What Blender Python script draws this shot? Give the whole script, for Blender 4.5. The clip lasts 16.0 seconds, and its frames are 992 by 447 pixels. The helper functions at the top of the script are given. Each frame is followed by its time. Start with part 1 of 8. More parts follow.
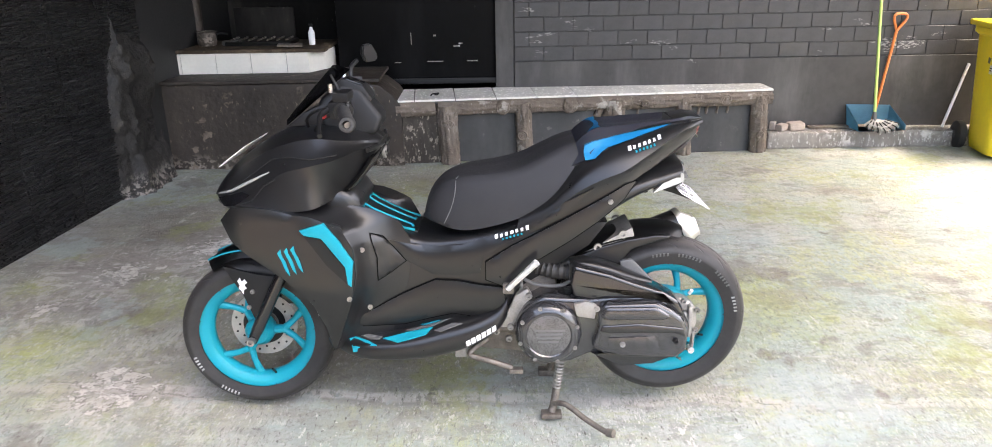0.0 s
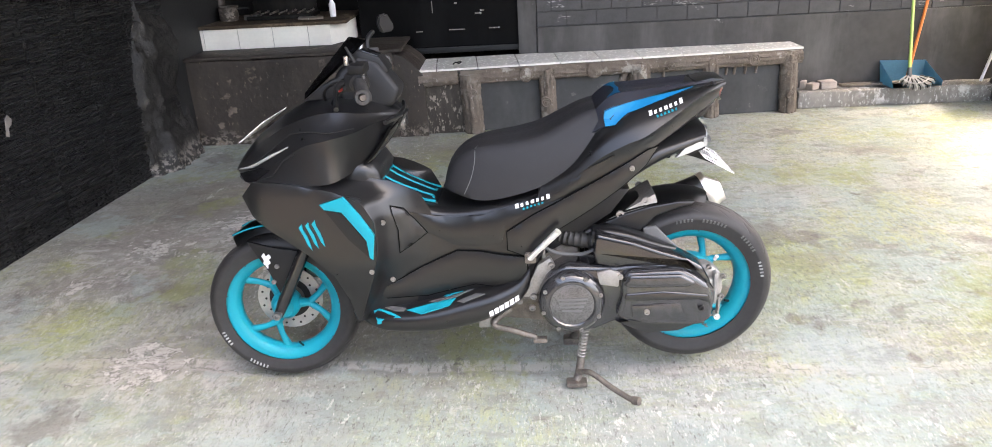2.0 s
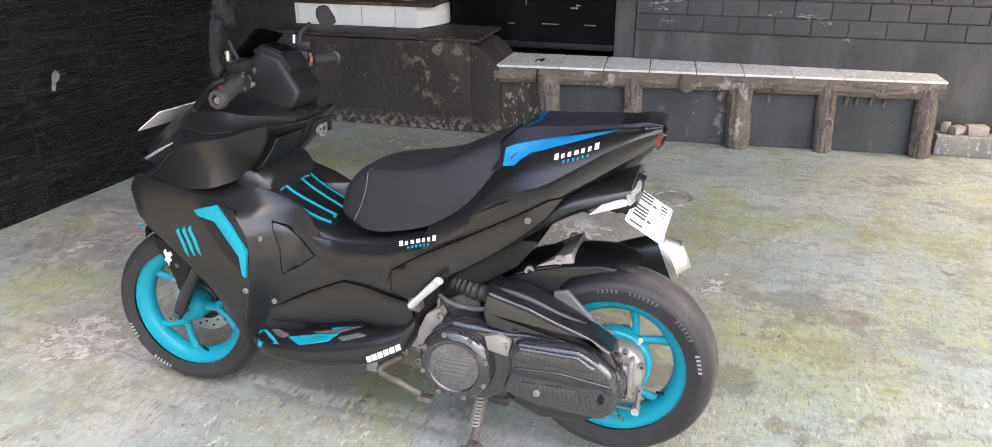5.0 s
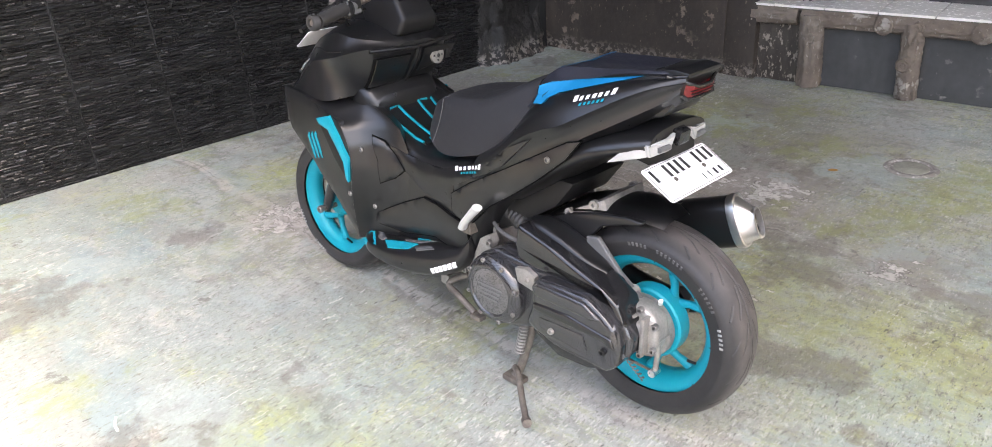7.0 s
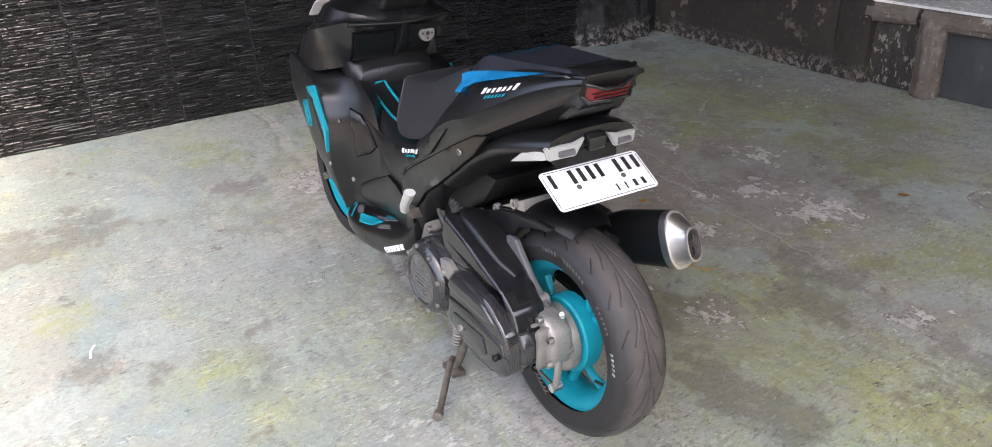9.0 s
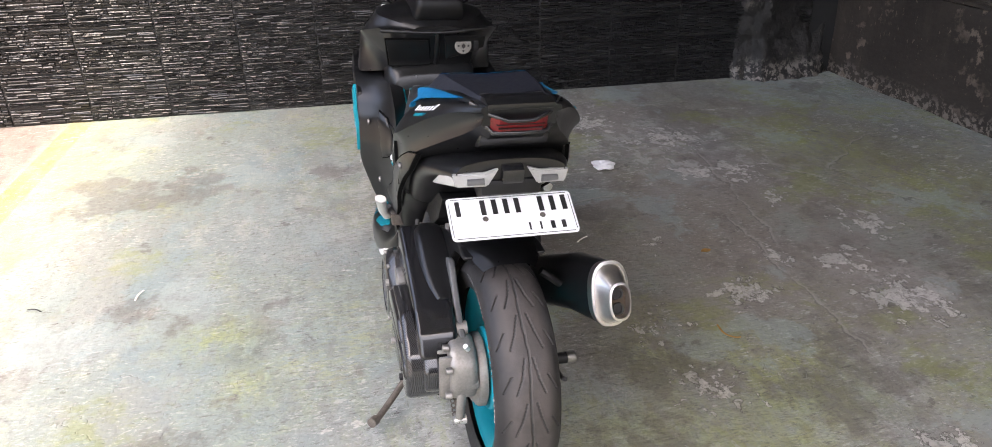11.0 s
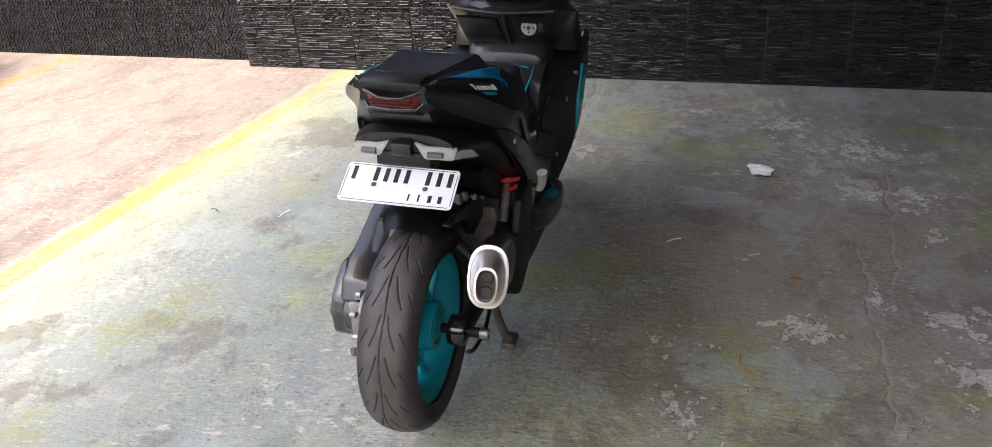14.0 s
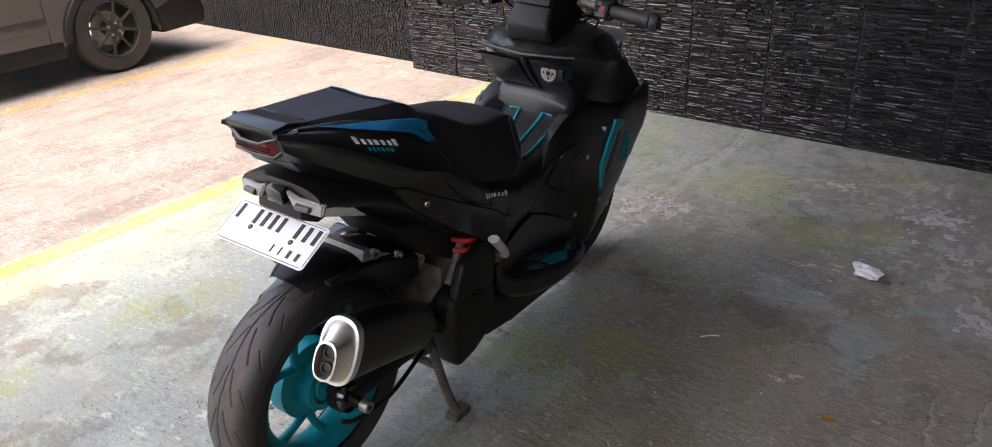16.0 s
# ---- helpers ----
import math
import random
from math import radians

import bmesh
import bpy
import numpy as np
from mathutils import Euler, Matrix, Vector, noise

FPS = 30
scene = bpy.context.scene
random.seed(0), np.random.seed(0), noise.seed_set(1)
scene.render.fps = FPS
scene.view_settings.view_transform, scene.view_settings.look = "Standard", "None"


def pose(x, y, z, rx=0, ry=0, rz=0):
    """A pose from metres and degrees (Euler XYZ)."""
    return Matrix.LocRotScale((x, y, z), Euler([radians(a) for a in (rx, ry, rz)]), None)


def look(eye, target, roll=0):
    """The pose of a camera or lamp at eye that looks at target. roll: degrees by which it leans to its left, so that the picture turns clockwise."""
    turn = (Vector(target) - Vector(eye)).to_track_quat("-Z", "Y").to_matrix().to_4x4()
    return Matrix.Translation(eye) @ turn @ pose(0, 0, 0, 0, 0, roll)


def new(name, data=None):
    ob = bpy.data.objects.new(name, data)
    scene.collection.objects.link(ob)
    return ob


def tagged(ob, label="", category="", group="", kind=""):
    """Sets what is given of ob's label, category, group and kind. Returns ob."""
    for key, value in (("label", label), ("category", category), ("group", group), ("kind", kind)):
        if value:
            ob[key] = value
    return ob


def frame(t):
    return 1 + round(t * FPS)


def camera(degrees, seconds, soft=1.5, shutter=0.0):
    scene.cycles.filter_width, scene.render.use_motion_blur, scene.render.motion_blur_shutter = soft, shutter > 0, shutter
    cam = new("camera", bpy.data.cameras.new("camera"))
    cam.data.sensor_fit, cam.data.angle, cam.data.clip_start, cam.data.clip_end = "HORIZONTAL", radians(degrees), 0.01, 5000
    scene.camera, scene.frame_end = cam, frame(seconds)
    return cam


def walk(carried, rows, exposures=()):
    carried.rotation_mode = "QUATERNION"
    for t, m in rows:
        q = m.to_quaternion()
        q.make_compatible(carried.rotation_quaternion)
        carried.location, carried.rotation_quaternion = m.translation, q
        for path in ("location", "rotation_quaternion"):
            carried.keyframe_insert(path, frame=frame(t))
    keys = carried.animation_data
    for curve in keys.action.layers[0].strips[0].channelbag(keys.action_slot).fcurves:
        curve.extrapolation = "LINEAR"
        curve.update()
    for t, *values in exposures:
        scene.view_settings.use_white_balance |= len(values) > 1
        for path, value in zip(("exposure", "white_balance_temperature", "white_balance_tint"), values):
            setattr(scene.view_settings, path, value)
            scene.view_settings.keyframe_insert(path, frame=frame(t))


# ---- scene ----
cam = camera(65.0, 16.0, soft=0.9)
METRES, EYE, TILT, LEAN, TURN = 5.208, 1.53, 0.0, 0.0, 0.0
ROWS = [
    (0.0, 0.0, 0.0, 0.0, -0.33, -19.97, 0.91),
    (0.5, -0.0014, 0.0013, -0.0001, -0.16, -19.99, -0.45),
    (1.0, -0.0021, 0.0023, -0.0007, -0.06, -20.15, -1.09),
    (1.5, -0.0014, 0.0017, -0.0011, 1.72, -20.48, 0.63),
    (2.0, 0.0057, 0.0037, -0.0003, 1.27, -22.28, 2.94),
    (2.5, 0.01, 0.0225, -0.0012, -0.3, -22.27, 2.88),
    (3.0, 0.0323, 0.0316, -0.0024, 2.25, -22.58, 3.43),
    (3.5, 0.0745, 0.0315, -0.0002, 9.54, -24.72, 3.39),
    (4.0, 0.0969, 0.0549, -0.0018, 10.22, -23.47, 1.74),
    (6.5, 0.2547, 0.1459, -0.0031, 36.93, -25.31, 1.36),
    (7.0, 0.2857, 0.1682, -0.0036, 42.7, -26.87, 3.33),
    (7.5, 0.2957, 0.202, -0.0053, 42.14, -28.14, 1.85),
    (8.0, 0.3176, 0.2271, -0.0095, 47.37, -30.67, 3.04),
    (8.5, 0.3457, 0.2462, -0.0081, 55.14, -31.13, 4.39),
    (9.0, 0.3511, 0.2684, -0.0076, 56.5, -28.06, 2.71),
    (11.5, 0.4209, 0.4244, -0.0107, 81.81, -27.69, 2.66),
    (12.0, 0.4434, 0.4577, -0.0082, 86.79, -28.46, 4.09),
    (12.5, 0.4326, 0.4828, -0.0095, 86.81, -26.56, 2.11),
    (13.0, 0.4261, 0.5143, -0.0104, 92.89, -26.59, 5.32),
    (13.5, 0.4355, 0.5603, -0.0076, 102.09, -27.19, 4.83),
    (14.0, 0.4142, 0.5867, -0.01, 102.78, -27.26, 3.7),
    (14.5, 0.3813, 0.607, -0.011, 106.78, -27.09, 4.42),
    (15.0, 0.3663, 0.6502, -0.0117, 116.77, -27.61, 2.95),
    (15.5, 0.3405, 0.6862, -0.0109, 119.35, -26.14, 4.13),
    (16.0, 0.3076, 0.704, -0.0109, 122.82, -25.72, 2.15),
]
walk(cam, [(t, pose(0, 0, EYE, TILT, LEAN, TURN) @ pose(METRES * x, METRES * y, METRES * z, 90 + pitch, roll, yaw)) for t, x, y, z, yaw, pitch, roll in ROWS],
     exposures=[(0.0, 3.34, 7000, 12), (4.0, 3.24, 6950, 12), (6.3, 3.20, 6900, 13), (7.0, 3.16, 6900, 13), (8.0, 3.12, 6850, 14), (8.5, 2.74, 6800, 14), (9.0, 2.74, 6800, 14), (11.5, 2.68, 6950, 14), (12.5, 2.50, 6950, 14), (14.0, 2.40, 6800, 13), (16.0, 2.36, 6800, 13)])

# ---- light: open carport, sun outside, sky through the open sides ----
SUN_WAY = Vector((0.42, -0.06, 1.0)).normalized()
SUN_EL, SUN_AZ = math.asin(SUN_WAY.z), math.atan2(SUN_WAY.x, SUN_WAY.y)
world = bpy.data.worlds.new("world")
scene.world = world
world.use_nodes = True
wn, wl = world.node_tree.nodes, world.node_tree.links
wn.clear()
sky = wn.new("ShaderNodeTexSky")
sky.sky_type, sky.sun_disc = "NISHITA", False
sky.sun_elevation, sky.sun_rotation = SUN_EL, SUN_AZ
sky.air_density, sky.dust_density, sky.ozone_density = 1.0, 6.0, 0.6
back = wn.new("ShaderNodeBackground")
back.inputs["Strength"].default_value = 0.15
wout = wn.new("ShaderNodeOutputWorld")
wl.new(sky.outputs[0], back.inputs[0])
wl.new(back.outputs[0], wout.inputs[0])
sun = new("sun", bpy.data.lights.new("sun", "SUN"))
sun.data.energy, sun.data.angle, sun.data.color = 0.37, radians(6.0), (1.0, 0.93, 0.86)
sun.matrix_world = look(SUN_WAY * 20, (0, 0, 0))


# ---- materials ----
def material(name, base, rough=0.5, metal=0.0, vary=0.25, scale=8.0, bump=0.0, bump_scale=60.0, rough_vary=0.1, coat=0.0, spec=0.5, island=False):
    """A surface with colour and gloss variation at two scales and fine relief."""
    m = bpy.data.materials.new(name)
    m.use_nodes = True
    n, l = m.node_tree.nodes, m.node_tree.links
    b = n["Principled BSDF"]
    b.inputs["Metallic"].default_value, b.inputs["Coat Weight"].default_value = metal, coat
    b.inputs["Specular IOR Level"].default_value = spec
    co = n.new("ShaderNodeTexCoord")
    big, fine = n.new("ShaderNodeTexNoise"), n.new("ShaderNodeTexNoise")
    big.inputs["Scale"].default_value, fine.inputs["Scale"].default_value = scale, scale * 9
    big.inputs["Detail"].default_value = fine.inputs["Detail"].default_value = 6
    for k in (big, fine):
        l.new(co.outputs["Object"], k.inputs["Vector"])
    mixed = n.new("ShaderNodeMath")
    mixed.operation = "MULTIPLY_ADD"
    l.new(fine.outputs[0], mixed.inputs[0])
    mixed.inputs[1].default_value = 0.5
    l.new(big.outputs[0], mixed.inputs[2])
    ramp = n.new("ShaderNodeMapRange")
    ramp.inputs["From Min"].default_value, ramp.inputs["From Max"].default_value = 0.45, 1.05
    ramp.inputs["To Min"].default_value, ramp.inputs["To Max"].default_value = 1 - vary, 1 + vary
    l.new(mixed.outputs[0], ramp.inputs["Value"])
    value = ramp.outputs[0]
    if island:
        info = n.new("ShaderNodeObjectInfo")
        r2 = n.new("ShaderNodeMapRange")
        r2.inputs["To Min"].default_value, r2.inputs["To Max"].default_value = 1 - island, 1 + island
        l.new(info.outputs["Random"], r2.inputs["Value"])
        mul = n.new("ShaderNodeMath")
        mul.operation = "MULTIPLY"
        l.new(value, mul.inputs[0]), l.new(r2.outputs[0], mul.inputs[1])
        value = mul.outputs[0]
    tint = n.new("ShaderNodeVectorMath")
    tint.operation = "SCALE"
    tint.inputs[0].default_value = base
    l.new(value, tint.inputs["Scale"])
    l.new(tint.outputs[0], b.inputs["Base Color"])
    rr = n.new("ShaderNodeMapRange")
    rr.inputs["To Min"].default_value, rr.inputs["To Max"].default_value = max(rough - rough_vary, 0.03), min(rough + rough_vary, 1)
    l.new(fine.outputs[0], rr.inputs["Value"])
    l.new(rr.outputs[0], b.inputs["Roughness"])
    if bump:
        grain = n.new("ShaderNodeTexNoise")
        grain.inputs["Scale"].default_value, grain.inputs["Detail"].default_value = bump_scale, 4
        l.new(co.outputs["Object"], grain.inputs["Vector"])
        bp = n.new("ShaderNodeBump")
        bp.inputs["Strength"].default_value, bp.inputs["Distance"].default_value = 0.6, bump
        l.new(grain.outputs[0], bp.inputs["Height"])
        l.new(bp.outputs[0], b.inputs["Normal"])
    return m


def mix_in(m, colour, mask, rough=None):
    """Lays a second colour over a material where the mask socket is 1."""
    n, l = m.node_tree.nodes, m.node_tree.links
    b = n["Principled BSDF"]
    src = b.inputs["Base Color"].links[0].from_socket
    mix = n.new("ShaderNodeMix")
    mix.data_type = "RGBA"
    l.new(mask, mix.inputs["Factor"])
    l.new(src, mix.inputs["A"])
    if hasattr(colour, "is_linked"):
        l.new(colour, mix.inputs["B"])
    else:
        mix.inputs["B"].default_value = (*colour, 1)
    l.new(mix.outputs["Result"], b.inputs["Base Color"])


def nodes_of(m):
    return m.node_tree.nodes, m.node_tree.links


def noise_mask(m, scale, low, high, seed=0.0, detail=6.0, stretch=(1, 1, 1), rough=0.6):
    n, l = nodes_of(m)
    co, mp, tx, mr = n.new("ShaderNodeTexCoord"), n.new("ShaderNodeMapping"), n.new("ShaderNodeTexNoise"), n.new("ShaderNodeMapRange")
    mp.inputs["Location"].default_value, mp.inputs["Scale"].default_value = (seed, seed * 1.7, seed * 0.3), stretch
    tx.inputs["Scale"].default_value, tx.inputs["Detail"].default_value, tx.inputs["Roughness"].default_value = scale, detail, rough
    mr.inputs["From Min"].default_value, mr.inputs["From Max"].default_value = low, high
    l.new(co.outputs["Object"], mp.inputs[0]), l.new(mp.outputs[0], tx.inputs["Vector"]), l.new(tx.outputs[0], mr.inputs["Value"])
    return mr.outputs[0]


def math_node(m, op, a, b_=None, c=None, clamp=False):
    n, l = nodes_of(m)
    k = n.new("ShaderNodeMath")
    k.operation, k.use_clamp = op, clamp
    for i, v in enumerate((a, b_, c)):
        if v is None:
            continue
        if isinstance(v, (int, float)):
            k.inputs[i].default_value = v
        else:
            l.new(v, k.inputs[i])
    return k.outputs[0]


def axis_value(m, coeffs):
    """A socket with coeffs . object position + constant."""
    n, l = nodes_of(m)
    co, dot = n.new("ShaderNodeTexCoord"), n.new("ShaderNodeVectorMath")
    dot.operation = "DOT_PRODUCT"
    dot.inputs[1].default_value = coeffs[:3]
    l.new(co.outputs["Object"], dot.inputs[0])
    return math_node(m, "ADD", dot.outputs["Value"], coeffs[3])


def band(m, value, low, high, soft):
    n, l = nodes_of(m)
    up, down = n.new("ShaderNodeMapRange"), n.new("ShaderNodeMapRange")
    up.inputs["From Min"].default_value, up.inputs["From Max"].default_value = low - soft, low + soft
    down.inputs["From Min"].default_value, down.inputs["From Max"].default_value = high + soft, high - soft
    l.new(value, up.inputs["Value"]), l.new(value, down.inputs["Value"])
    return math_node(m, "MULTIPLY", up.outputs[0], down.outputs[0])


def both(m, a, b):
    return math_node(m, "MULTIPLY", a, b)


PLASTIC = material("matte_black_plastic", (0.010, 0.010, 0.0105), 0.29, spec=0.48, vary=0.14, scale=5, rough_vary=0.035)
DARK = material("dark_plastic", (0.007, 0.007, 0.0075), 0.5, vary=0.3, scale=10, spec=0.35)
GLOSS = material("gloss_black", (0.012, 0.012, 0.013), 0.18, vary=0.2, scale=10, coat=0.4)
VINYL = material("seat_vinyl", (0.020, 0.020, 0.022), 0.62, spec=0.36, vary=0.15, scale=10, bump=0.0004, bump_scale=400)
VINYL_SIDE = material("seat_side_vinyl", (0.014, 0.015, 0.022), 0.5, vary=0.15, scale=10, bump=0.0004, bump_scale=400)
TEAL = material("teal_paint", (0.0012, 0.25, 0.32), 0.38, vary=0.06, scale=14, coat=0.06, spec=0.22)
BLUE = material("blue_film", (0.002, 0.17, 0.36), 0.45, vary=0.06, scale=14, spec=0.3)
RUBBER = material("tyre_rubber", (0.030, 0.029, 0.028), 0.55, vary=0.35, scale=7, bump=0.0006, bump_scale=300)
TYRE_WHITE = material("tyre_white_lettering", (0.30, 0.30, 0.29), 0.7, vary=0.35, scale=60)
RUBBER_MARK = material("tyre_lettering", (0.10, 0.10, 0.098), 0.7, vary=0.3, scale=60)
ALLOY = material("cast_aluminium", (0.31, 0.295, 0.275), 0.52, metal=0.6, vary=0.35, scale=18, bump=0.001, bump_scale=180)
DIRTY = material("dirty_metal", (0.16, 0.14, 0.12), 0.6, metal=0.5, vary=0.5, scale=30, bump=0.001, bump_scale=150)
STEEL = material("brushed_steel", (0.78, 0.75, 0.72), 0.36, metal=1.0, vary=0.12, scale=12)
CHROME = material("bright_steel", (0.72, 0.72, 0.72), 0.3, metal=1.0, vary=0.1, scale=20)
SCREW = material("zinc_screw", (0.30, 0.29, 0.28), 0.42, metal=0.9, vary=0.3, scale=40)
WHITE = material("white_film", (0.80, 0.80, 0.80), 0.5, vary=0.05, scale=20)
PLATE = material("white_number_plate", (0.86, 0.86, 0.86), 0.4, vary=0.04, scale=12)
INK = material("black_ink", (0.02, 0.02, 0.02), 0.5, vary=0.2, scale=20)
RED_LENS = material("red_lens", (0.15, 0.008, 0.010), 0.3, vary=0.25, scale=30, coat=0.2, spec=0.35)
CLEAR_LENS = material("pale_lens", (0.36, 0.36, 0.35), 0.15, vary=0.1, scale=20, coat=0.6)
RED = material("red_paint", (0.55, 0.03, 0.03), 0.4, vary=0.1, scale=20)
SMOKE = material("smoked_screen", (0.006, 0.006, 0.007), 0.08, vary=0.1, scale=10, coat=0.5)
GAP = material("panel_gap", (0.003, 0.003, 0.003), 0.9, vary=0.2, scale=20, spec=0.1)
PEG = material("bare_aluminium", (0.72, 0.71, 0.69), 0.42, metal=0.5, vary=0.12, scale=24)
WINDOW = material("scuffed_window", (0.075, 0.073, 0.072), 0.28, vary=0.45, scale=30, coat=0.4)
DISC = material("ground_steel", (0.42, 0.41, 0.39), 0.42, metal=0.8, vary=0.2, scale=30)
GREY = material("grey_plastic", (0.10, 0.10, 0.10), 0.5, vary=0.2, scale=12)


def dusty_tread(name, reach):
    """Tyre rubber, grey-brown with road dust where it rolls."""
    m = material(name, (0.027, 0.026, 0.026), 0.5, spec=0.32, vary=0.35, scale=7, bump=0.0006, bump_scale=300)
    across = math_node(m, "ABSOLUTE", axis_value(m, (0.0, 1.0, 0.0, 0.0)))
    mix_in(m, (0.088, 0.078, 0.073), both(m, band(m, across, -1.0, reach, 0.012), noise_mask(m, 9, 0.15, 0.55, 3.0, 8)))
    return m


TREAD = dusty_tread("dusty_tread", 0.048)
TREAD_FRONT = dusty_tread("dusty_front_tread", 0.026)


def carbon():
    m = material("carbon_weave", (0.010, 0.010, 0.011), 0.16, vary=0.15, scale=8, coat=0.6)
    n, l = nodes_of(m)
    co, mp = n.new("ShaderNodeTexCoord"), n.new("ShaderNodeMapping")
    mp.inputs["Rotation"].default_value = (0, radians(45), 0)
    ck = n.new("ShaderNodeTexChecker")
    ck.inputs["Scale"].default_value = 420
    l.new(co.outputs["Object"], mp.inputs[0]), l.new(mp.outputs[0], ck.inputs["Vector"])
    mix_in(m, (0.075, 0.075, 0.08), math_node(m, "MULTIPLY", ck.outputs["Fac"], 0.5))
    return m


CARBON = carbon()


def floor_zone(m, x, y, radius, soft):
    """1 inside a ragged round patch of the floor."""
    n, l = nodes_of(m)
    co, sub, ln = n.new("ShaderNodeTexCoord"), n.new("ShaderNodeVectorMath"), n.new("ShaderNodeVectorMath")
    sub.operation, ln.operation = "SUBTRACT", "LENGTH"
    sub.inputs[1].default_value = (x, y, 0)
    l.new(co.outputs["Object"], sub.inputs[0]), l.new(sub.outputs[0], ln.inputs[0])
    mr = n.new("ShaderNodeMapRange")
    mr.inputs["From Min"].default_value, mr.inputs["From Max"].default_value = radius + soft, radius - soft
    l.new(ln.outputs["Value"], mr.inputs["Value"])
    return mr.outputs[0]


def raw_noise(m, scale, seed=0.0, detail=6.0, rough=0.6):
    """An even noise socket, for thin lines along its levels."""
    n, l = nodes_of(m)
    co, mp, tx = n.new("ShaderNodeTexCoord"), n.new("ShaderNodeMapping"), n.new("ShaderNodeTexNoise")
    mp.inputs["Location"].default_value = (seed, seed * 1.3, 0)
    tx.inputs["Scale"].default_value, tx.inputs["Detail"].default_value, tx.inputs["Roughness"].default_value = scale, detail, rough
    l.new(co.outputs["Object"], mp.inputs[0]), l.new(mp.outputs[0], tx.inputs["Vector"])
    return tx.outputs[0]


def concrete():
    """Old floor: pale grey-green paint brushed on and worn through, moss-yellow blotches, chips; bare pinkish concrete past the yellow line."""
    m = material("floor_concrete", (0.375, 0.385, 0.36), 0.55, vary=0.12, scale=1.3, bump=0.004, bump_scale=60, rough_vary=0.15)
    fine = noise_mask(m, 22, 0.42, 0.58, 2.5, 9, (2.1, 0.8, 1), 0.72)
    mix_in(m, (0.29, 0.355, 0.335), both(m, noise_mask(m, 0.8, 0.44, 0.55, 3.1, 8, (1, 1, 1), 0.62), 0.85))
    mix_in(m, (0.43, 0.43, 0.40), both(m, noise_mask(m, 1.7, 0.50, 0.58, 13.1, 10, (1, 1.6, 1), 0.68), 0.75))
    mix_in(m, (0.385, 0.40, 0.20), both(m, both(m, noise_mask(m, 1.3, 0.50, 0.58, 7.7, 9, (1, 1, 1), 0.66), fine), 0.9))
    mix_in(m, (0.25, 0.295, 0.08), both(m, both(m, noise_mask(m, 2.1, 0.57, 0.63, 67.0, 9, (1, 1.2, 1), 0.68), fine), 0.75))
    mix_in(m, (0.235, 0.215, 0.185), both(m, noise_mask(m, 2.0, 0.54, 0.60, 15.0, 10, (1, 1.3, 1), 0.68), 0.75))
    mix_in(m, (0.20, 0.225, 0.19), both(m, noise_mask(m, 5.5, 0.53, 0.575, 85.0, 10, (1, 1.8, 1), 0.76), 0.8))
    mix_in(m, (0.19, 0.185, 0.15), both(m, noise_mask(m, 9.5, 0.56, 0.595, 185.0, 10, (1, 1.6, 1), 0.76), 0.75))
    mix_in(m, (0.52, 0.51, 0.48), both(m, noise_mask(m, 6.5, 0.575, 0.61, 95.0, 10, (1, 2.6, 1), 0.76), 0.45))
    mix_in(m, (0.345, 0.37, 0.19), both(m, both(m, noise_mask(m, 11, 0.50, 0.57, 44.0, 10, (1, 2.4, 1), 0.76), noise_mask(m, 0.9, 0.42, 0.58, 64.0, 6)), 0.5))
    mix_in(m, (0.24, 0.265, 0.225), both(m, noise_mask(m, 18, 0.53, 0.58, 54.0, 10, (2.3, 0.8, 1), 0.76), 0.40))
    # paint walked through to brown screed behind the parking spot; the second zone is dirt with the scooter's shadow
    # painted in
    bare = math_node(m, "MAXIMUM", floor_zone(m, -1.0, 4.1, 1.20, 0.55), floor_zone(m, -0.45, 2.95, 0.45, 0.45))
    mix_in(m, (0.185, 0.160, 0.138), both(m, both(m, bare, noise_mask(m, 1.8, 0.24, 0.50, 2.2, 9, (1, 1.3, 1), 0.65)), 0.95))
    mix_in(m, (0.12, 0.105, 0.092), both(m, both(m, bare, noise_mask(m, 2.7, 0.50, 0.62, 52.0, 9, (1, 1.3, 1), 0.65)), 0.7))
    mossy = math_node(m, "MAXIMUM", floor_zone(m, -0.35, 4.55, 0.45, 0.5), math_node(m, "MAXIMUM", floor_zone(m, 0.75, 3.1, 0.3, 0.45), floor_zone(m, -0.25, 1.62, 0.10, 0.22)))
    mix_in(m, (0.27, 0.295, 0.075), both(m, both(m, mossy, noise_mask(m, 3.1, 0.44, 0.56, 19.0, 9, (1, 1, 1), 0.7)), 0.8))
    # faint grain, pits and scuffs
    mix_in(m, (0.23, 0.23, 0.215), both(m, noise_mask(m, 15, 0.53, 0.62, 5.5, 9, (2.6, 0.8, 1), 0.72), 0.5))
    mix_in(m, (0.20, 0.20, 0.19), both(m, noise_mask(m, 70, 0.52, 0.64, 7.5, 6, (1.4, 1, 1), 0.75), 0.25))
    mix_in(m, (0.53, 0.52, 0.49), both(m, noise_mask(m, 30, 0.58, 0.63, 9.5, 9, (2.5, 0.8, 1), 0.75), 0.6))
    mix_in(m, (0.06, 0.06, 0.05), both(m, noise_mask(m, 24, 0.680, 0.695, 23.0, 7, (2.3, 0.8, 1), 0.7), 0.8))
    mix_in(m, (0.14, 0.135, 0.115), both(m, noise_mask(m, 2.6, 0.64, 0.69, 41.0, 10, (1, 1, 1), 0.7), 0.6))
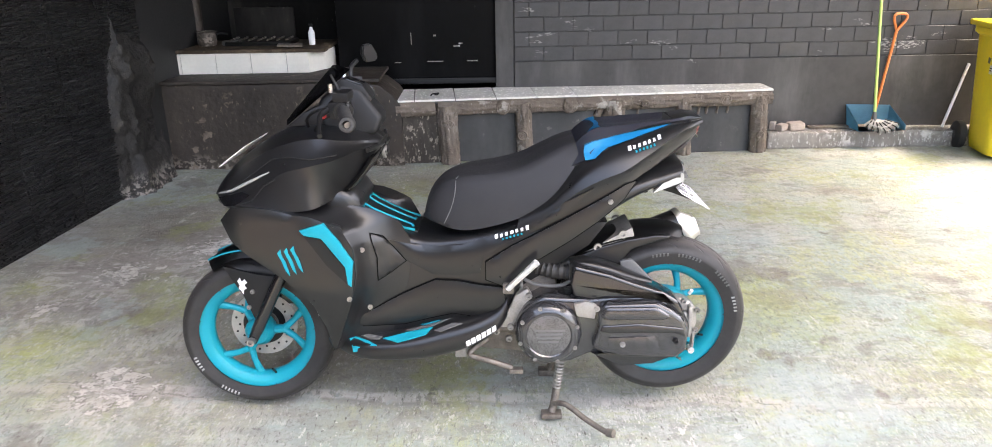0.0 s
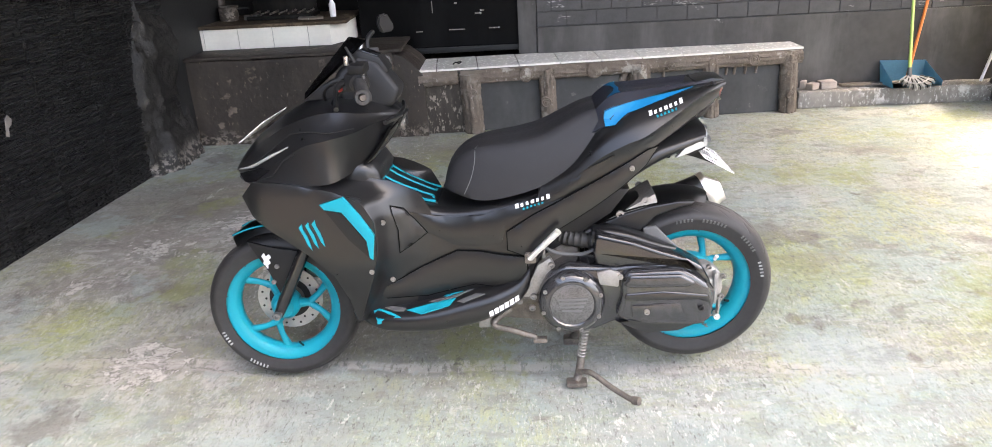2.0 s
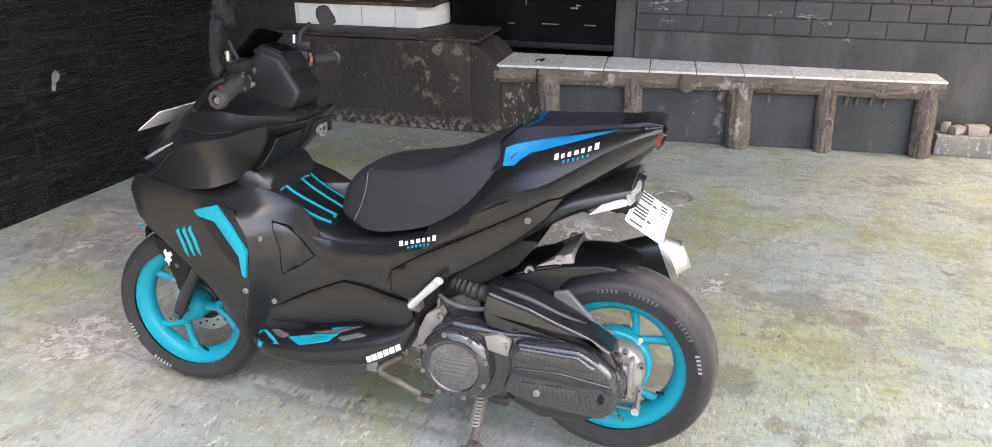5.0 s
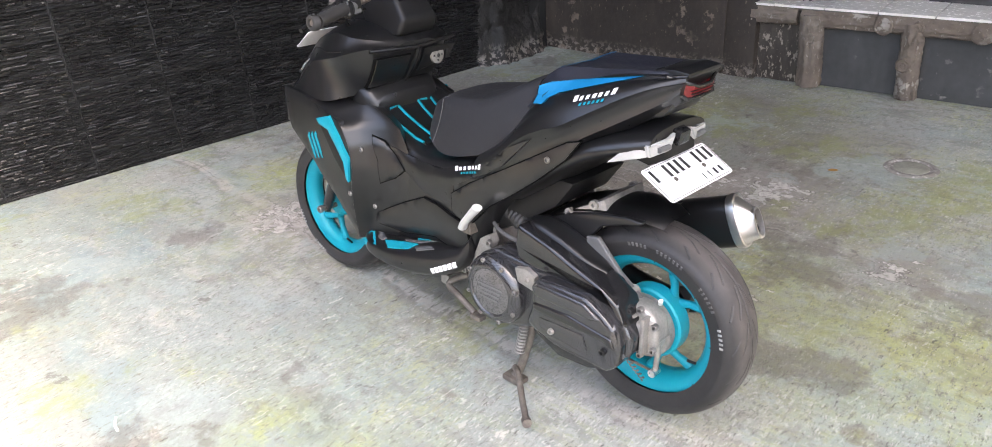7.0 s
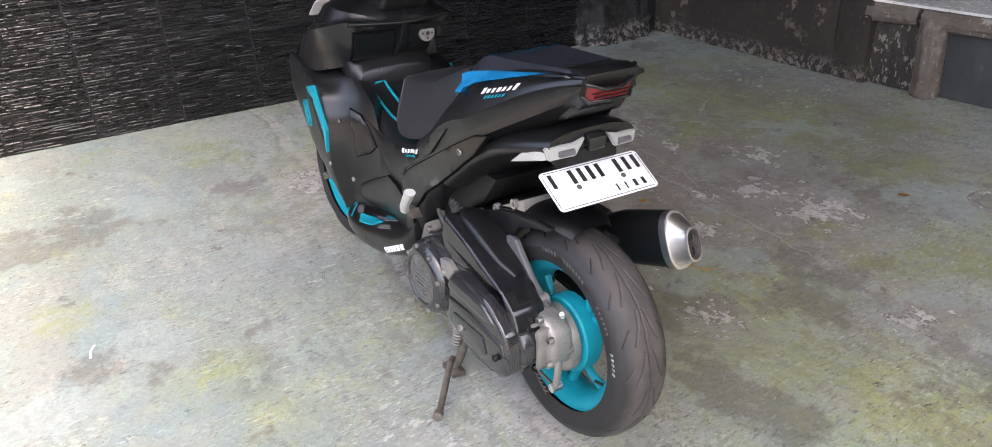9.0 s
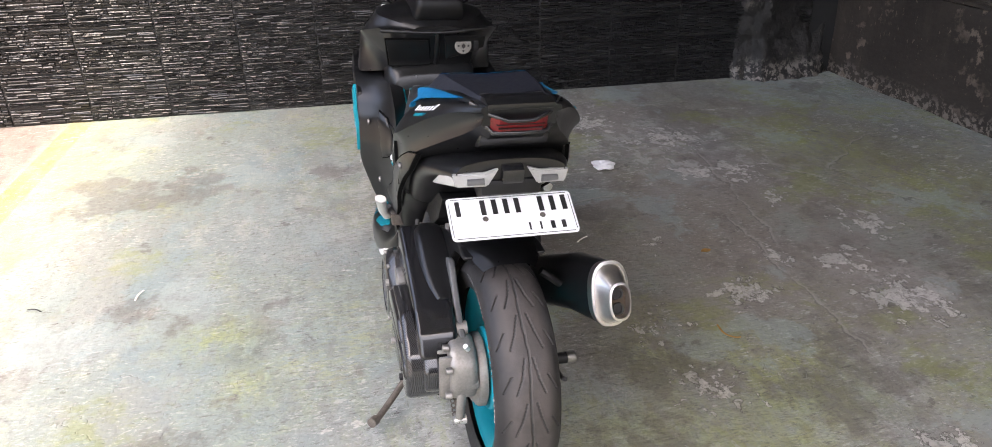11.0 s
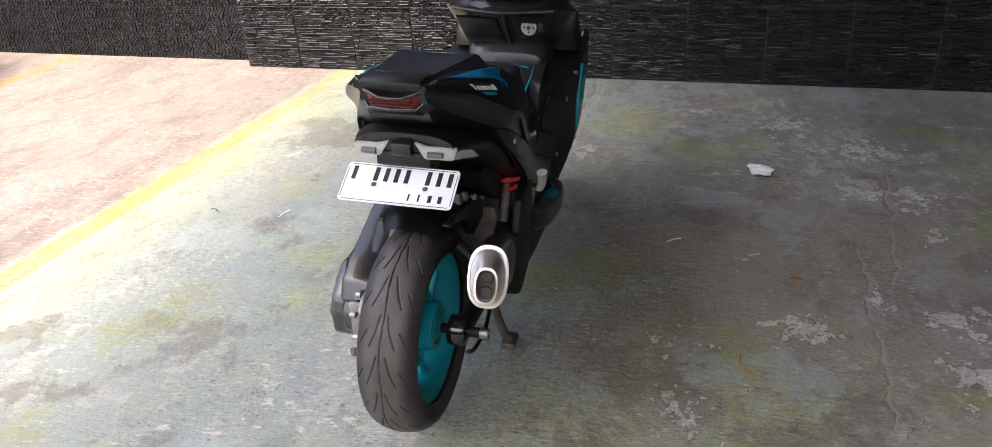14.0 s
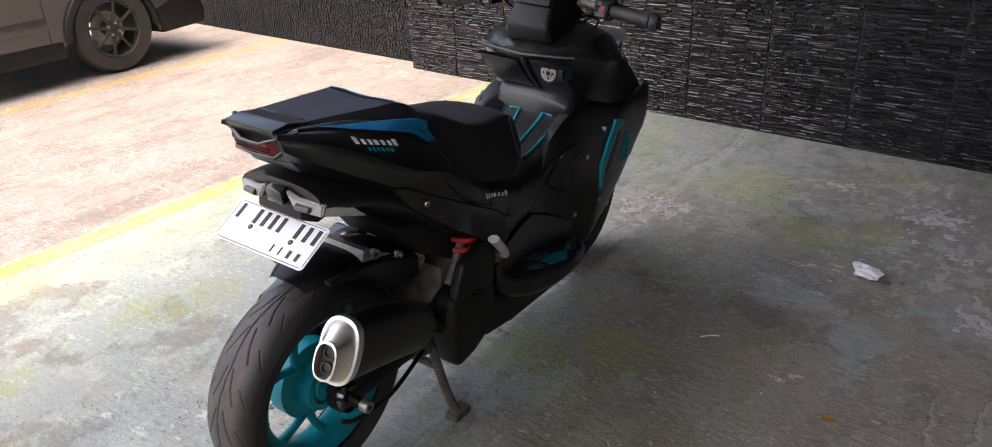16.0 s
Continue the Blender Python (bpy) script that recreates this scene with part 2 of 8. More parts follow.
    mix_in(m, (0.285, 0.345, 0.325), both(m, both(m, noise_mask(m, 0.95, 0.50, 0.58, 131.0, 8, (1, 1, 1), 0.62), noise_mask(m, 14, 0.40, 0.56, 133.0, 8, (1.8, 0.8, 1), 0.7)), 0.45))
    mix_in(m, (0.37, 0.385, 0.21), both(m, both(m, noise_mask(m, 1.5, 0.51, 0.58, 171.0, 9, (1, 1, 1), 0.66), fine), 0.40))
    # oil stain beside the stand, flakes of pale paint in the worn corner
    mix_in(m, (0.05, 0.052, 0.03), both(m, both(m, floor_zone(m, -0.165, 1.74, 0.085, 0.07), noise_mask(m, 11, 0.45, 0.52, 1.1, 9, (1, 1, 1), 0.7)), 0.9))
    mix_in(m, (0.11, 0.11, 0.06), both(m, both(m, floor_zone(m, -0.30, 1.70, 0.06, 0.06), noise_mask(m, 13, 0.44, 0.52, 1.9, 9, (1, 1, 1), 0.7)), 0.8))
    flakes = both(m, noise_mask(m, 4.5, 0.50, 0.535, 4.4, 10, (1.5, 1, 1), 0.74), noise_mask(m, 24, 0.44, 0.48, 14.4, 6, (1.3, 0.8, 1), 0.7))
    zone = math_node(m, "MAXIMUM", math_node(m, "MAXIMUM", floor_zone(m, -1.50, 3.85, 0.30, 0.45), floor_zone(m, -0.85, 4.00, 0.30, 0.40)), floor_zone(m, -1.45, 2.45, 0.25, 0.40))
    zone = math_node(m, "MAXIMUM", zone, floor_zone(m, 0.05, 4.0, 0.2, 0.4))
    zone = math_node(m, "MAXIMUM", zone, math_node(m, "MAXIMUM", floor_zone(m, -1.35, 2.50, 0.30, 0.35), floor_zone(m, -1.95, 3.25, 0.35, 0.45)))
    mix_in(m, (0.58, 0.555, 0.52), both(m, both(m, zone, flakes), 0.95))
    mix_in(m, (0.50, 0.48, 0.45), both(m, both(m, noise_mask(m, 1.1, 0.54, 0.60, 21.0, 8), noise_mask(m, 9, 0.59, 0.61, 6.4, 10, (1, 1.7, 1), 0.7)), 0.6))
    n, l = nodes_of(m)
    # hairline cracks
    co, vo = n.new("ShaderNodeTexCoord"), n.new("ShaderNodeTexVoronoi")
    vo.feature = "DISTANCE_TO_EDGE"
    vo.inputs["Scale"].default_value = 0.7
    wob = n.new("ShaderNodeTexNoise")
    wob.inputs["Scale"].default_value, wob.inputs["Detail"].default_value = 4, 8
    add = n.new("ShaderNodeMixRGB")
    add.inputs[0].default_value = 0.25
    l.new(co.outputs["Object"], wob.inputs["Vector"]), l.new(co.outputs["Object"], add.inputs[1]), l.new(wob.outputs["Color"], add.inputs[2])
    l.new(add.outputs[0], vo.inputs["Vector"])
    crack = n.new("ShaderNodeMapRange")
    crack.inputs["From Min"].default_value, crack.inputs["From Max"].default_value = 0.004, 0.0
    l.new(vo.outputs["Distance"], crack.inputs["Value"])
    mix_in(m, (0.10, 0.095, 0.085), both(m, both(m, crack.outputs[0], noise_mask(m, 1.7, 0.54, 0.62, 9.0)), 0.6))
    # bare yard concrete and the painted lines, in the ground's own metres
    yard = axis_value(m, (0.1, 1.0, 0.0, -0.42))
    edge = math_node(m, "ADD", yard, both(m, noise_mask(m, 6, 0.3, 0.7, 2.0), 0.05))
    out_mask = band(m, edge, -90.0, 0.0, 0.03)
    mix_in(m, (0.25, 0.208, 0.190), both(m, out_mask, 0.94))
    mix_in(m, (0.155, 0.130, 0.118), both(m, both(m, out_mask, noise_mask(m, 2.3, 0.48, 0.60, 12.0, 10, (1, 2.2, 1), 0.7)), 0.8))
    mix_in(m, (0.17, 0.14, 0.12), both(m, both(m, out_mask, noise_mask(m, 9, 0.54, 0.59, 17.0, 10, (1, 3.0, 1), 0.75)), 0.75))
    mix_in(m, (0.42, 0.36, 0.32), both(m, both(m, out_mask, noise_mask(m, 16, 0.56, 0.61, 27.0, 9, (3.9, 0.8, 1), 0.75)), 0.7))
    joint = band(m, math_node(m, "ADD", axis_value(m, (0.1, 1.0, 0.0, 0.34)), both(m, noise_mask(m, 5, 0.3, 0.7, 8.0), 0.05)), 0.0, 0.010, 0.006)
    mix_in(m, (0.16, 0.14, 0.12), both(m, joint, noise_mask(m, 3, 0.40, 0.55, 33.0)))
    wear = noise_mask(m, 11, 0.38, 0.50, 6.0, 9, (1, 2, 1), 0.7)
    mix_in(m, (0.40, 0.30, 0.055), both(m, both(m, band(m, yard, 0.0, 0.13, 0.006), math_node(m, "MULTIPLY_ADD", wear, 0.5, 0.5)), 0.92))
    # yellowish floor past the line, with its sunlit brightness put into the colour
    mix_in(m, (0.42, 0.42, 0.20), both(m, band(m, yard, 0.14, 0.40, 0.14), both(m, noise_mask(m, 2.5, 0.36, 0.64, 5.0), 0.8)))
    mix_in(m, (0.34, 0.235, 0.06), both(m, both(m, band(m, axis_value(m, (0.035, 1.0, 0.0, 1.93)), -0.06, 0.06, 0.006), wear), 0.9))
    # sea-grey floor paint, still thick near the yard
    thick = band(m, math_node(m, "ADD", axis_value(m, (0.05, 1.0, 0.0, 0.0)), math_node(m, "MULTIPLY_ADD", raw_noise(m, 1.1, 401.0, 6), 1.6, -0.8)), 0.75, 2.05, 0.35)
    mix_in(m, (0.245, 0.290, 0.275), both(m, both(m, thick, noise_mask(m, 4.5, 0.36, 0.50, 403.0, 9, (1, 1.4, 1), 0.74)), 0.8))
    mix_in(m, (0.215, 0.285, 0.295), both(m, both(m, thick, noise_mask(m, 2.2, 0.54, 0.62, 405.0, 9, (1, 1.2, 1), 0.70)), 0.65))
    # brown screed shows wherever tyres and feet have taken the paint off
    screed = math_node(m, "MAXIMUM", floor_zone(m, -0.55, 3.75, 1.05, 0.75), floor_zone(m, -1.75, 3.9, 0.8, 0.6))
    mix_in(m, (0.240, 0.210, 0.180), both(m, both(m, screed, noise_mask(m, 1.5, 0.36, 0.50, 301.0, 10, (1, 1.2, 1), 0.70)), 0.85))
    mix_in(m, (0.10, 0.088, 0.078), both(m, both(m, screed, noise_mask(m, 3.6, 0.52, 0.57, 303.0, 10, (1, 1.3, 1), 0.74)), 0.42))
    mix_in(m, (0.26, 0.275, 0.235), both(m, both(m, screed, noise_mask(m, 2.9, 0.57, 0.61, 305.0, 9, (1, 1.3, 1), 0.68)), 0.7))
    # the joint between two pours: a crumbled pale line with a crack in it
    n, l = nodes_of(m)
    joint_way = math_node(m, "ADD", axis_value(m, (0.065, 1.0, 0.0, -2.40)), math_node(m, "MULTIPLY_ADD", raw_noise(m, 2.2, 3.0, 8), 0.16, -0.08))
    broken = both(m, noise_mask(m, 2.1, 0.40, 0.54, 72.0, 7), math_node(m, "MULTIPLY_ADD", floor_zone(m, -1.4, 2.5, 1.0, 0.6), 0.45, 0.55))
    mix_in(m, (0.20, 0.185, 0.165), both(m, both(m, band(m, joint_way, -0.050, 0.010, 0.015), broken), 0.6))
    mix_in(m, (0.53, 0.495, 0.45), both(m, both(m, band(m, joint_way, -0.026, 0.030, 0.008), both(m, broken, noise_mask(m, 15, 0.42, 0.47, 71.0, 9, (2.6, 0.8, 1), 0.72))), 0.92))
    mix_in(m, (0.05, 0.045, 0.04), both(m, both(m, band(m, joint_way, -0.0020, 0.0020, 0.0012), noise_mask(m, 2.4, 0.48, 0.54, 73.0, 5)), 0.6))
    # moss where the floor stays damp
    for x, y, r, soft, power in ((-1.91, 2.76, 0.10, 0.20, 0.85), (-2.22, 3.42, 0.04, 0.10, 0.8), (-1.62, 2.42, 0.05, 0.14, 0.5), (0.42, 3.33, 0.16, 0.16, 0.6), (0.16, 3.05, 0.12, 0.14, 0.5), (0.62, 3.02, 0.08, 0.20, 0.45), (1.0, 3.15, 0.12, 0.26, 0.4), (-1.25, 4.55, 0.22, 0.22, 0.6), (-0.67, 4.67, 0.20, 0.22, 0.55), (0.02, 1.76, 0.03, 0.12, 0.6), (-0.25, 1.64, 0.05, 0.12, 0.7), (-2.1, 0.95, 0.1, 0.25, 0.5), (1.40, 2.95, 0.15, 0.3, 0.35)):
        mix_in(m, (0.36, 0.39, 0.08), both(m, both(m, floor_zone(m, x, y, r, soft), noise_mask(m, 17, 0.40, 0.55, 19.0 + x, 9, (1, 1.6, 1), 0.75)), power))
    # curling edges of old paint coats, chips and pits all over
    coat = raw_noise(m, 2.4, 31.0, 5, 0.62)
    coat_edge = both(m, band(m, coat, 0.560, 0.563, 0.0014), noise_mask(m, 3.1, 0.50, 0.56, 37.0, 4))
    coat_two = raw_noise(m, 5.5, 131.0, 6, 0.62)
    coat_edge = math_node(m, "MAXIMUM", coat_edge, both(m, band(m, coat_two, 0.585, 0.588, 0.0016), noise_mask(m, 2.3, 0.46, 0.54, 137.0, 4)))
    mix_in(m, (0.09, 0.085, 0.07), both(m, coat_edge, 0.6))
    mix_in(m, (0.30, 0.285, 0.255), both(m, band(m, coat, 0.563, 9.0, 0.004), 0.28))
    worn = floor_zone(m, -1.40, 3.92, 0.30, 0.35)
    for x, y, r, soft in ((0.18, 4.03, 0.10, 0.16), (-2.05, 3.58, 0.15, 0.30), (-1.45, 2.46, 0.12, 0.30), (-0.05, 3.42, 0.03, 0.12), (0.64, 2.96, 0.04, 0.12), (1.48, 3.70, 0.05, 0.20)):
        worn = math_node(m, "MAXIMUM", worn, floor_zone(m, x, y, r, soft))
    mix_in(m, (0.60, 0.575, 0.54), both(m, both(m, worn, both(m, noise_mask(m, 2.6, 0.40, 0.50, 200.0, 5), noise_mask(m, 9.5, 0.545, 0.556, 201.0, 8, (1, 1.6, 1), 0.66))), 0.85))
    mix_in(m, (0.58, 0.56, 0.52), both(m, both(m, noise_mask(m, 15, 0.60, 0.612, 203.0, 7, (1.8, 0.8, 1), 0.66), noise_mask(m, 1.4, 0.54, 0.62, 204.0, 5)), 0.7))
    mix_in(m, (0.07, 0.065, 0.055), both(m, both(m, noise_mask(m, 34, 0.63, 0.65, 207.0, 5, (2.9, 0.8, 1), 0.66), noise_mask(m, 1.7, 0.44, 0.56, 208.0, 5)), 0.8))
    mix_in(m, (0.14, 0.14, 0.12), both(m, both(m, noise_mask(m, 30, 0.56, 0.60, 209.0, 8, (2.6, 0.8, 1), 0.72), noise_mask(m, 1.6, 0.38, 0.52, 210.0, 5)), 0.7))
    mix_in(m, (0.56, 0.56, 0.51), both(m, both(m, noise_mask(m, 36, 0.57, 0.61, 211.0, 8, (2.6, 0.8, 1), 0.72), noise_mask(m, 1.9, 0.40, 0.54, 212.0, 5)), 0.6))
    # broad stains and coats with ragged borders
    indoors = band(m, yard, 0.25, 99.0, 0.10)
    mix_in(m, (0.115, 0.102, 0.088), both(m, both(m, indoors, noise_mask(m, 1.5, 0.56, 0.60, 601.0, 12, (1, 1, 1), 0.70)), 0.52))
    mix_in(m, (0.25, 0.275, 0.075), both(m, both(m, indoors, both(m, noise_mask(m, 1.2, 0.555, 0.60, 603.0, 11, (1, 1, 1), 0.68), noise_mask(m, 16, 0.38, 0.52, 604.0, 8, (1.5, 0.8, 1), 0.7))), 0.48))
    mix_in(m, (0.33, 0.385, 0.375), both(m, both(m, indoors, noise_mask(m, 1.9, 0.57, 0.595, 605.0, 12, (1, 1, 1), 0.68)), 0.45))
    mix_in(m, (0.085, 0.08, 0.066), both(m, both(m, indoors, noise_mask(m, 6.0, 0.645, 0.665, 607.0, 12, (1, 1, 1), 0.70)), 0.6))
    # flakes lifted off in the worn patches, pale inside a dark broken edge
    torn = None
    for x, y, r, soft in ((-1.84, 3.60, 0.20, 0.18), (-1.50, 3.88, 0.22, 0.20), (-1.04, 3.80, 0.14, 0.12), (-0.98, 4.02, 0.15, 0.13), (-0.68, 4.01, 0.10, 0.10), (-0.33, 4.22, 0.16, 0.16), (-0.08, 3.95, 0.13, 0.13), (0.20, 3.99, 0.18, 0.16), (0.44, 3.09, 0.12, 0.12), (0.10, 3.07, 0.10, 0.10), (-0.03, 3.45, 0.12, 0.12), (-0.23, 3.69, 0.10, 0.10), (-1.46, 2.50, 0.18, 0.16), (-1.39, 2.40, 0.12, 0.12), (-2.05, 3.15, 0.10, 0.12), (-0.44, 3.31, 0.08, 0.10), (0.85, 3.6, 0.10, 0.12)):
        spot = floor_zone(m, x, y, r, soft)
        torn = spot if torn is None else math_node(m, "MAXIMUM", torn, spot)
    mix_in(m, (0.30, 0.27, 0.24), both(m, both(m, torn, noise_mask(m, 6, 0.40, 0.56, 511.0, 8, (1, 1, 1), 0.7)), 0.6))
    for scale, level, seed, tone in ((6.5, 0.50, 501.0, 0.50), (14.0, 0.50, 503.0, 0.60), (30.0, 0.53, 505.0, 0.56)):
        lift = math_node(m, "ADD", raw_noise(m, scale, seed, 6, 0.62), math_node(m, "MULTIPLY_ADD", torn, 0.25, -0.25))
        mix_in(m, (0.085, 0.075, 0.064), both(m, band(m, lift, level - 0.014, level + 0.002, 0.003), 0.8))
        mix_in(m, (tone, tone * 0.95, tone * 0.88), both(m, both(m, band(m, lift, level, 9.0, 0.004), noise_mask(m, 40, 0.36, 0.50, seed, 5)), 0.85))
    # single cracks: a pale crumbled lip beside a dark gap
    for xa, ya, xb, yb in ((-0.79, 3.86, -0.30, 3.78), (-0.06, 3.67, 0.45, 3.63), (-1.07, 4.68, -1.25, 4.93), (-0.68, 4.43, -0.40, 4.64), (-1.30, 2.47, -1.70, 2.55), (-0.86, 3.00, -0.93, 3.34), (-0.45, -0.35, -1.19, -0.06), (-1.46, -1.48, -2.1, -1.29), (-0.85, -0.93, -0.95, -0.76)):
        run = math.hypot(xb - xa, yb - ya)
        nx, ny = (ya - yb) / run, (xb - xa) / run
        across = math_node(m, "ADD", axis_value(m, (nx, ny, 0.0, -nx * xa - ny * ya)), math_node(m, "MULTIPLY_ADD", raw_noise(m, 5, xa * 9, 7, 0.65), 0.16, -0.08))
        along = axis_value(m, (-ny, nx, 0.0, ny * xa - nx * ya))
        here = band(m, math_node(m, "ABSOLUTE", along), 0.02, run, 0.04)
        mix_in(m, (0.40, 0.37, 0.33), both(m, both(m, here, band(m, across, 0.002, 0.014, 0.006)), 0.6))
        mix_in(m, (0.045, 0.04, 0.034), both(m, both(m, here, band(m, across, -0.003, 0.002, 0.002)), 0.5))
    # sharp specks and pits
    mix_in(m, (0.085, 0.08, 0.068), both(m, both(m, noise_mask(m, 48, 0.63, 0.645, 521.0, 4, (2.1, 0.8, 1), 0.6), noise_mask(m, 1.5, 0.46, 0.58, 523.0, 5)), 0.45))
    mix_in(m, (0.60, 0.58, 0.53), both(m, both(m, noise_mask(m, 52, 0.635, 0.65, 525.0, 4, (2.3, 0.8, 1), 0.6), noise_mask(m, 1.6, 0.46, 0.58, 527.0, 5)), 0.45))
    # brushed relief
    bp = n.new("ShaderNodeBump")
    bp.inputs["Strength"].default_value, bp.inputs["Distance"].default_value = 0.7, 0.006
    height = math_node(m, "SUBTRACT", both(m, noise_mask(m, 21, 0.25, 0.75, 3.3, 10, (2.0, 0.8, 1), 0.74), noise_mask(m, 1.3, 0.25, 0.62, 5.3, 5)), coat_edge)
    l.new(height, bp.inputs["Height"])
    old = n["Principled BSDF"].inputs["Normal"].links[0].from_socket
    l.new(old, bp.inputs["Normal"])
    l.new(bp.outputs[0], n["Principled BSDF"].inputs["Normal"])
    return m


FLOOR = concrete()


def sooty(name, base, chip=(0.36, 0.35, 0.33), rough=0.55, chips=0.62, bump=0.006, bump_scale=22, spec=0.4):
    m = material(name, base, rough, spec=spec, vary=0.4, scale=2.5, bump=bump, bump_scale=bump_scale, rough_vary=0.15)
    mix_in(m, chip, math_node(m, "MULTIPLY", noise_mask(m, 2.2, 0.5, 0.6, 2.0, 8), noise_mask(m, 11, chips, chips + 0.05, 8.0, 9)))
    mix_in(m, chip, math_node(m, "MULTIPLY", noise_mask(m, 28, chips + 0.06, chips + 0.10, 21.0, 9, (1.6, 1.6, 0.7), 0.7), 0.8))
    mix_in(m, tuple(0.5 * (a + b) for a, b in zip(base, chip)), math_node(m, "MULTIPLY", noise_mask(m, 1.5, 0.5, 0.7, 14.0, 8, (2.5, 2.5, 0.6)), 0.35))
    return m


def cladding():
    """Black gloss paint over split stone, dusty in the hollows."""
    return material("black_stone", (0.010, 0.010, 0.0102), 0.38, vary=0.4, scale=3, rough_vary=0.12, island=0.3, spec=0.45, bump=0.006, bump_scale=55)


def glint_edge():
    """Upper edges of the ledges: glints put in as a lighter, glossier black."""
    return material("black_stone_edge", (0.020, 0.020, 0.020), 0.32, vary=0.4, scale=3, rough_vary=0.12, spec=0.8, bump=0.008, bump_scale=60)


WALL_EDGE = glint_edge()
WALL_BLACK = cladding()
JOINT = material("black_joint", (0.012, 0.012, 0.012), 0.6, vary=0.3, scale=6)
def foot_scuffs(m, colour, high):
    """Paint knocked off along the foot of a wall."""
    z = math_node(m, "ADD", axis_value(m, (0.0, 0.0, 1.0, 0.0)), math_node(m, "MULTIPLY_ADD", raw_noise(m, 5, 11.0, 7), -0.7 * high, 0.35 * high))
    mix_in(m, colour, both(m, both(m, band(m, z, -1.0, high, 0.5 * high), noise_mask(m, 26, 0.50, 0.55, 44.0, 9, (1, 1, 1), 0.7)), 0.65))
    return m


ROCK = sooty("black_rock_render", (0.018, 0.017, 0.016), (0.085, 0.075, 0.066), 0.55, 0.55, 0.018, 30, 0.3)
SOOT = sooty("sooty_plaster", (0.040, 0.032, 0.026), (0.17, 0.135, 0.105), 0.6, 0.56, 0.014, 24, 0.35)
SOOT_WORN = sooty("worn_sooty_plaster", (0.040, 0.033, 0.027), (0.32, 0.28, 0.23), 0.7, 0.50, 0.016, 26, 0.3)
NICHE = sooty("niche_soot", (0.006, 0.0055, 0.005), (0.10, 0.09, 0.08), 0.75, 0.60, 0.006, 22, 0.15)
SOOT_PANEL = sooty("grey_black_panel", (0.055, 0.055, 0.054), (0.2, 0.19, 0.17), 0.65, 0.6, 0.003)
foot_scuffs(ROCK, (0.30, 0.27, 0.24), 0.10)
foot_scuffs(SOOT, (0.30, 0.26, 0.22), 0.08)
BRICK = material("black_painted_brick", (0.050, 0.048, 0.048), 0.5, vary=0.4, scale=5, bump=0.002, bump_scale=80, island=0.12)


def scrapes(m, colour):
    """Pale knocks where the black paint has come off, running on from brick to brick."""
    n, l = nodes_of(m)
    geo, mp = n.new("ShaderNodeNewGeometry"), n.new("ShaderNodeMapping")
    mp.inputs["Scale"].default_value = (1.0, 1.0, 3.2)
    l.new(geo.outputs["Position"], mp.inputs["Vector"])
    masks = []
    for scale, low, high in ((2.3, 0.625, 0.65), (30.0, 0.50, 0.54)):
        no, mr = n.new("ShaderNodeTexNoise"), n.new("ShaderNodeMapRange")
        no.inputs["Scale"].default_value, no.inputs["Detail"].default_value, no.inputs["Roughness"].default_value = scale, 6, 0.6
        mr.inputs["From Min"].default_value, mr.inputs["From Max"].default_value = low, high
        l.new(mp.outputs[0], no.inputs["Vector"]), l.new(no.outputs[0], mr.inputs["Value"])
        masks.append(mr.outputs[0])
    mix_in(m, colour, both(m, both(m, masks[0], masks[1]), 0.8))


scrapes(BRICK, (0.34, 0.33, 0.31))
MORTAR = material("black_mortar", (0.056, 0.054, 0.053), 0.7, vary=0.3, scale=8)
PLASTER = sooty("black_plaster", (0.050, 0.047, 0.045), (0.35, 0.34, 0.32), 0.5, 0.66, 0.002)
BOARD = sooty("black_board", (0.0035, 0.0035, 0.0037), (0.03, 0.03, 0.03), 0.45, 0.70, 0.001, 22, 0.10)
LOG = sooty("cement_log", (0.150, 0.120, 0.095), (0.34, 0.31, 0.27), 0.8, 0.54, 0.022, 38)
RIM = sooty("stained_rim", (0.05, 0.035, 0.022), (0.16, 0.12, 0.08), 0.75, 0.52, 0.004, 40, 0.25)
TILE = material("off_white_tile", (0.80, 0.77, 0.71), 0.25, vary=0.12, scale=5, island=0.06)
TILE_WHITE = material("cream_tile", (0.74, 0.71, 0.64), 0.2, vary=0.08, scale=5, island=0.04)
GROUT = material("dirty_grout", (0.10, 0.09, 0.08), 0.8, vary=0.3, scale=12)
KERB = sooty("worn_cement_kerb", (0.20, 0.185, 0.165), (0.50, 0.48, 0.45), 0.8, 0.5, 0.008)
YELLOW = material("yellow_bin_plastic", (0.86, 0.68, 0.03), 0.4, vary=0.1, scale=4)
GREEN_STICK = material("green_stick", (0.45, 0.62, 0.16), 0.4, vary=0.12, scale=12)
ORANGE = material("orange_stick", (0.70, 0.20, 0.05), 0.4, vary=0.15, scale=12)
PAN_BLUE = material("blue_grey_plastic", (0.10, 0.26, 0.37), 0.45, vary=0.2, scale=10)
CAR_PAINT = material("dark_grey_car_paint", (0.055, 0.050, 0.048), 0.32, metal=0.2, vary=0.12, scale=3, coat=0.7)
BRONZE = material("dark_bronze_wheel", (0.040, 0.036, 0.031), 0.45, metal=0.3, vary=0.2, scale=12)
GLASS_DARK = material("tinted_glass", (0.01, 0.011, 0.012), 0.05, vary=0.1, scale=3)
ROOF_MAT = material("roof_underside", (0.16, 0.155, 0.15), 0.7, vary=0.2, scale=2)
LEAF = material("dry_leaf", (0.42, 0.22, 0.05), 0.7, vary=0.3, scale=30)


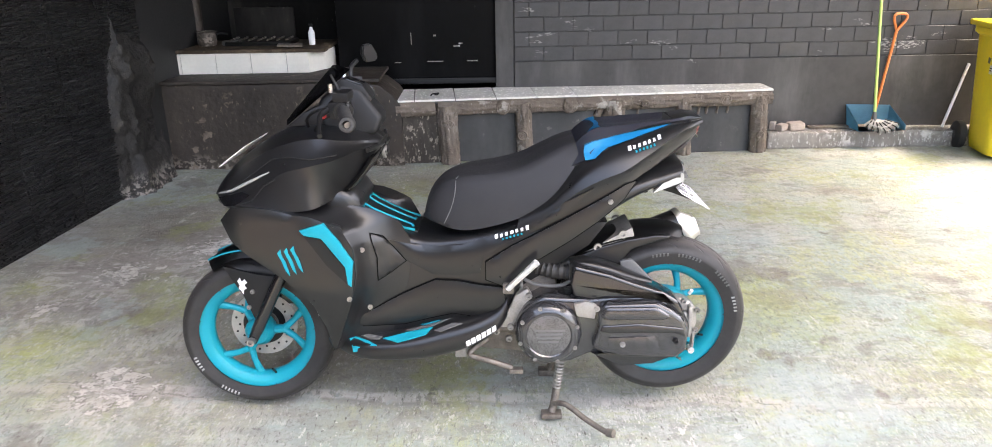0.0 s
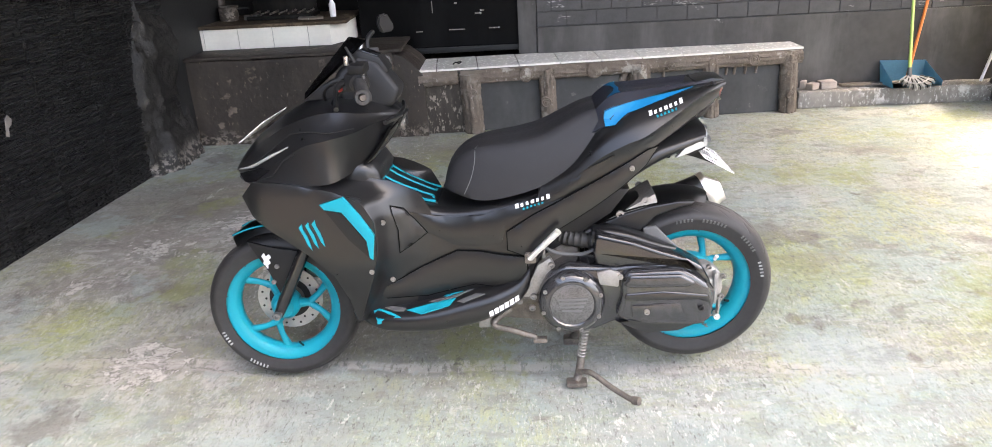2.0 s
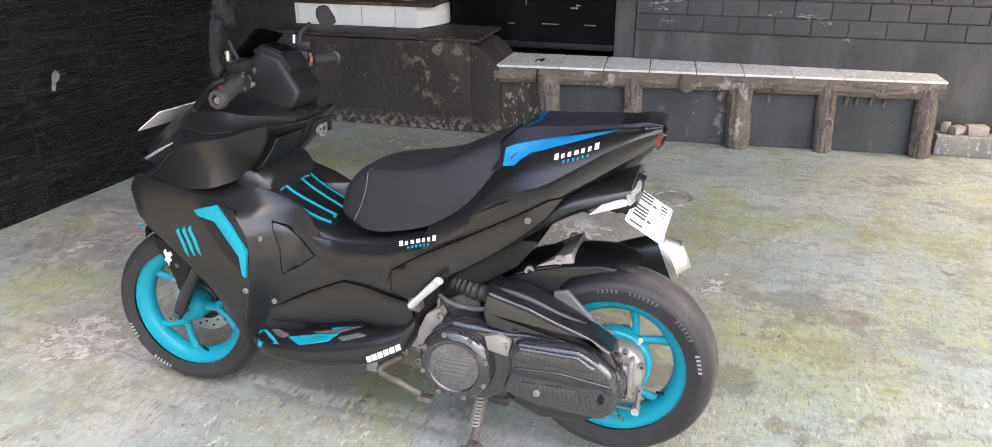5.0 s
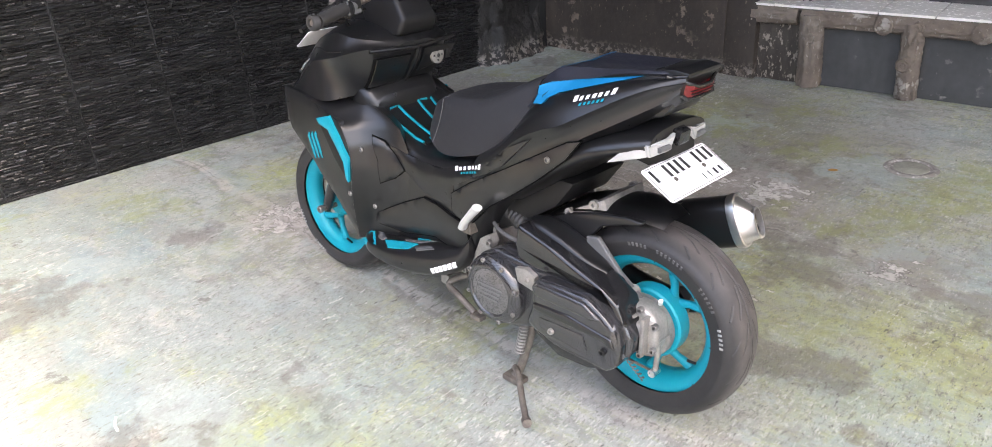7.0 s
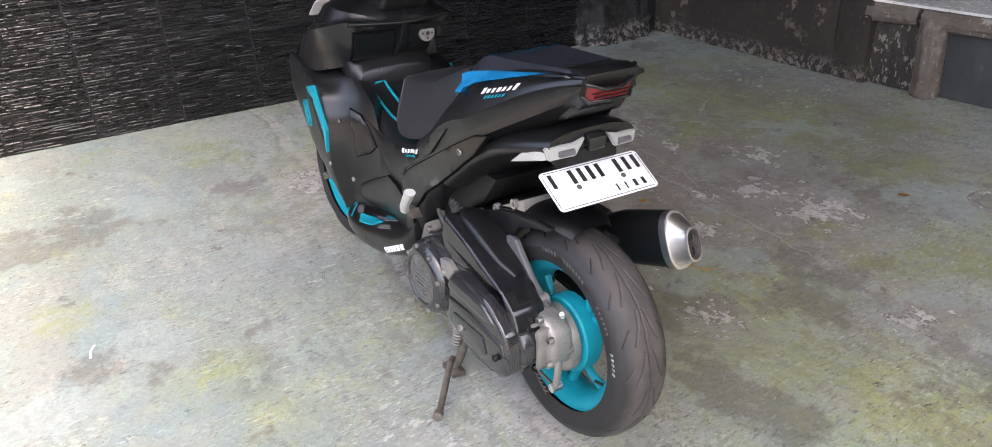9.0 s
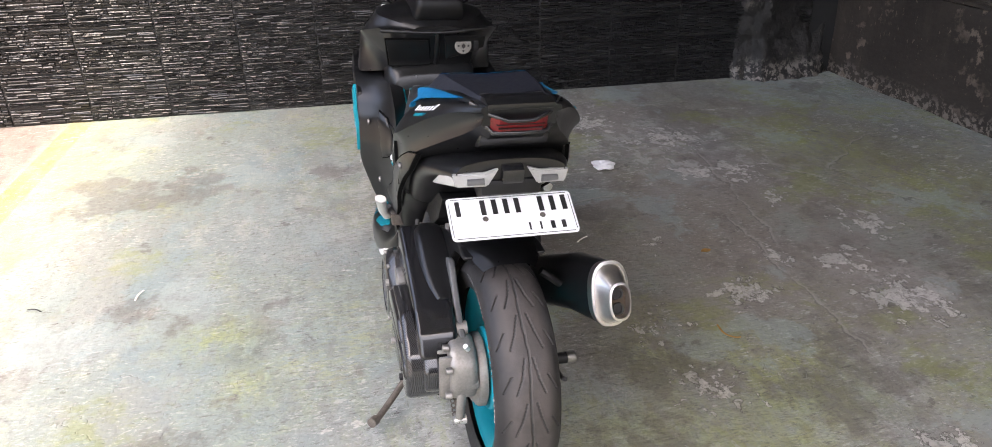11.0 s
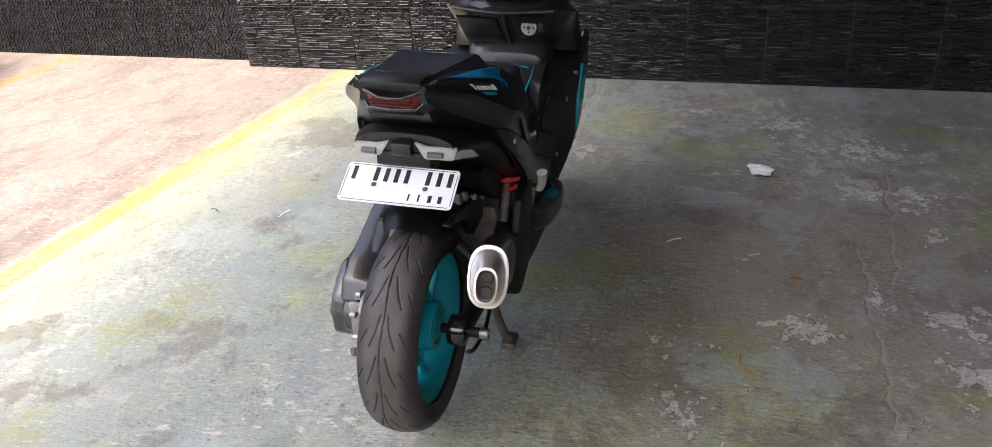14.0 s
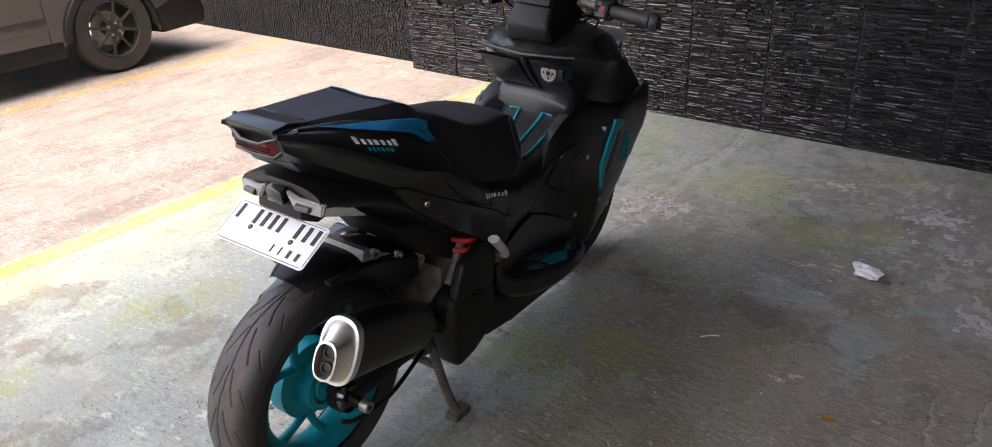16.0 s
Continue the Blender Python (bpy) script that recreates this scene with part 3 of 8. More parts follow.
# ---- mesh helpers ----
def part(name, bm, mat, parent=None, label="", smooth=True, angle=40):
    me = bpy.data.meshes.new(name)
    bmesh.ops.recalc_face_normals(bm, faces=bm.faces)
    for f in bm.faces:
        f.smooth = smooth
    if smooth:
        lim = radians(angle)
        for e in bm.edges:
            e.smooth = len(e.link_faces) == 2 and e.calc_face_angle(0) < lim
    bm.to_mesh(me)
    bm.free()
    me.materials.append(mat)
    ob = new(name, me)
    if parent:
        ob.parent = parent
    if label:
        tagged(ob, label)
    return ob


def empty(name, m, label, category, group="", kind=""):
    ob = new(name)
    ob.matrix_world = m
    return tagged(ob, label, category, group, kind)


def box(x0, x1, y0, y1, z0, z1, bevel=0.0, bm=None, segments=2):
    bm = bm or bmesh.new()
    made = bmesh.ops.create_cube(bm, size=1, matrix=Matrix.LocRotScale(((x0 + x1) / 2, (y0 + y1) / 2, (z0 + z1) / 2), None, (x1 - x0, y1 - y0, z1 - z0)))
    if bevel:
        edges = list({e for v in made["verts"] for e in v.link_edges})
        bmesh.ops.bevel(bm, geom=edges, offset=bevel, segments=segments, profile=0.6, affect="EDGES")
    return bm


def rings(bm, loops, caps=True, closed=False):
    """Skins a list of equal loops of points."""
    vs = [[bm.verts.new(p) for p in lp] for lp in loops]
    k = len(loops[0])
    pairs = list(zip(vs, vs[1:])) + ([(vs[-1], vs[0])] if closed else [])
    for a, b in pairs:
        for i in range(k):
            j = (i + 1) % k
            bm.faces.new((a[i], a[j], b[j], b[i]))
    if caps and not closed:
        bm.faces.new(vs[0][::-1])
        bm.faces.new(vs[-1])
    return bm


def catmull(rows, steps):
    """Smooths rows of numbers by a spline through them."""
    rows = [np.array(r, float) for r in rows]
    out = []
    for i in range(len(rows) - 1):
        p0, p1, p2, p3 = rows[max(i - 1, 0)], rows[i], rows[i + 1], rows[min(i + 2, len(rows) - 1)]
        for s in range(steps):
            t = s / steps
            out.append(0.5 * (2 * p1 + (p2 - p0) * t + (2 * p0 - 5 * p1 + 4 * p2 - p3) * t * t + (3 * p1 - p0 - 3 * p2 + p3) * t ** 3))
    out.append(rows[-1])
    return out


class Loft:
    """A body along x from sections (x, z_low, z_wide, z_high, half_width, squareness_above, squareness_below)."""

    def __init__(self, rows, steps=4, y=0.0):
        self.rows, self.y = catmull(rows, steps), y
        self.xs = [r[0] for r in self.rows]

    def at(self, x):
        return [float(np.interp(x, self.xs, [r[i] for r in self.rows])) for i in range(1, 7)]

    def side(self, x, z):
        """The half width at a place of the side view."""
        lo, mid, hi, w, pu, pl = self.at(x)
        p, h = (pu, hi - mid) if z > mid else (pl, mid - lo)
        u = min(abs(z - mid) / max(h, 1e-6), 1.0)
        return w * (1 - u ** p) ** (1 / p)

    def mesh(self, n=36, bm=None):
        bm = bm or bmesh.new()
        loops = []
        for r in self.rows:
            x, lo, mid, hi, w, pu, pl = r
            lp = []
            for k in range(n):
                a = 2 * math.pi * k / n
                c, s = math.cos(a), math.sin(a)
                p = pu if s >= 0 else pl
                y = math.copysign(abs(c) ** (2 / p), c) * w
                z = mid + (abs(s) ** (2 / p)) * ((hi - mid) if s >= 0 else -(mid - lo))
                lp.append((x, self.y + y, z))
            loops.append(lp)
        return rings(bm, loops)


def relief(outline, surface, side=-1, thick=0.010, proud=0.003, grid=0.03, round_edge=0.004):
    """A panel with that outline in the side view (x, z), laid on the surface y = side * surface(x, z)."""
    bm = bmesh.new()
    bm.faces.new([bm.verts.new((x, 0, z)) for x, z in outline])
    lo = [min(p[i] for p in outline) for i in (0, 1)]
    hi = [max(p[i] for p in outline) for i in (0, 1)]
    for axis, no in ((0, (1, 0, 0)), (1, (0, 0, 1))):
        k = max(int((hi[axis] - lo[axis]) / grid), 1)
        for i in range(1, k + 1):
            v = lo[axis] + (hi[axis] - lo[axis]) * i / (k + 1)
            co = (v, 0, 0) if axis == 0 else (0, 0, v)
            bmesh.ops.bisect_plane(bm, geom=list(bm.verts) + list(bm.edges) + list(bm.faces), plane_co=co, plane_no=no)
    if round_edge:
        bmesh.ops.inset_region(bm, faces=list(bm.faces), thickness=round_edge, use_even_offset=True)
    rim = {v for e in bm.edges if e.is_boundary for v in e.verts}
    for v in bm.verts:
        v.co.y = side * (surface(v.co.x, v.co.z) + proud - (round_edge * 0.7 if v in rim else 0))
    made = bmesh.ops.extrude_face_region(bm, geom=list(bm.faces))
    for v in made["geom"]:
        if isinstance(v, bmesh.types.BMVert):
            v.co.y -= side * thick
    return bm


def prism(outline, y0, y1, bevel=0.006, bm=None, segments=2):
    """A plate with that side-view outline between two depths, with rounded edges."""
    bm = bm or bmesh.new()
    f = bm.faces.new([bm.verts.new((x, y0, z)) for x, z in outline])
    made = bmesh.ops.extrude_face_region(bm, geom=[f])
    top = [v for v in made["geom"] if isinstance(v, bmesh.types.BMVert)]
    for v in top:
        v.co.y = y1
    if bevel:
        edges = list({e for v in (*top, *f.verts) for e in v.link_edges})
        bmesh.ops.bevel(bm, geom=edges, offset=bevel, segments=segments, profile=0.6, affect="EDGES", clamp_overlap=True)
    return bm


def tube(points, radius, n=12, bm=None, caps=True, flat=1.0):
    """A round bar along points; radius may be a list."""
    bm = bm or bmesh.new()
    pts = [Vector(p) for p in points]
    rad = radius if isinstance(radius, (list, tuple)) else [radius] * len(pts)
    loops, ref = [], None
    for i, p in enumerate(pts):
        d = (pts[min(i + 1, len(pts) - 1)] - pts[max(i - 1, 0)]).normalized()
        if ref is None:
            ref = Vector((0, 0, 1)) if abs(d.z) < 0.9 else Vector((1, 0, 0))
        a = (ref - d * ref.dot(d)).normalized()
        b = d.cross(a)
        ref = a
        loops.append([p + (a * math.cos(2 * math.pi * k / n) * flat + b * math.sin(2 * math.pi * k / n)) * rad[i] for k in range(n)])
    return rings(bm, loops, caps)


def curved(points, steps=6):
    return [tuple(p) for p in catmull(points, steps)]


def lathe(profile, centre, axis="y", n=48, bm=None, closed=False):
    """Turns a profile of (radius, along) about an axis through centre."""
    bm = bm or bmesh.new()
    c = Vector(centre)
    loops = []
    for k in range(n):
        a = 2 * math.pi * k / n
        lp = []
        for r, h in profile:
            u, v = r * math.cos(a), r * math.sin(a)
            lp.append(c + Vector({"y": (u, h, v), "x": (h, u, v), "z": (u, v, h)}[axis]))
        loops.append(lp)
    vs = [[bm.verts.new(p) for p in lp] for lp in loops]
    m = len(profile)
    for k in range(n):
        a, b = vs[k], vs[(k + 1) % n]
        for i in range(m if closed else m - 1):
            j = (i + 1) % m
            bm.faces.new((a[i], a[j], b[j], b[i]))
    if not closed:
        for i, flip in ((0, False), (m - 1, True)):
            if profile[i][0] > 1e-5:
                lp = [v[i] for v in vs]
                bm.faces.new(lp[::-1] if flip else lp)
    bmesh.ops.remove_doubles(bm, verts=bm.verts, dist=1e-6)
    return bm


def bolt(name, centre, radius, length, parent, mat=None, axis="y"):
    """A round-headed screw."""
    return part(name, lathe([(0.45 * radius, -0.3 * length), (radius * 0.5, -length), (radius * 0.9, -length), (radius, -0.8 * length), (radius, 0)], centre, axis, 10), mat or SCREW, parent)


# ---- the setting ----
def sheet(name, x0, x1, y0, y1, z, mat, nx=1, ny=1):
    bm = bmesh.new()
    vs = [[bm.verts.new((x0 + (x1 - x0) * i / nx, y0 + (y1 - y0) * j / ny, z)) for j in range(ny + 1)] for i in range(nx + 1)]
    for i in range(nx):
        for j in range(ny):
            bm.faces.new((vs[i][j], vs[i + 1][j], vs[i + 1][j + 1], vs[i][j + 1]))
    return part(name, bm, mat, smooth=False)


tagged(sheet("ground", -400, 400, -400, 400, 0.0, FLOOR), "worn green-grey painted concrete floor with yellow bay lines", "floor", kind="structure")

# side wall: a line leaning a little off the y axis
SLOPE = 0.107
WALL_TURN = -math.degrees(math.atan(SLOPE))


def wall_x(y):
    return -2.89 + SLOPE * y


def wall_pose(y, z=0.0, off=0.0):
    """On the side wall's face: local x runs along the wall, local y out of it."""
    return pose(wall_x(y) + off, y, z, 0, 0, WALL_TURN) @ pose(0, 0, 0, 0, 0, -90)


wall_west = part("wall_west", box(-8.2, 0.06, -0.30, -0.022, 0, 3.8), JOINT, smooth=False)
wall_west.matrix_world = wall_pose(0.0)
tagged(wall_west, "black side wall clad in ribbed split-stone panels", "wall", kind="structure")
wall_yard = part("wall_yard", box(0.06, 9.0, -0.40, -0.165, 0, 3.8), JOINT, smooth=False)
wall_yard.matrix_world = wall_pose(0.0)
tagged(wall_yard, "black yard wall clad in small pitted stone panels", "wall", kind="structure")

RUBBLE_TONE = material("dirty_paper", (0.20, 0.18, 0.165), 0.8, vary=0.3, scale=40)


def torn_label():
    """A torn scrap stuck to the side wall."""
    bm = noisy_scrap()
    ob = part("label_scrap", bm, RUBBLE_TONE, smooth=False)
    ob.matrix_world = wall_pose(3.66, 0.635, 0.020) @ Matrix.Diagonal((1.4, 1.0, 1.4, 1.0))
    return tagged(ob, "torn pale paper scrap stuck on the black wall", "paper")


def noisy_scrap():
    bm = bmesh.new()
    pts = [(-0.022, 0.03), (-0.004, 0.05), (0.012, 0.036), (0.018, 0.004), (0.026, -0.018), (0.010, -0.026), (0.002, 0.006), (-0.014, 0.012)]
    f = bm.faces.new([bm.verts.new((x, 0.0, z)) for x, z in pts])
    ex = bmesh.ops.extrude_face_region(bm, geom=[f])
    for v in ex["geom"]:
        if isinstance(v, bmesh.types.BMVert):
            v.co.y += 0.002 + 0.004 * (v.co.z > 0.03)
    return bm


torn_label()

# back wall: plaster below, painted bricks above, a boarded recess and the cooking niche
BACK = 5.95


def slab(name, bm, mat, label, category="wall", kind="structure", smooth=False):
    return tagged(part(name, bm, mat, smooth=smooth), label, category, kind=kind)


slab("wall_north", box(0.16, 9.0, BACK + 0.02, BACK + 0.3, 0.0, 3.8), MORTAR, "black painted brick wall over a smooth plastered foot")
slab("wall_foot", box(0.16, 9.0, BACK - 0.004, BACK + 0.018, 0.0, 0.665, 0.004), PLASTER, "smooth black plaster at the foot of the brick wall", "plaster")
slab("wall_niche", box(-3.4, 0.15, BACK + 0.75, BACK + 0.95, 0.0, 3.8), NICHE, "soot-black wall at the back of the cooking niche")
slab("wall_niche_side", box(0.02, 0.155, BACK + 0.01, BACK + 0.745, 0.0, 3.8), PLASTER, "black plastered side of the recess")
def roof():
    """A flat slab whose front edge runs a little askew to the back wall."""
    bm = bmesh.new()
    f = bm.faces.new([bm.verts.new((x, y, 3.8)) for x, y in ((-3.6, 1.22), (4.3, 0.61), (4.3, 6.9), (-3.6, 6.9))])
    made = bmesh.ops.extrude_face_region(bm, geom=[f])
    for v in made["geom"]:
        if isinstance(v, bmesh.types.BMVert):
            v.co.z = 3.95
    return slab("ceiling", bm, ROOF_MAT, "plain grey carport roof", "roof")


roof()


# unseen wall, added to keep the low eastern sky off the glossy stone
slab("east_light_block", box(6.0, 6.2, 0.6, 6.0, 0.0, 2.5), PLASTER, "unseen plain black wall added to block light from the east")


def black_board():
    th = empty("board", pose(0, 0, 0), "large glossy black board with scuffed white scratches", "board")
    part("panel", box(-1.17, 0.135, BACK + 0.05, BACK + 0.08, 0.50, 2.6, 0.004), BOARD, th)
    part("bottom_rail", box(-1.17, 0.135, BACK + 0.035, BACK + 0.049, 0.505, 0.545, 0.004), DARK, th)
    for x, z, w, h in ((-0.62, 0.80, 0.006, 0.09), (-0.30, 0.78, 0.05, 0.012), (-0.26, 0.80, 0.03, 0.01), (0.05, 0.81, 0.01, 0.03), (-0.75, 0.665, 0.05, 0.006), (-0.5, 0.67, 0.12, 0.006), (-0.2, 0.67, 0.08, 0.008), (-0.45, 0.86, 0.02, 0.012)):
        part("scratch", box(x, x + w, BACK + 0.0475, BACK + 0.049, z, z + h), KERB, th, smooth=False)
    return th


black_board()


def noisy(bm, amount, scale, seed=0.0, keep_z=None):
    for v in bm.verts:
        if keep_z is not None and v.co.z < keep_z:
            continue
        d = noise.noise_vector(v.co * scale + Vector((seed, seed, 0))) * amount + noise.noise_vector(v.co * scale * 3.1 + Vector((seed, 0, 9))) * amount * 0.45
        v.co += d
    return bm


def rough_block(x0, x1, y0, y1, z0, z1, cuts, amount, scale, seed, bevel=0.02):
    bm = box(x0, x1, y0, y1, z0, z1, bevel)
    for axis, lo, hi, k in ((0, x0, x1, cuts[0]), (1, y0, y1, cuts[1]), (2, z0, z1, cuts[2])):
        no = [0, 0, 0]
        no[axis] = 1
        for i in range(1, k):
            co = [0, 0, 0]
            co[axis] = lo + (hi - lo) * i / k
            bmesh.ops.bisect_plane(bm, geom=list(bm.verts) + list(bm.edges) + list(bm.faces), plane_co=co, plane_no=no)
    return noisy(bm, amount, scale, seed)


# rock-like pillar in the corner
def rock_pillar():
    bm = bmesh.new()
    loops = []
    prof = catmull([(-0.03, 0.34, 0.42), (0.10, 0.30, 0.40), (0.35, 0.26, 0.39), (0.55, 0.27, 0.40), (0.78, 0.28, 0.40), (0.90, 0.26, 0.38), (1.02, 0.22, 0.34), (1.25, 0.19, 0.30), (1.7, 0.19, 0.29), (2.4, 0.24, 0.30), (3.2, 0.3, 0.3)], 14)
    for z, rx, ry in prof:
        lp = []
        for k in range(90):
            a = 2 * math.pi * k / 90
            c, s = math.cos(a), math.sin(a)
            lean = 0.03 + 0.12 * min(max(z, 0.0) / 0.9, 1.0)
            p = Vector((-2.55 - lean + (rx + lean) * math.copysign(abs(c) ** 0.7, c), 5.12 + ry * math.copysign(abs(s) ** 0.7, s), z))
            q = Vector((c * 2, s * 2, z * 2.4))
            d = noise.noise(q * 1.3) * 0.05 + noise.noise(q * 3.5) * 0.030 + noise.noise(q * 8.0) * 0.014 + noise.noise(q * 17.0) * 0.006 - 0.03
            p += Vector((c, s, 0)) * d
            lp.append(p)
        loops.append(lp)
    rings(bm, loops)
    return tagged(part("pillar", bm, ROCK, angle=70), "lumpy rock-like pillar of black-painted cement", "pillar", kind="structure")


rock_pillar()

# low wall under the cooking counter
slab("counter_base", rough_block(-2.45, -0.86, 5.46, 6.72, 0.0, 0.615, (26, 4, 12), 0.007, 4.0, 1.0), SOOT, "low soot-stained plastered wall under the counter", "low wall", smooth=True)
slab("counter_ledge", rough_block(-2.5, -0.80, 5.435, 6.7, 0.618, 0.64, (26, 4, 1), 0.006, 5.0, 4.0, 0.006), SOOT, "thin rough sooty ledge on the low wall", "ledge", smooth=True)


def sloped_end():
    bm = prism([(-0.862, 0.0), (-0.862, 0.60), (-0.80, 0.585), (-0.72, 0.52), (-0.66, 0.44), (-0.655, 0.0)], 5.47, 5.94, 0.012)
    return slab("low_wall_end", bm, SOOT, "sloping end of the low sooty wall", "low wall", smooth=True)


sloped_end()


def hearth():
    """Tiled basin on the counter."""
    th = empty("stove_basin", pose(-1.85, 5.9, 0.64), "cream-tiled cooking basin with a rough dark rim on the counter", "basin")
    part("core", box(-0.49, 0.495, -0.145, 0.42, 0.002, 0.150, 0.004), GROUT, th, smooth=False)
    part("core_end", box(0.497, 0.585, 0.03, 0.42, 0.002, 0.150, 0.004), GROUT, th, smooth=False)
    part("rim", rough_block(-0.515, 0.635, -0.17, 0.44, 0.152, 0.176, (16, 8, 1), 0.004, 8, 2.0, 0.005), RIM, th, "brown-stained dark rim")
    edges = [-0.495, -0.425, -0.17, 0.085, 0.345, 0.505]
    for a, b in zip(edges, edges[1:]):
        part("tile", box(a + 0.002, b - 0.002, -0.158, -0.146, 0.004, 0.150, 0.002), TILE_WHITE, th, smooth=False)
    side = [(0.506, -0.155), (0.60, 0.02), (0.64, 0.17)]
    for (xa, ya), (xb, yb) in zip(side, side[1:]):
        bm = bmesh.new()
        lo, hi = 0.004, 0.150
        n = Vector((yb - ya, xa - xb, 0)).normalized() * 0.012
        vs = [bm.verts.new(p) for p in ((xa, ya, lo), (xb, yb, lo), (xb, yb, hi), (xa, ya, hi))]
        f = bm.faces.new(vs)
        ex = bmesh.ops.extrude_face_region(bm, geom=[f])
        for v in ex["geom"]:
            if isinstance(v, bmesh.types.BMVert):
                v.co -= n
        part("tile", bm, TILE_WHITE, th, smooth=False)
    return th


hearth()


def niche_clutter():
    """Sooty things on and behind the basin."""
    th = empty("stove_grate", pose(-1.75, 6.05, 0.816), "sooty black iron stove grate on the basin", "stove")
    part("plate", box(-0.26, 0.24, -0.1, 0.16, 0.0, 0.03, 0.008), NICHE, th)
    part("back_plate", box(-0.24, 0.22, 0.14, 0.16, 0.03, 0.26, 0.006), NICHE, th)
    for i in range(7):
        part("bar", tube([(-0.22 + 0.07 * i, -0.09, 0.04), (-0.22 + 0.07 * i, 0.13, 0.04)], 0.007, 8), SOOT, th)
    bot = empty("bottle", pose(-1.36, 5.98, 0.816), "small white bottle with a dark cap on the basin", "bottle")
    part("body", lathe([(0.0, 0), (0.022, 0.0), (0.024, 0.02), (0.024, 0.09), (0.012, 0.115), (0.011, 0.13)], (0, 0, 0), "z", 18), WHITE, bot)
    part("cap", lathe([(0.013, 0.13), (0.014, 0.15), (0.0, 0.152)], (0, 0, 0), "z", 14), DARK, bot)
    rag = part("rag", noisy(box(-0.06, 0.05, -0.03, 0.04, 0, 0.03, 0.01), 0.012, 20, 3.0), SOOT_PANEL)
    rag.matrix_world = pose(-1.98, 6.0, 0.822)
    tagged(rag, "crumpled dark cloth on the basin rim", "rag")
    pot = empty("cooking_pot", pose(-2.16, 6.02, 0.816), "dented blackened pot beside the stove", "pot")
    part("body", lathe([(0.0, 0), (0.06, 0.0), (0.07, 0.02), (0.072, 0.10), (0.078, 0.105), (0.068, 0.1), (0.065, 0.02), (0.0, 0.012)], (0, 0, 0), "z", 24), SOOT, pot)
    part("handle", tube(curved([(0.07, 0, 0.08), (0.11, 0, 0.09), (0.16, 0, 0.085)]), 0.007, 8), DARK, pot)
    bd = part("wooden_board", box(-0.09, 0.09, -0.06, 0.06, 0, 0.012, 0.003), LOG)
    bd.matrix_world = pose(-1.50, 5.86, 0.822, 0, 2, 12)
    tagged(bd, "small brown wooden board on the basin", "board")
    pipe = empty("drain_pipe", pose(0, 0, 0), "thick dark drain pipe with a collar in the niche", "pipe")
    part("pipe_run", tube([(-2.28, 6.15, 0.64), (-2.28, 6.15, 2.6)], 0.055, 20), SOOT, pipe)
    part("collar", lathe([(0.057, 0), (0.07, 0.005), (0.07, 0.06), (0.057, 0.065)], (-2.28, 6.15, 0.80), "z", 20), SOOT, pipe)
    part("elbow", tube(curved([(-2.28, 6.12, 0.70), (-2.34, 6.0, 0.70), (-2.40, 5.75, 0.70)]), 0.035, 14), DIRTY, pipe)
    fr = empty("iron_frame", pose(0, 0, 0), "rusty iron bars leaning in the niche", "bars")
    for a, b in (((-2.42, 6.0, 0.64), (-2.48, 6.2, 1.5)), ((-2.40, 6.05, 0.80), (-2.10, 6.1, 0.80)), ((-2.45, 6.2, 1.3), (-2.25, 6.25, 0.9))):
        part("bar", tube([a, b], 0.010, 8), DIRTY, fr)


niche_clutter()


# the bench: tiled top on cement logs
BENCH = pose(0, 5.53, 0, 0, 0, math.degrees(math.atan(0.08)))


def log_bar(a, b, r, seed, n=40, seg=36):
    """A knobbly cement log between two points."""
    a, b = Vector(a), Vector(b)
    pts = [a.lerp(b, i / seg) for i in range(seg + 1)]
    rad = [r * (1 + 0.10 * noise.noise(Vector((i * 0.9, seed, 0)))) for i in range(seg + 1)]
    bm = tube(pts, rad, n)
    d = (b - a).normalized()
    for v in bm.verts:
        u = (v.co - a).dot(d)
        off = (v.co - a - d * u)
        w = noise.noise(Vector((u * 4, math.atan2(off.x + off.z, off.y) * 4.0, seed))) * 0.16 + noise.noise(Vector((u * 14, math.atan2(off.x + off.z, off.y) * 7.0, seed + 5))) * 0.08
        ang = math.atan2(off.x + off.z, off.y)
        w -= 0.16 * max(0.0, math.sin(ang * 9 + 3.0 * noise.noise(Vector((u * 6, ang, seed))))) ** 6 + 0.10 * max(0.0, noise.noise(Vector((u * 22, ang * 5, seed + 9)))) 
        v.co += off * w
    return bm


def knot(x, y, z, r, parent, seed):
    prof = [(0.0, -0.012), (0.25 * r, -0.014), (0.35 * r, -0.008), (0.55 * r, -0.012), (0.65 * r, -0.007), (0.85 * r, -0.011), (r, -0.004), (1.12 * r, 0.012)]
    bm = lathe(prof, (x, y, z), "y", 16)
    noisy(bm, 0.004, 30, seed)
    return part("knot", bm, LOG, parent, angle=70)


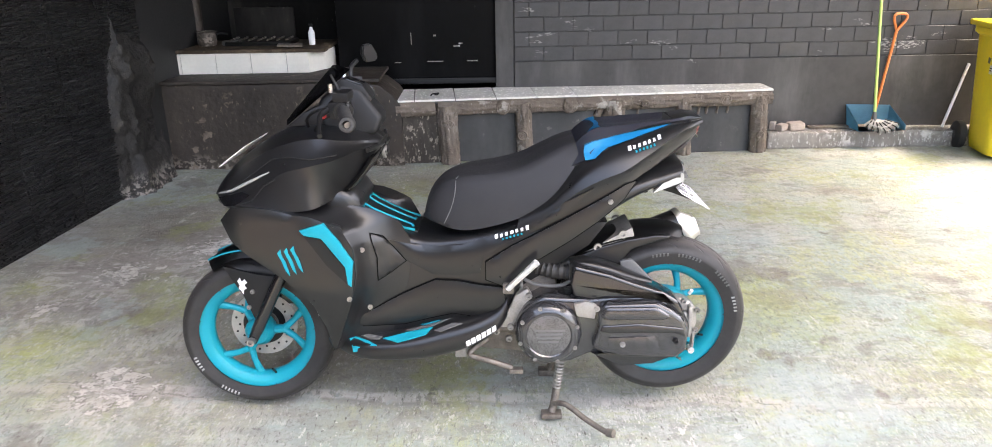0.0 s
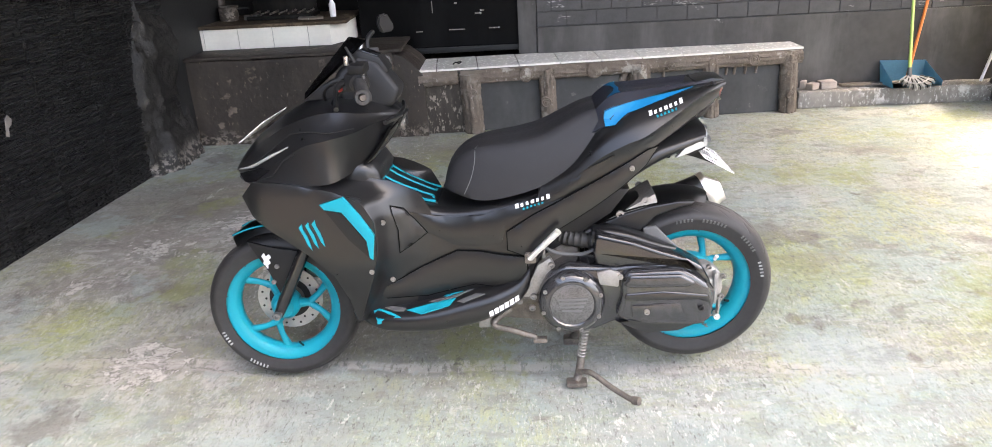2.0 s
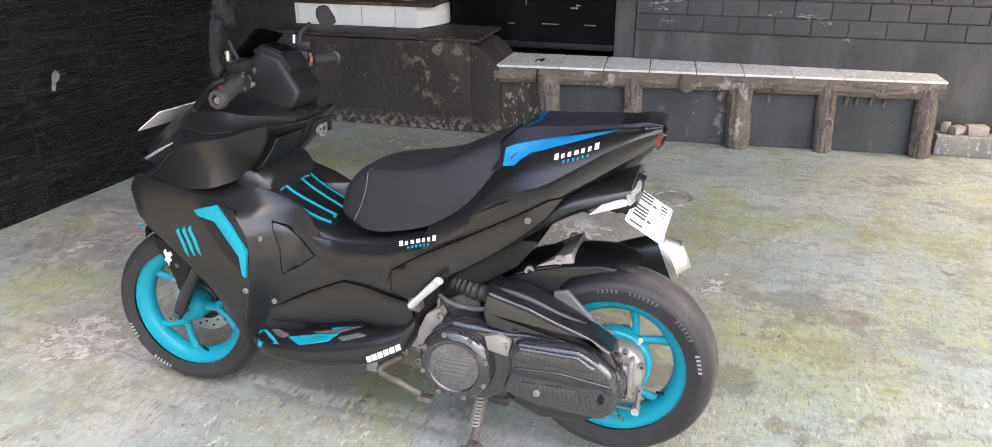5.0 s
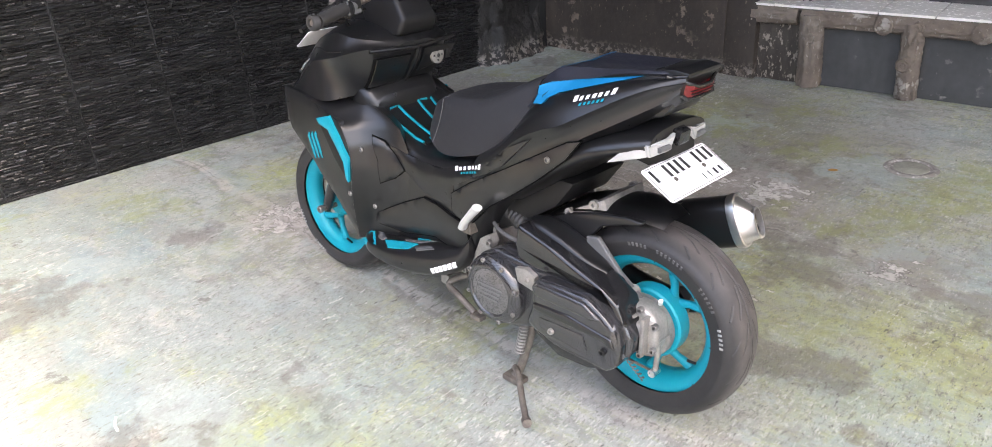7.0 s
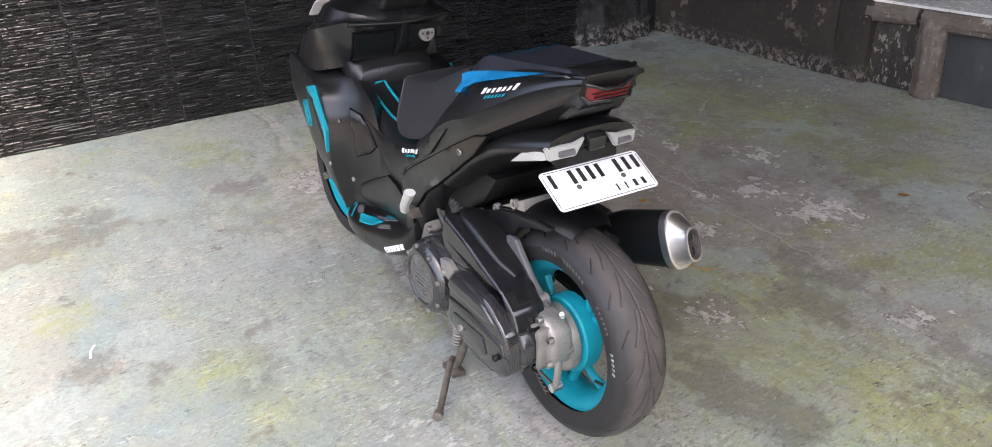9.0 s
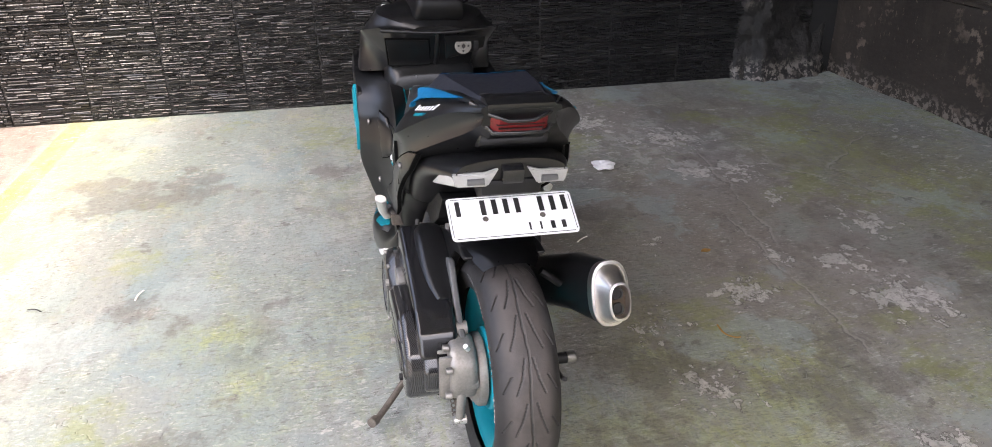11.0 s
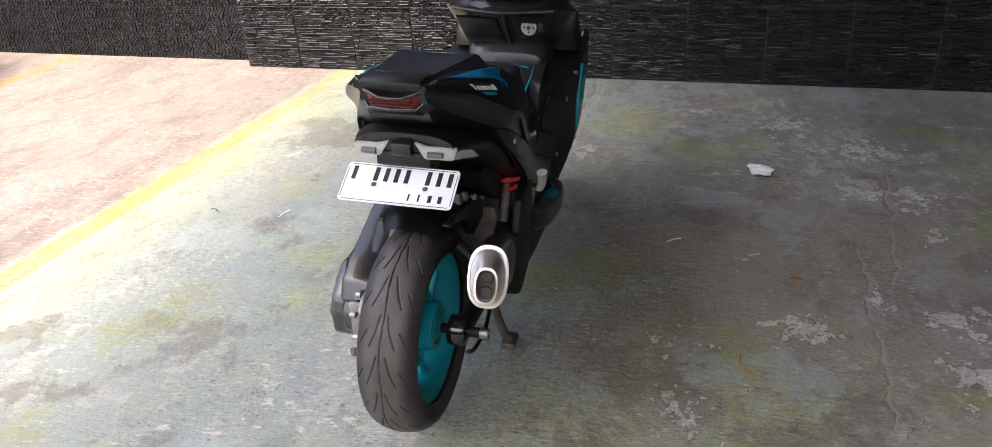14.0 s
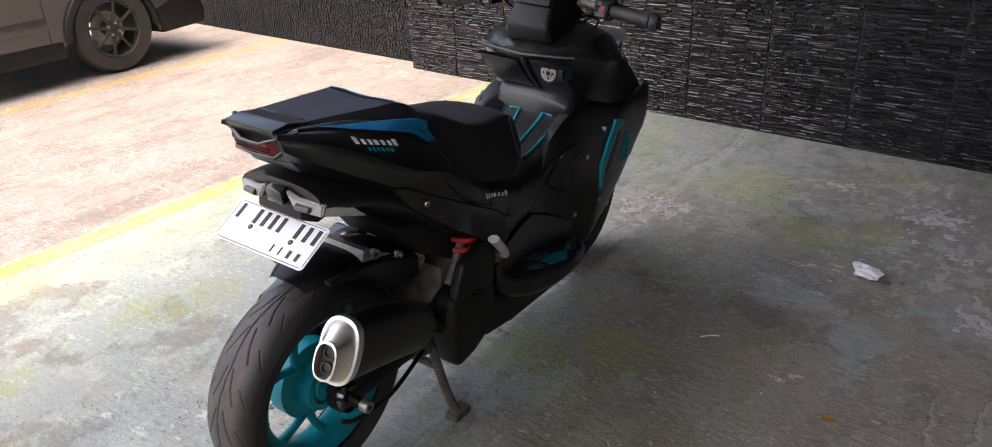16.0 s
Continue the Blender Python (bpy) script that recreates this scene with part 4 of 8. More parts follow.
def bench():
    th = empty("bench", BENCH, "long cement bench with faux-log posts and rail and dark infill panels", "bench")
    x0, x1 = -0.70, 2.04
    part("core", box(x0, x1 - 0.03, 0.055, 0.36, 0.0, 0.452, 0.006), SOOT_PANEL, th, "grey-black drip-stained infill", smooth=False)
    part("core_end", rough_block(x0, -0.36, 0.044, 0.20, 0.0, 0.43, (8, 2, 8), 0.007, 9.0, 6.0, 0.01), SOOT_WORN, th, "scuffed rough plaster")
    rails = [(-0.70, -0.42), (-0.40, 0.30), (0.27, 0.92), (0.90, 1.40), (1.38, 2.06)]
    for i, (a, b) in enumerate(rails):
        part("rail", log_bar((a, 0.035, 0.405), (b, 0.035, 0.41), 0.052, 3.0 + i), LOG, th, angle=70)
    posts = [(-0.33, 0.07), (0.22, 0.06), (0.89, 0.075), (1.41, 0.055), (1.98, 0.062)]
    for i, (x, r) in enumerate(posts):
        part("post", log_bar((x + 0.01, 0.03, 0.0), (x - 0.01, 0.03, 0.43), r, 20.0 + i), LOG, th, angle=70)
    for i, (x, z, r) in enumerate(((-0.32, 0.30, 0.03), (0.20, 0.20, 0.04), (0.06, 0.405, 0.05), (0.55, 0.405, 0.055), (0.24, 0.41, 0.03), (1.98, 0.14, 0.03), (1.70, 0.41, 0.045), (2.0, 0.41, 0.03), (1.40, 0.41, 0.028), (0.88, 0.41, 0.03), (1.42, 0.2, 0.03), (1.1, 0.40, 0.03))):
        knot(x, -0.012 if z > 0.35 else -0.03, z, r, th, 40.0 + i)
    for x in (0.70, 0.76, 1.06, 1.52, 1.58, 1.66, 1.74):
        part("branch", log_bar((x if x > 1 else x + 0.06, 0.045, 0.30), (x + (0.1 if x < 1 else 0.01), 0.04, 0.40), 0.010 if x > 1 else 0.028, x * 7, 8, 5), LOG, th, angle=70)
    t0 = -0.86
    w = 0.293
    for i in range(10):
        a = t0 + i * w
        if a + w > 2.1:
            break
        d = 0.46 - 0.012 * i
        part("tile", box(a + 0.003, a + w - 0.003, 0.012, d, 0.460, 0.474, 0.002), TILE, th, smooth=False)
    part("bedding", box(t0, t0 + w * 9.9, 0.02, 0.36, 0.448, 0.460), GROUT, th, smooth=False)
    return th


bench()
lit = part("twig_tangle", tube(curved([(0, 0, 0.0), (0.02, 0.01, 0.012), (0.045, -0.005, 0.006), (0.06, 0.012, 0.014), (0.03, 0.02, 0.01)]), 0.005, 6), DARK)
lit.matrix_world = BENCH @ pose(-0.45, 0.16, 0.476)
tagged(lit, "small dark dry twig on the bench tiles", "twig")

# step along the wall with its clutter
slab("kerb_step", rough_block(2.08, 9.0, 5.77, 5.945, 0.0, 0.125, (60, 3, 3), 0.010, 6.0, 7.0, 0.012), KERB, "worn whitish cement step along the wall", "kerb", smooth=True)


def loose_brick(name, label, m, s, mat):
    ob = part(name, noisy(box(-s[0], s[0], -s[1], s[1], 0, 2 * s[2], 0.008), 0.006, 14, m.translation.x), mat)
    ob.matrix_world = m
    return tagged(ob, label, "brick", group="loose rubble")


RUBBLE = material("pale_rubble", (0.34, 0.29, 0.25), 0.8, vary=0.3, scale=14, bump=0.004, bump_scale=60)
loose_brick("brick", "grey concrete brick on the step", pose(2.31, 5.86, 0.13, 0, 0, 10), (0.06, 0.04, 0.028), RUBBLE)
loose_brick("brick", "broken pale brick end on the step", pose(2.20, 5.84, 0.13, 0, 0, 35), (0.04, 0.03, 0.024), RUBBLE)
loose_brick("brick", "small pale chunk of rubble", pose(2.14, 5.87, 0.13, 0, 0, 60), (0.025, 0.02, 0.03), RUBBLE)
pl = part("plank", noisy(box(-0.3, 0.3, -0.03, 0.03, 0, 0.018, 0.004), 0.004, 9, 2.0), LOG)
pl.matrix_world = pose(2.72, 5.90, 0.132, 0, 0, 2)
tagged(pl, "weathered dark plank lying on the step", "plank")


def dustpan():
    th = empty("dustpan", pose(2.90, 5.83, 0.137, 0, 0, 4), "blue-grey plastic dustpan with a long orange stick handle", "dustpan")
    bm = bmesh.new()
    loop0 = [(-0.17, -0.10, 0.0), (0.19, -0.10, 0.0), (0.15, 0.09, 0.0), (-0.17, 0.09, 0.0)]
    loop1 = [(-0.175, -0.08, 0.05), (0.20, -0.09, 0.035), (0.16, 0.10, 0.155), (-0.19, 0.10, 0.17)]
    v0, v1 = [bm.verts.new(p) for p in loop0], [bm.verts.new(p) for p in loop1]
    bm.faces.new(v0)
    for i in (1, 2, 3):
        j = (i + 1) % 4
        bm.faces.new((v0[i], v0[j], v1[j], v1[i]))
    bmesh.ops.solidify(bm, geom=list(bm.faces), thickness=0.006)
    part("tray", bm, PAN_BLUE, th, smooth=False)
    part("stick", tube([(0.02, 0.07, 0.03), (0.12, 0.095, 0.72)], 0.011, 10), ORANGE, th)
    part("grip", tube(curved([(0.12, 0.095, 0.71), (0.085, 0.09, 0.80), (0.10, 0.09, 0.835), (0.17, 0.095, 0.835), (0.185, 0.095, 0.80), (0.125, 0.095, 0.72)]), 0.010, 8), ORANGE, th)
    return th


dustpan()


BRISTLE = material("grey_broom_plastic", (0.34, 0.33, 0.31), 0.5, vary=0.2, scale=20)


def rake_broom():
    th = empty("broom", pose(2.87, 5.76, 0.16), "fan-shaped broom with a pale green stick", "broom")
    part("stick", tube([(-0.02, -0.02, 0.07), (-0.02, 0.15, 0.96)], 0.011, 10), GREEN_STICK, th)
    part("ferrule", tube([(-0.02, -0.03, 0.03), (-0.02, -0.01, 0.12)], [0.02, 0.013], 10), GREY, th)
    fan = bmesh.new()
    rim_pts = [(0.02 + 0.125 * math.sin(radians(a)), -0.045 - 0.05 * math.cos(radians(a)), 0.052 - 0.062 * math.cos(radians(a))) for a in range(-78, 79, 12)]
    hub = fan.verts.new((-0.018, -0.028, 0.075))
    ring = [fan.verts.new(p) for p in rim_pts]
    for a, b in zip(ring, ring[1:]):
        fan.faces.new((hub, a, b))
    bmesh.ops.solidify(fan, geom=list(fan.faces), thickness=0.006)
    part("head", fan, BRISTLE, th, "pale grey fan-shaped head", smooth=False)
    for i, (x, y, z) in enumerate(rim_pts):
        part("tine", tube([(0.4 * x - 0.011, 0.4 * y - 0.024, 0.4 * z + 0.052), (x * 0.97, y - 0.010, z + 0.006), (x * 1.06, y - 0.012, z - 0.014)], 0.0042, 6), DARK if i % 2 else BRISTLE, th)
    part("brace", tube(curved([(0.75 * x - 0.004, 0.75 * y - 0.018, 0.75 * z + 0.026) for x, y, z in rim_pts], 2), 0.005, 6), BRISTLE, th)
    return th


rake_broom()


def wheelie_bin():
    th = empty("wheelie_bin", pose(3.71, 5.50, 0, 0, 0, -8), "tall yellow plastic wheelie bin with stickers", "bin")
    bm = bmesh.new()
    loops = []
    for z, hx, hy in ((0.03, 0.185, 0.19), (0.10, 0.195, 0.205), (0.45, 0.215, 0.235), (0.84, 0.235, 0.265), (0.86, 0.262, 0.29), (0.90, 0.262, 0.29)):
        lp = []
        for k in range(32):
            a = 2 * math.pi * k / 32
            c, s = math.cos(a), math.sin(a)
            lp.append((hx * math.copysign(abs(c) ** 0.35, c), hy * math.copysign(abs(s) ** 0.35, s), z))
        loops.append(lp)
    rings(bm, loops)
    part("body", bm, YELLOW, th)
    lid = part("lid", box(-0.275, 0.275, -0.31, 0.29, 0.902, 0.945, 0.018), YELLOW, th)
    part("hinge", tube([(-0.22, 0.31, 0.92), (0.22, 0.31, 0.92)], 0.02, 12), YELLOW, lid)
    for s in (-1, 1):
        wh = part("wheel", lathe([(0.03, -0.03), (0.085, -0.03), (0.10, -0.022), (0.10, 0.022), (0.085, 0.03), (0.03, 0.03)], (s * 0.235, 0.22, 0.101), "x", 24), RUBBER, th)
        part("hub_cap", lathe([(0.0, s * 0.034), (0.028, s * 0.034), (0.03, s * 0.031)], (s * 0.235, 0.22, 0.101), "x", 16), GREY, wh)
    part("sticker", box(-0.2405, -0.2385, -0.12, -0.08, 0.60, 0.66), WHITE, th, "small white and black sticker", smooth=False)
    part("sticker", box(-0.2455, -0.2435, -0.08, -0.05, 0.67, 0.71), GREY, th, "small grey sticker", smooth=False)
    for i, z in enumerate((0.62, 0.635)):
        part("sticker_bar", box(-0.2425, -0.2406, -0.113, -0.087, z, z + 0.008), INK, th, smooth=False)
    return th


wheelie_bin()
pole = part("pole", tube([(3.44, 5.86, 0.13), (3.60, 5.93, 0.60)], 0.011, 10), WHITE)
tagged(pole, "thin white pole leaning on the wall behind the bin", "pole")


# ---- the scooter; x runs back from the front wheel, y to its right-hand side ----
BIKE = pose(0, 2.409, 0, 0, 0, -1.35) @ pose(0, 0, 0, -3.0)
bike = empty("scooter", BIKE, "matte black sport scooter with teal wheels on its centre stand", "scooter")
FRONT, REAR = Vector((-0.822, 0.0, 0.275)), Vector((0.565, 0.0, 0.322))
STEER = pose(-0.60, 0, 0.80) @ pose(0, 0, 0, 0, -26, 0) @ pose(0, 0, 0, 0, 0, 3) @ pose(0, 0, 0, 0, 26, 0) @ pose(0.60, 0, -0.80)


def steered(ob):
    ob.matrix_local = STEER
    return ob


# tyres: dense skins with cut grooves
def tyre(name, centre, radius, rim_r, half, marks, rubber, na=1500, nb=130):
    """Round-shouldered tyre with slanted grooves pressed in; marks: lists of groove strokes (angle in degrees, across -1..1)."""
    pts = []
    for i in range(nb):
        u = i / (nb - 1) * 2 - 1
        th = u * radians(118)
        y = half * math.sin(th) / max(1.0, 1.0) if abs(th) < math.pi / 2 else math.copysign(half * (1 - 0.16 * (abs(th) - math.pi / 2) / 0.49), th)
        r = radius - (radius - rim_r) * (0.52 * (1 - math.cos(th)) if abs(th) < math.pi / 2 else 0.52 + 0.48 * (abs(th) - math.pi / 2) / radians(28))
        pts.append((r, y, u))
    prof = np.array(pts)
    ang = np.linspace(0, 2 * math.pi, na, endpoint=False)
    A, U = np.meshgrid(ang, prof[:, 2], indexing="ij")
    depth = np.zeros_like(A)
    period = 2 * math.pi / 9
    a_m = np.mod(A, period) * radius
    v_m = U * 0.0 + prof[None, :, 1] * 1.25
    for stroke in marks:
        p = [(radians(a) * radius, half * w * 1.25) for a, w in stroke]
        for (x0, y0), (x1, y1) in zip(p, p[1:]):
            for shift in (-period * radius, 0, period * radius):
                dx, dy = x1 - x0, y1 - y0
                t = np.clip(((a_m - x0 - shift) * dx + (v_m - y0) * dy) / (dx * dx + dy * dy), 0, 1)
                d = np.hypot(a_m - x0 - shift - t * dx, v_m - y0 - t * dy)
                depth = np.maximum(depth, np.clip(1.8 - d / 0.0011, 0, 1))
    R = prof[None, :, 0] - depth * 0.0045
    X, Z = centre.x + R * np.cos(A), centre.z + R * np.sin(A)
    Y = centre.y + np.broadcast_to(prof[None, :, 1], A.shape)
    co = np.stack([X, Y, Z], -1).reshape(-1, 3)
    idx = np.arange(na * nb).reshape(na, nb)
    nxt = np.roll(idx, -1, axis=0)
    faces = np.stack([idx[:, :-1], nxt[:, :-1], nxt[:, 1:], idx[:, 1:]], -1).reshape(-1, 4)
    me = bpy.data.meshes.new(name)
    me.from_pydata(co.tolist(), [], faces.tolist())
    me.polygons.foreach_set("use_smooth", [True] * len(me.polygons))
    cut = depth + np.roll(depth, -1, axis=0)
    cut = (cut[:, :-1] + cut[:, 1:]) * 0.25
    # groove faces take the dustless darker rubber, which also paints in their shade
    me.polygons.foreach_set("material_index", (cut > 0.45).astype(int).ravel().tolist())
    me.update()
    me.materials.append(rubber)
    me.materials.append(RUBBER)
    return me


def grooves():
    """Long forked strokes along the crown and slanted cuts towards the shoulders, alike on both sides."""
    strokes = [[(0, 0.02), (10, -0.03), (20, -0.05), (30, -0.02), (40, 0.02)]]
    for s in (-1, 1):
        for line in ([(39, 0.12), (30, 0.24), (23, 0.42)], [(19, 0.14), (10, 0.30), (3, 0.48)], [(31, 0.54), (24, 0.78)], [(11, 0.60), (4, 0.84)]):
            strokes.append([(a, s * w) for a, w in line])
    return strokes


GROOVES = grooves()


def bars_on_tyre(parent, centre, r, y, start, words, side, mat=None):
    """Plain pale bars in place of the sidewall lettering."""
    a = start
    for length in words:
        for _ in range(length):
            bm = box(-0.0028, 0.0028, -0.0012, 0.0012, -0.0052, 0.0052)
            ca = radians(a)
            bmesh.ops.transform(bm, matrix=Matrix.Translation(centre + Vector((r * math.cos(ca), side * y, r * math.sin(ca)))) @ Matrix.Rotation(math.pi / 2 - ca, 4, "Y") @ Matrix.Rotation(side * radians(-14), 4, "X"), verts=bm.verts)
            part("lettering_bar", bm, mat or RUBBER_MARK, parent, smooth=False)
            a += 3.0
        a += 6


def rim(name, c, half, hub_half, turn, valve):
    """Cast rim with three forked spokes."""
    p = [(0.200, half), (0.200, half - 0.008), (0.186, half - 0.014), (0.178, half * 0.3), (0.176, -half * 0.3), (0.186, -half + 0.014), (0.200, -half + 0.008), (0.200, -half),
         (0.192, -half), (0.172, -half + 0.010), (0.158, -half * 0.35), (0.158, half * 0.35), (0.172, half - 0.010), (0.192, half)]
    ob = part(name, lathe(p, c, "y", 72, closed=True), TEAL, bike, "teal cast alloy wheel", angle=50)
    part("hub", lathe([(0.012, -hub_half), (0.034, -hub_half), (0.045, -hub_half * 0.7), (0.05, -0.02), (0.05, 0.02), (0.045, hub_half * 0.7), (0.034, hub_half), (0.012, hub_half)], c, "y", 32), TEAL, ob)
    for k in range(3):
        a = radians(turn + 120 * k)
        mid = (0.085 * math.cos(a), 0.085 * math.sin(a))
        part("spoke", tube([c + Vector((0.03 * math.cos(a), 0, 0.03 * math.sin(a))), c + Vector((mid[0], 0, mid[1]))], [0.024, 0.016], 10, flat=0.8), TEAL, ob)
        for s in (-1, 1):
            b = a + s * radians(27)
            part("spoke_arm", tube([c + Vector((mid[0] * 0.92, 0, mid[1] * 0.92)), c + Vector((0.12 * math.cos(a + s * radians(15)), 0, 0.12 * math.sin(a + s * radians(15)))), c + Vector((0.178 * math.cos(b), 0, 0.178 * math.sin(b)))], [0.013, 0.0105, 0.015], 10), TEAL, ob)
    va = radians(valve)
    part("valve", tube([c + Vector((0.172 * math.cos(va), -0.01, 0.172 * math.sin(va))), c + Vector((0.14 * math.cos(va), -0.035, 0.14 * math.sin(va)))], 0.004, 8), DARK, ob)
    return ob


front_wheel = steered(rim("front_wheel", FRONT, 0.036, 0.045, 0, 285))
rear_wheel = rim("rear_wheel", REAR, 0.05, 0.05, 52, 330)
for me, wheel in ((tyre("tyre", REAR, 0.275, 0.196, 0.074, GROOVES, TREAD), rear_wheel), (tyre("tyre", FRONT, 0.263, 0.196, 0.056, GROOVES, TREAD_FRONT, 900, 80), front_wheel)):
    skin = new("tyre", me)
    skin.parent = wheel
    tagged(skin, "worn black road tyre")
bars_on_tyre(rear_wheel, REAR, 0.232, 0.0735, 8, (5,), -1, TYRE_WHITE)
bars_on_tyre(rear_wheel, REAR, 0.232, 0.0735, 32, (6,), -1)
bars_on_tyre(rear_wheel, REAR, 0.232, 0.0735, 64, (7, 5), -1)
bars_on_tyre(front_wheel, FRONT, 0.230, 0.0565, 200, (5,), -1, TYRE_WHITE)
bars_on_tyre(front_wheel, FRONT, 0.230, 0.0565, 234, (6,), -1, TYRE_WHITE)
bars_on_tyre(front_wheel, FRONT, 0.230, 0.0565, 18, (7,), -1, TYRE_WHITE)




def brake_disc():
    c = FRONT + Vector((0, 0.05, 0))
    ob = steered(part("brake_disc", lathe([(0.072, 0.002), (0.115, 0.002), (0.115, -0.002), (0.072, -0.002)], c, "y", 48, closed=True), DISC, bike, angle=30))
    part("disc_carrier", lathe([(0.03, 0.003), (0.074, 0.003), (0.074, -0.004), (0.03, -0.004)], c, "y", 32, closed=True), DARK, ob)
    for k in range(24):
        a = 2 * math.pi * k / 24
        r = 0.086 + 0.014 * (k % 2)
        part("hole", lathe([(0.0, -0.0032), (0.0042, -0.0032), (0.0042, 0.0032), (0.0, 0.0032)], c + Vector((r * math.cos(a), 0, r * math.sin(a))), "y", 8), DARK, ob)
    part("sensor_ring", lathe([(0.040, -0.012), (0.052, -0.012), (0.052, -0.006), (0.040, -0.006)], c, "y", 40, closed=True), DIRTY, ob)
    return ob


brake_disc()

# fork, mudguard and caliper
fork = steered(part("front_fork", box(-0.70, -0.60, -0.095, 0.095, 0.64, 0.69, 0.012), DARK, bike, "black telescopic front fork"))
UPV = Vector((0.45, 0, 0.89)).normalized()
for s in (-1, 1):
    foot = FRONT + Vector((-0.004, s * 0.082, 0.0))
    leg = part("fork_leg", tube([foot - UPV * 0.012, foot + UPV * 0.05, foot + UPV * 0.30], [0.016, 0.021, 0.021], 16), GLOSS, fork)
    part("fork_tube", tube([foot + UPV * 0.30, foot + UPV * 0.52], 0.0155, 14), CHROME, fork)
    bolt("axle_nut", foot + Vector((0, s * 0.021, 0)), 0.014, -0.018 * s, fork)
    part("mudguard_stay", prism([(-0.905, 0.53), (-0.80, 0.50), (-0.735, 0.49), (-0.79, 0.36), (-0.815, 0.335), (-0.845, 0.42)], s * 0.062, s * 0.072, 0.002), DARK, fork)
    for x, z in ((-0.815, 0.44), (-0.832, 0.385)):
        bolt("bolt", (x, s * 0.073, z), 0.008, -0.006 * s, fork)
part("axle", tube([FRONT + Vector((0, -0.10, 0)), FRONT + Vector((0, 0.10, 0))], 0.010, 10), DIRTY, fork)
part("caliper", box(-0.76, -0.68, 0.06, 0.10, 0.34, 0.44, 0.012), DIRTY, fork)
st = [(-0.862, 0.478), (-0.853, 0.490), (-0.848, 0.476), (-0.838, 0.484), (-0.830, 0.472), (-0.840, 0.464), (-0.834, 0.452), (-0.843, 0.447), (-0.846, 0.432), (-0.853, 0.446), (-0.860, 0.452), (-0.855, 0.464)]
part("sticker", prism(st, -0.0725, -0.0745, 0), WHITE, fork, "white cut-out sticker", smooth=False)


def mudguard():
    bm = bmesh.new()
    loops = []
    for i in range(22):
        a = radians(60 + (120 - 60) * i / 21)
        r = 0.296 + 0.024 * math.sin(math.pi * i / 21)
        w = 0.066 * (1 - 0.5 * max(0, (i - 15) / 6) ** 2)
        lp = []
        for k in range(11):
            u = k / 5 - 1
            rr = r - 0.038 * abs(u) ** 2.6
            lp.append(FRONT + Vector((rr * math.cos(a), u * w, rr * math.sin(a))))
        loops.append(lp)
    vs = [[bm.verts.new(p) for p in lp] for lp in loops]
    for a, b in zip(vs, vs[1:]):
        for i in range(10):
            bm.faces.new((a[i], a[i + 1], b[i + 1], b[i]))
    bmesh.ops.solidify(bm, geom=list(bm.faces), thickness=0.004)
    part("mudguard", bm, PLASTIC, fork)
    for s in (-1, 1):
        part("trim", tube([FRONT + Vector((0.304 * math.cos(radians(a)), s * 0.052, 0.304 * math.sin(radians(a)))) for a in range(92, 118, 4)], 0.0045, 8, flat=0.7), TEAL, fork)


mudguard()

def resample(line, n):
    """n points along a smooth curve through the line."""
    pts = np.array(catmull(line, 12))
    d = np.concatenate([[0], np.cumsum(np.linalg.norm(np.diff(pts, axis=0), axis=1))])
    t = np.linspace(0, d[-1], n)
    return np.stack([np.interp(t, d, pts[:, i]) for i in range(3)], -1)


def between(lines, x, z):
    """Half width of a caged side at a place of the side view."""
    pts = []
    for l in lines:
        r = np.array(catmull(l, 8))
        o = np.argsort(r[:, 0])
        pts.append((np.interp(x, r[o, 0], r[o, 2]), -np.interp(x, r[o, 0], r[o, 1])))
    pts.sort()
    return float(np.interp(z, [q[0] for q in pts], [q[1] for q in pts]))


def cage(lines, n=40, sub=5, crown=0.0):
    """Skins feature lines of the bike's left half, top to bottom, and mirrors them; the lines stay as creases. crown: how far each strip bulges."""
    bm = bmesh.new()
    ls = [resample(l, n) for l in lines]
    crowns = crown if isinstance(crown, (list, tuple)) else [crown] * (len(ls) - 1)
    cols = []
    for a, b, c in zip(ls, ls[1:], crowns):
        side = np.cross(b - a, np.gradient(a, axis=0))
        side /= np.linalg.norm(side, axis=1)[:, None] + 1e-9
        if side[:, 1].mean() > 0:
            side = -side
        for k in range(sub):
            u = k / sub
            cols.append(a * (1 - u) + b * u + side * (c * 4 * u * (1 - u)))
    cols.append(ls[-1])
    rows = []
    for col in cols:
        rows.append([bm.verts.new(p) for p in col])
    full = rows + [[bm.verts.new((p[0], -p[1], p[2])) for p in col] for col in reversed(cols)]
    for a, b in zip(full, full[1:] + full[:1]):
        for i in range(n - 1):
            bm.faces.new((a[i], a[i + 1], b[i + 1], b[i]))
    bmesh.ops.remove_doubles(bm, verts=bm.verts, dist=2e-4)
    bmesh.ops.dissolve_degenerate(bm, dist=1e-5, edges=bm.edges)
    bmesh.ops.holes_fill(bm, edges=[e for e in bm.edges if e.is_boundary], sides=0)
    return bm


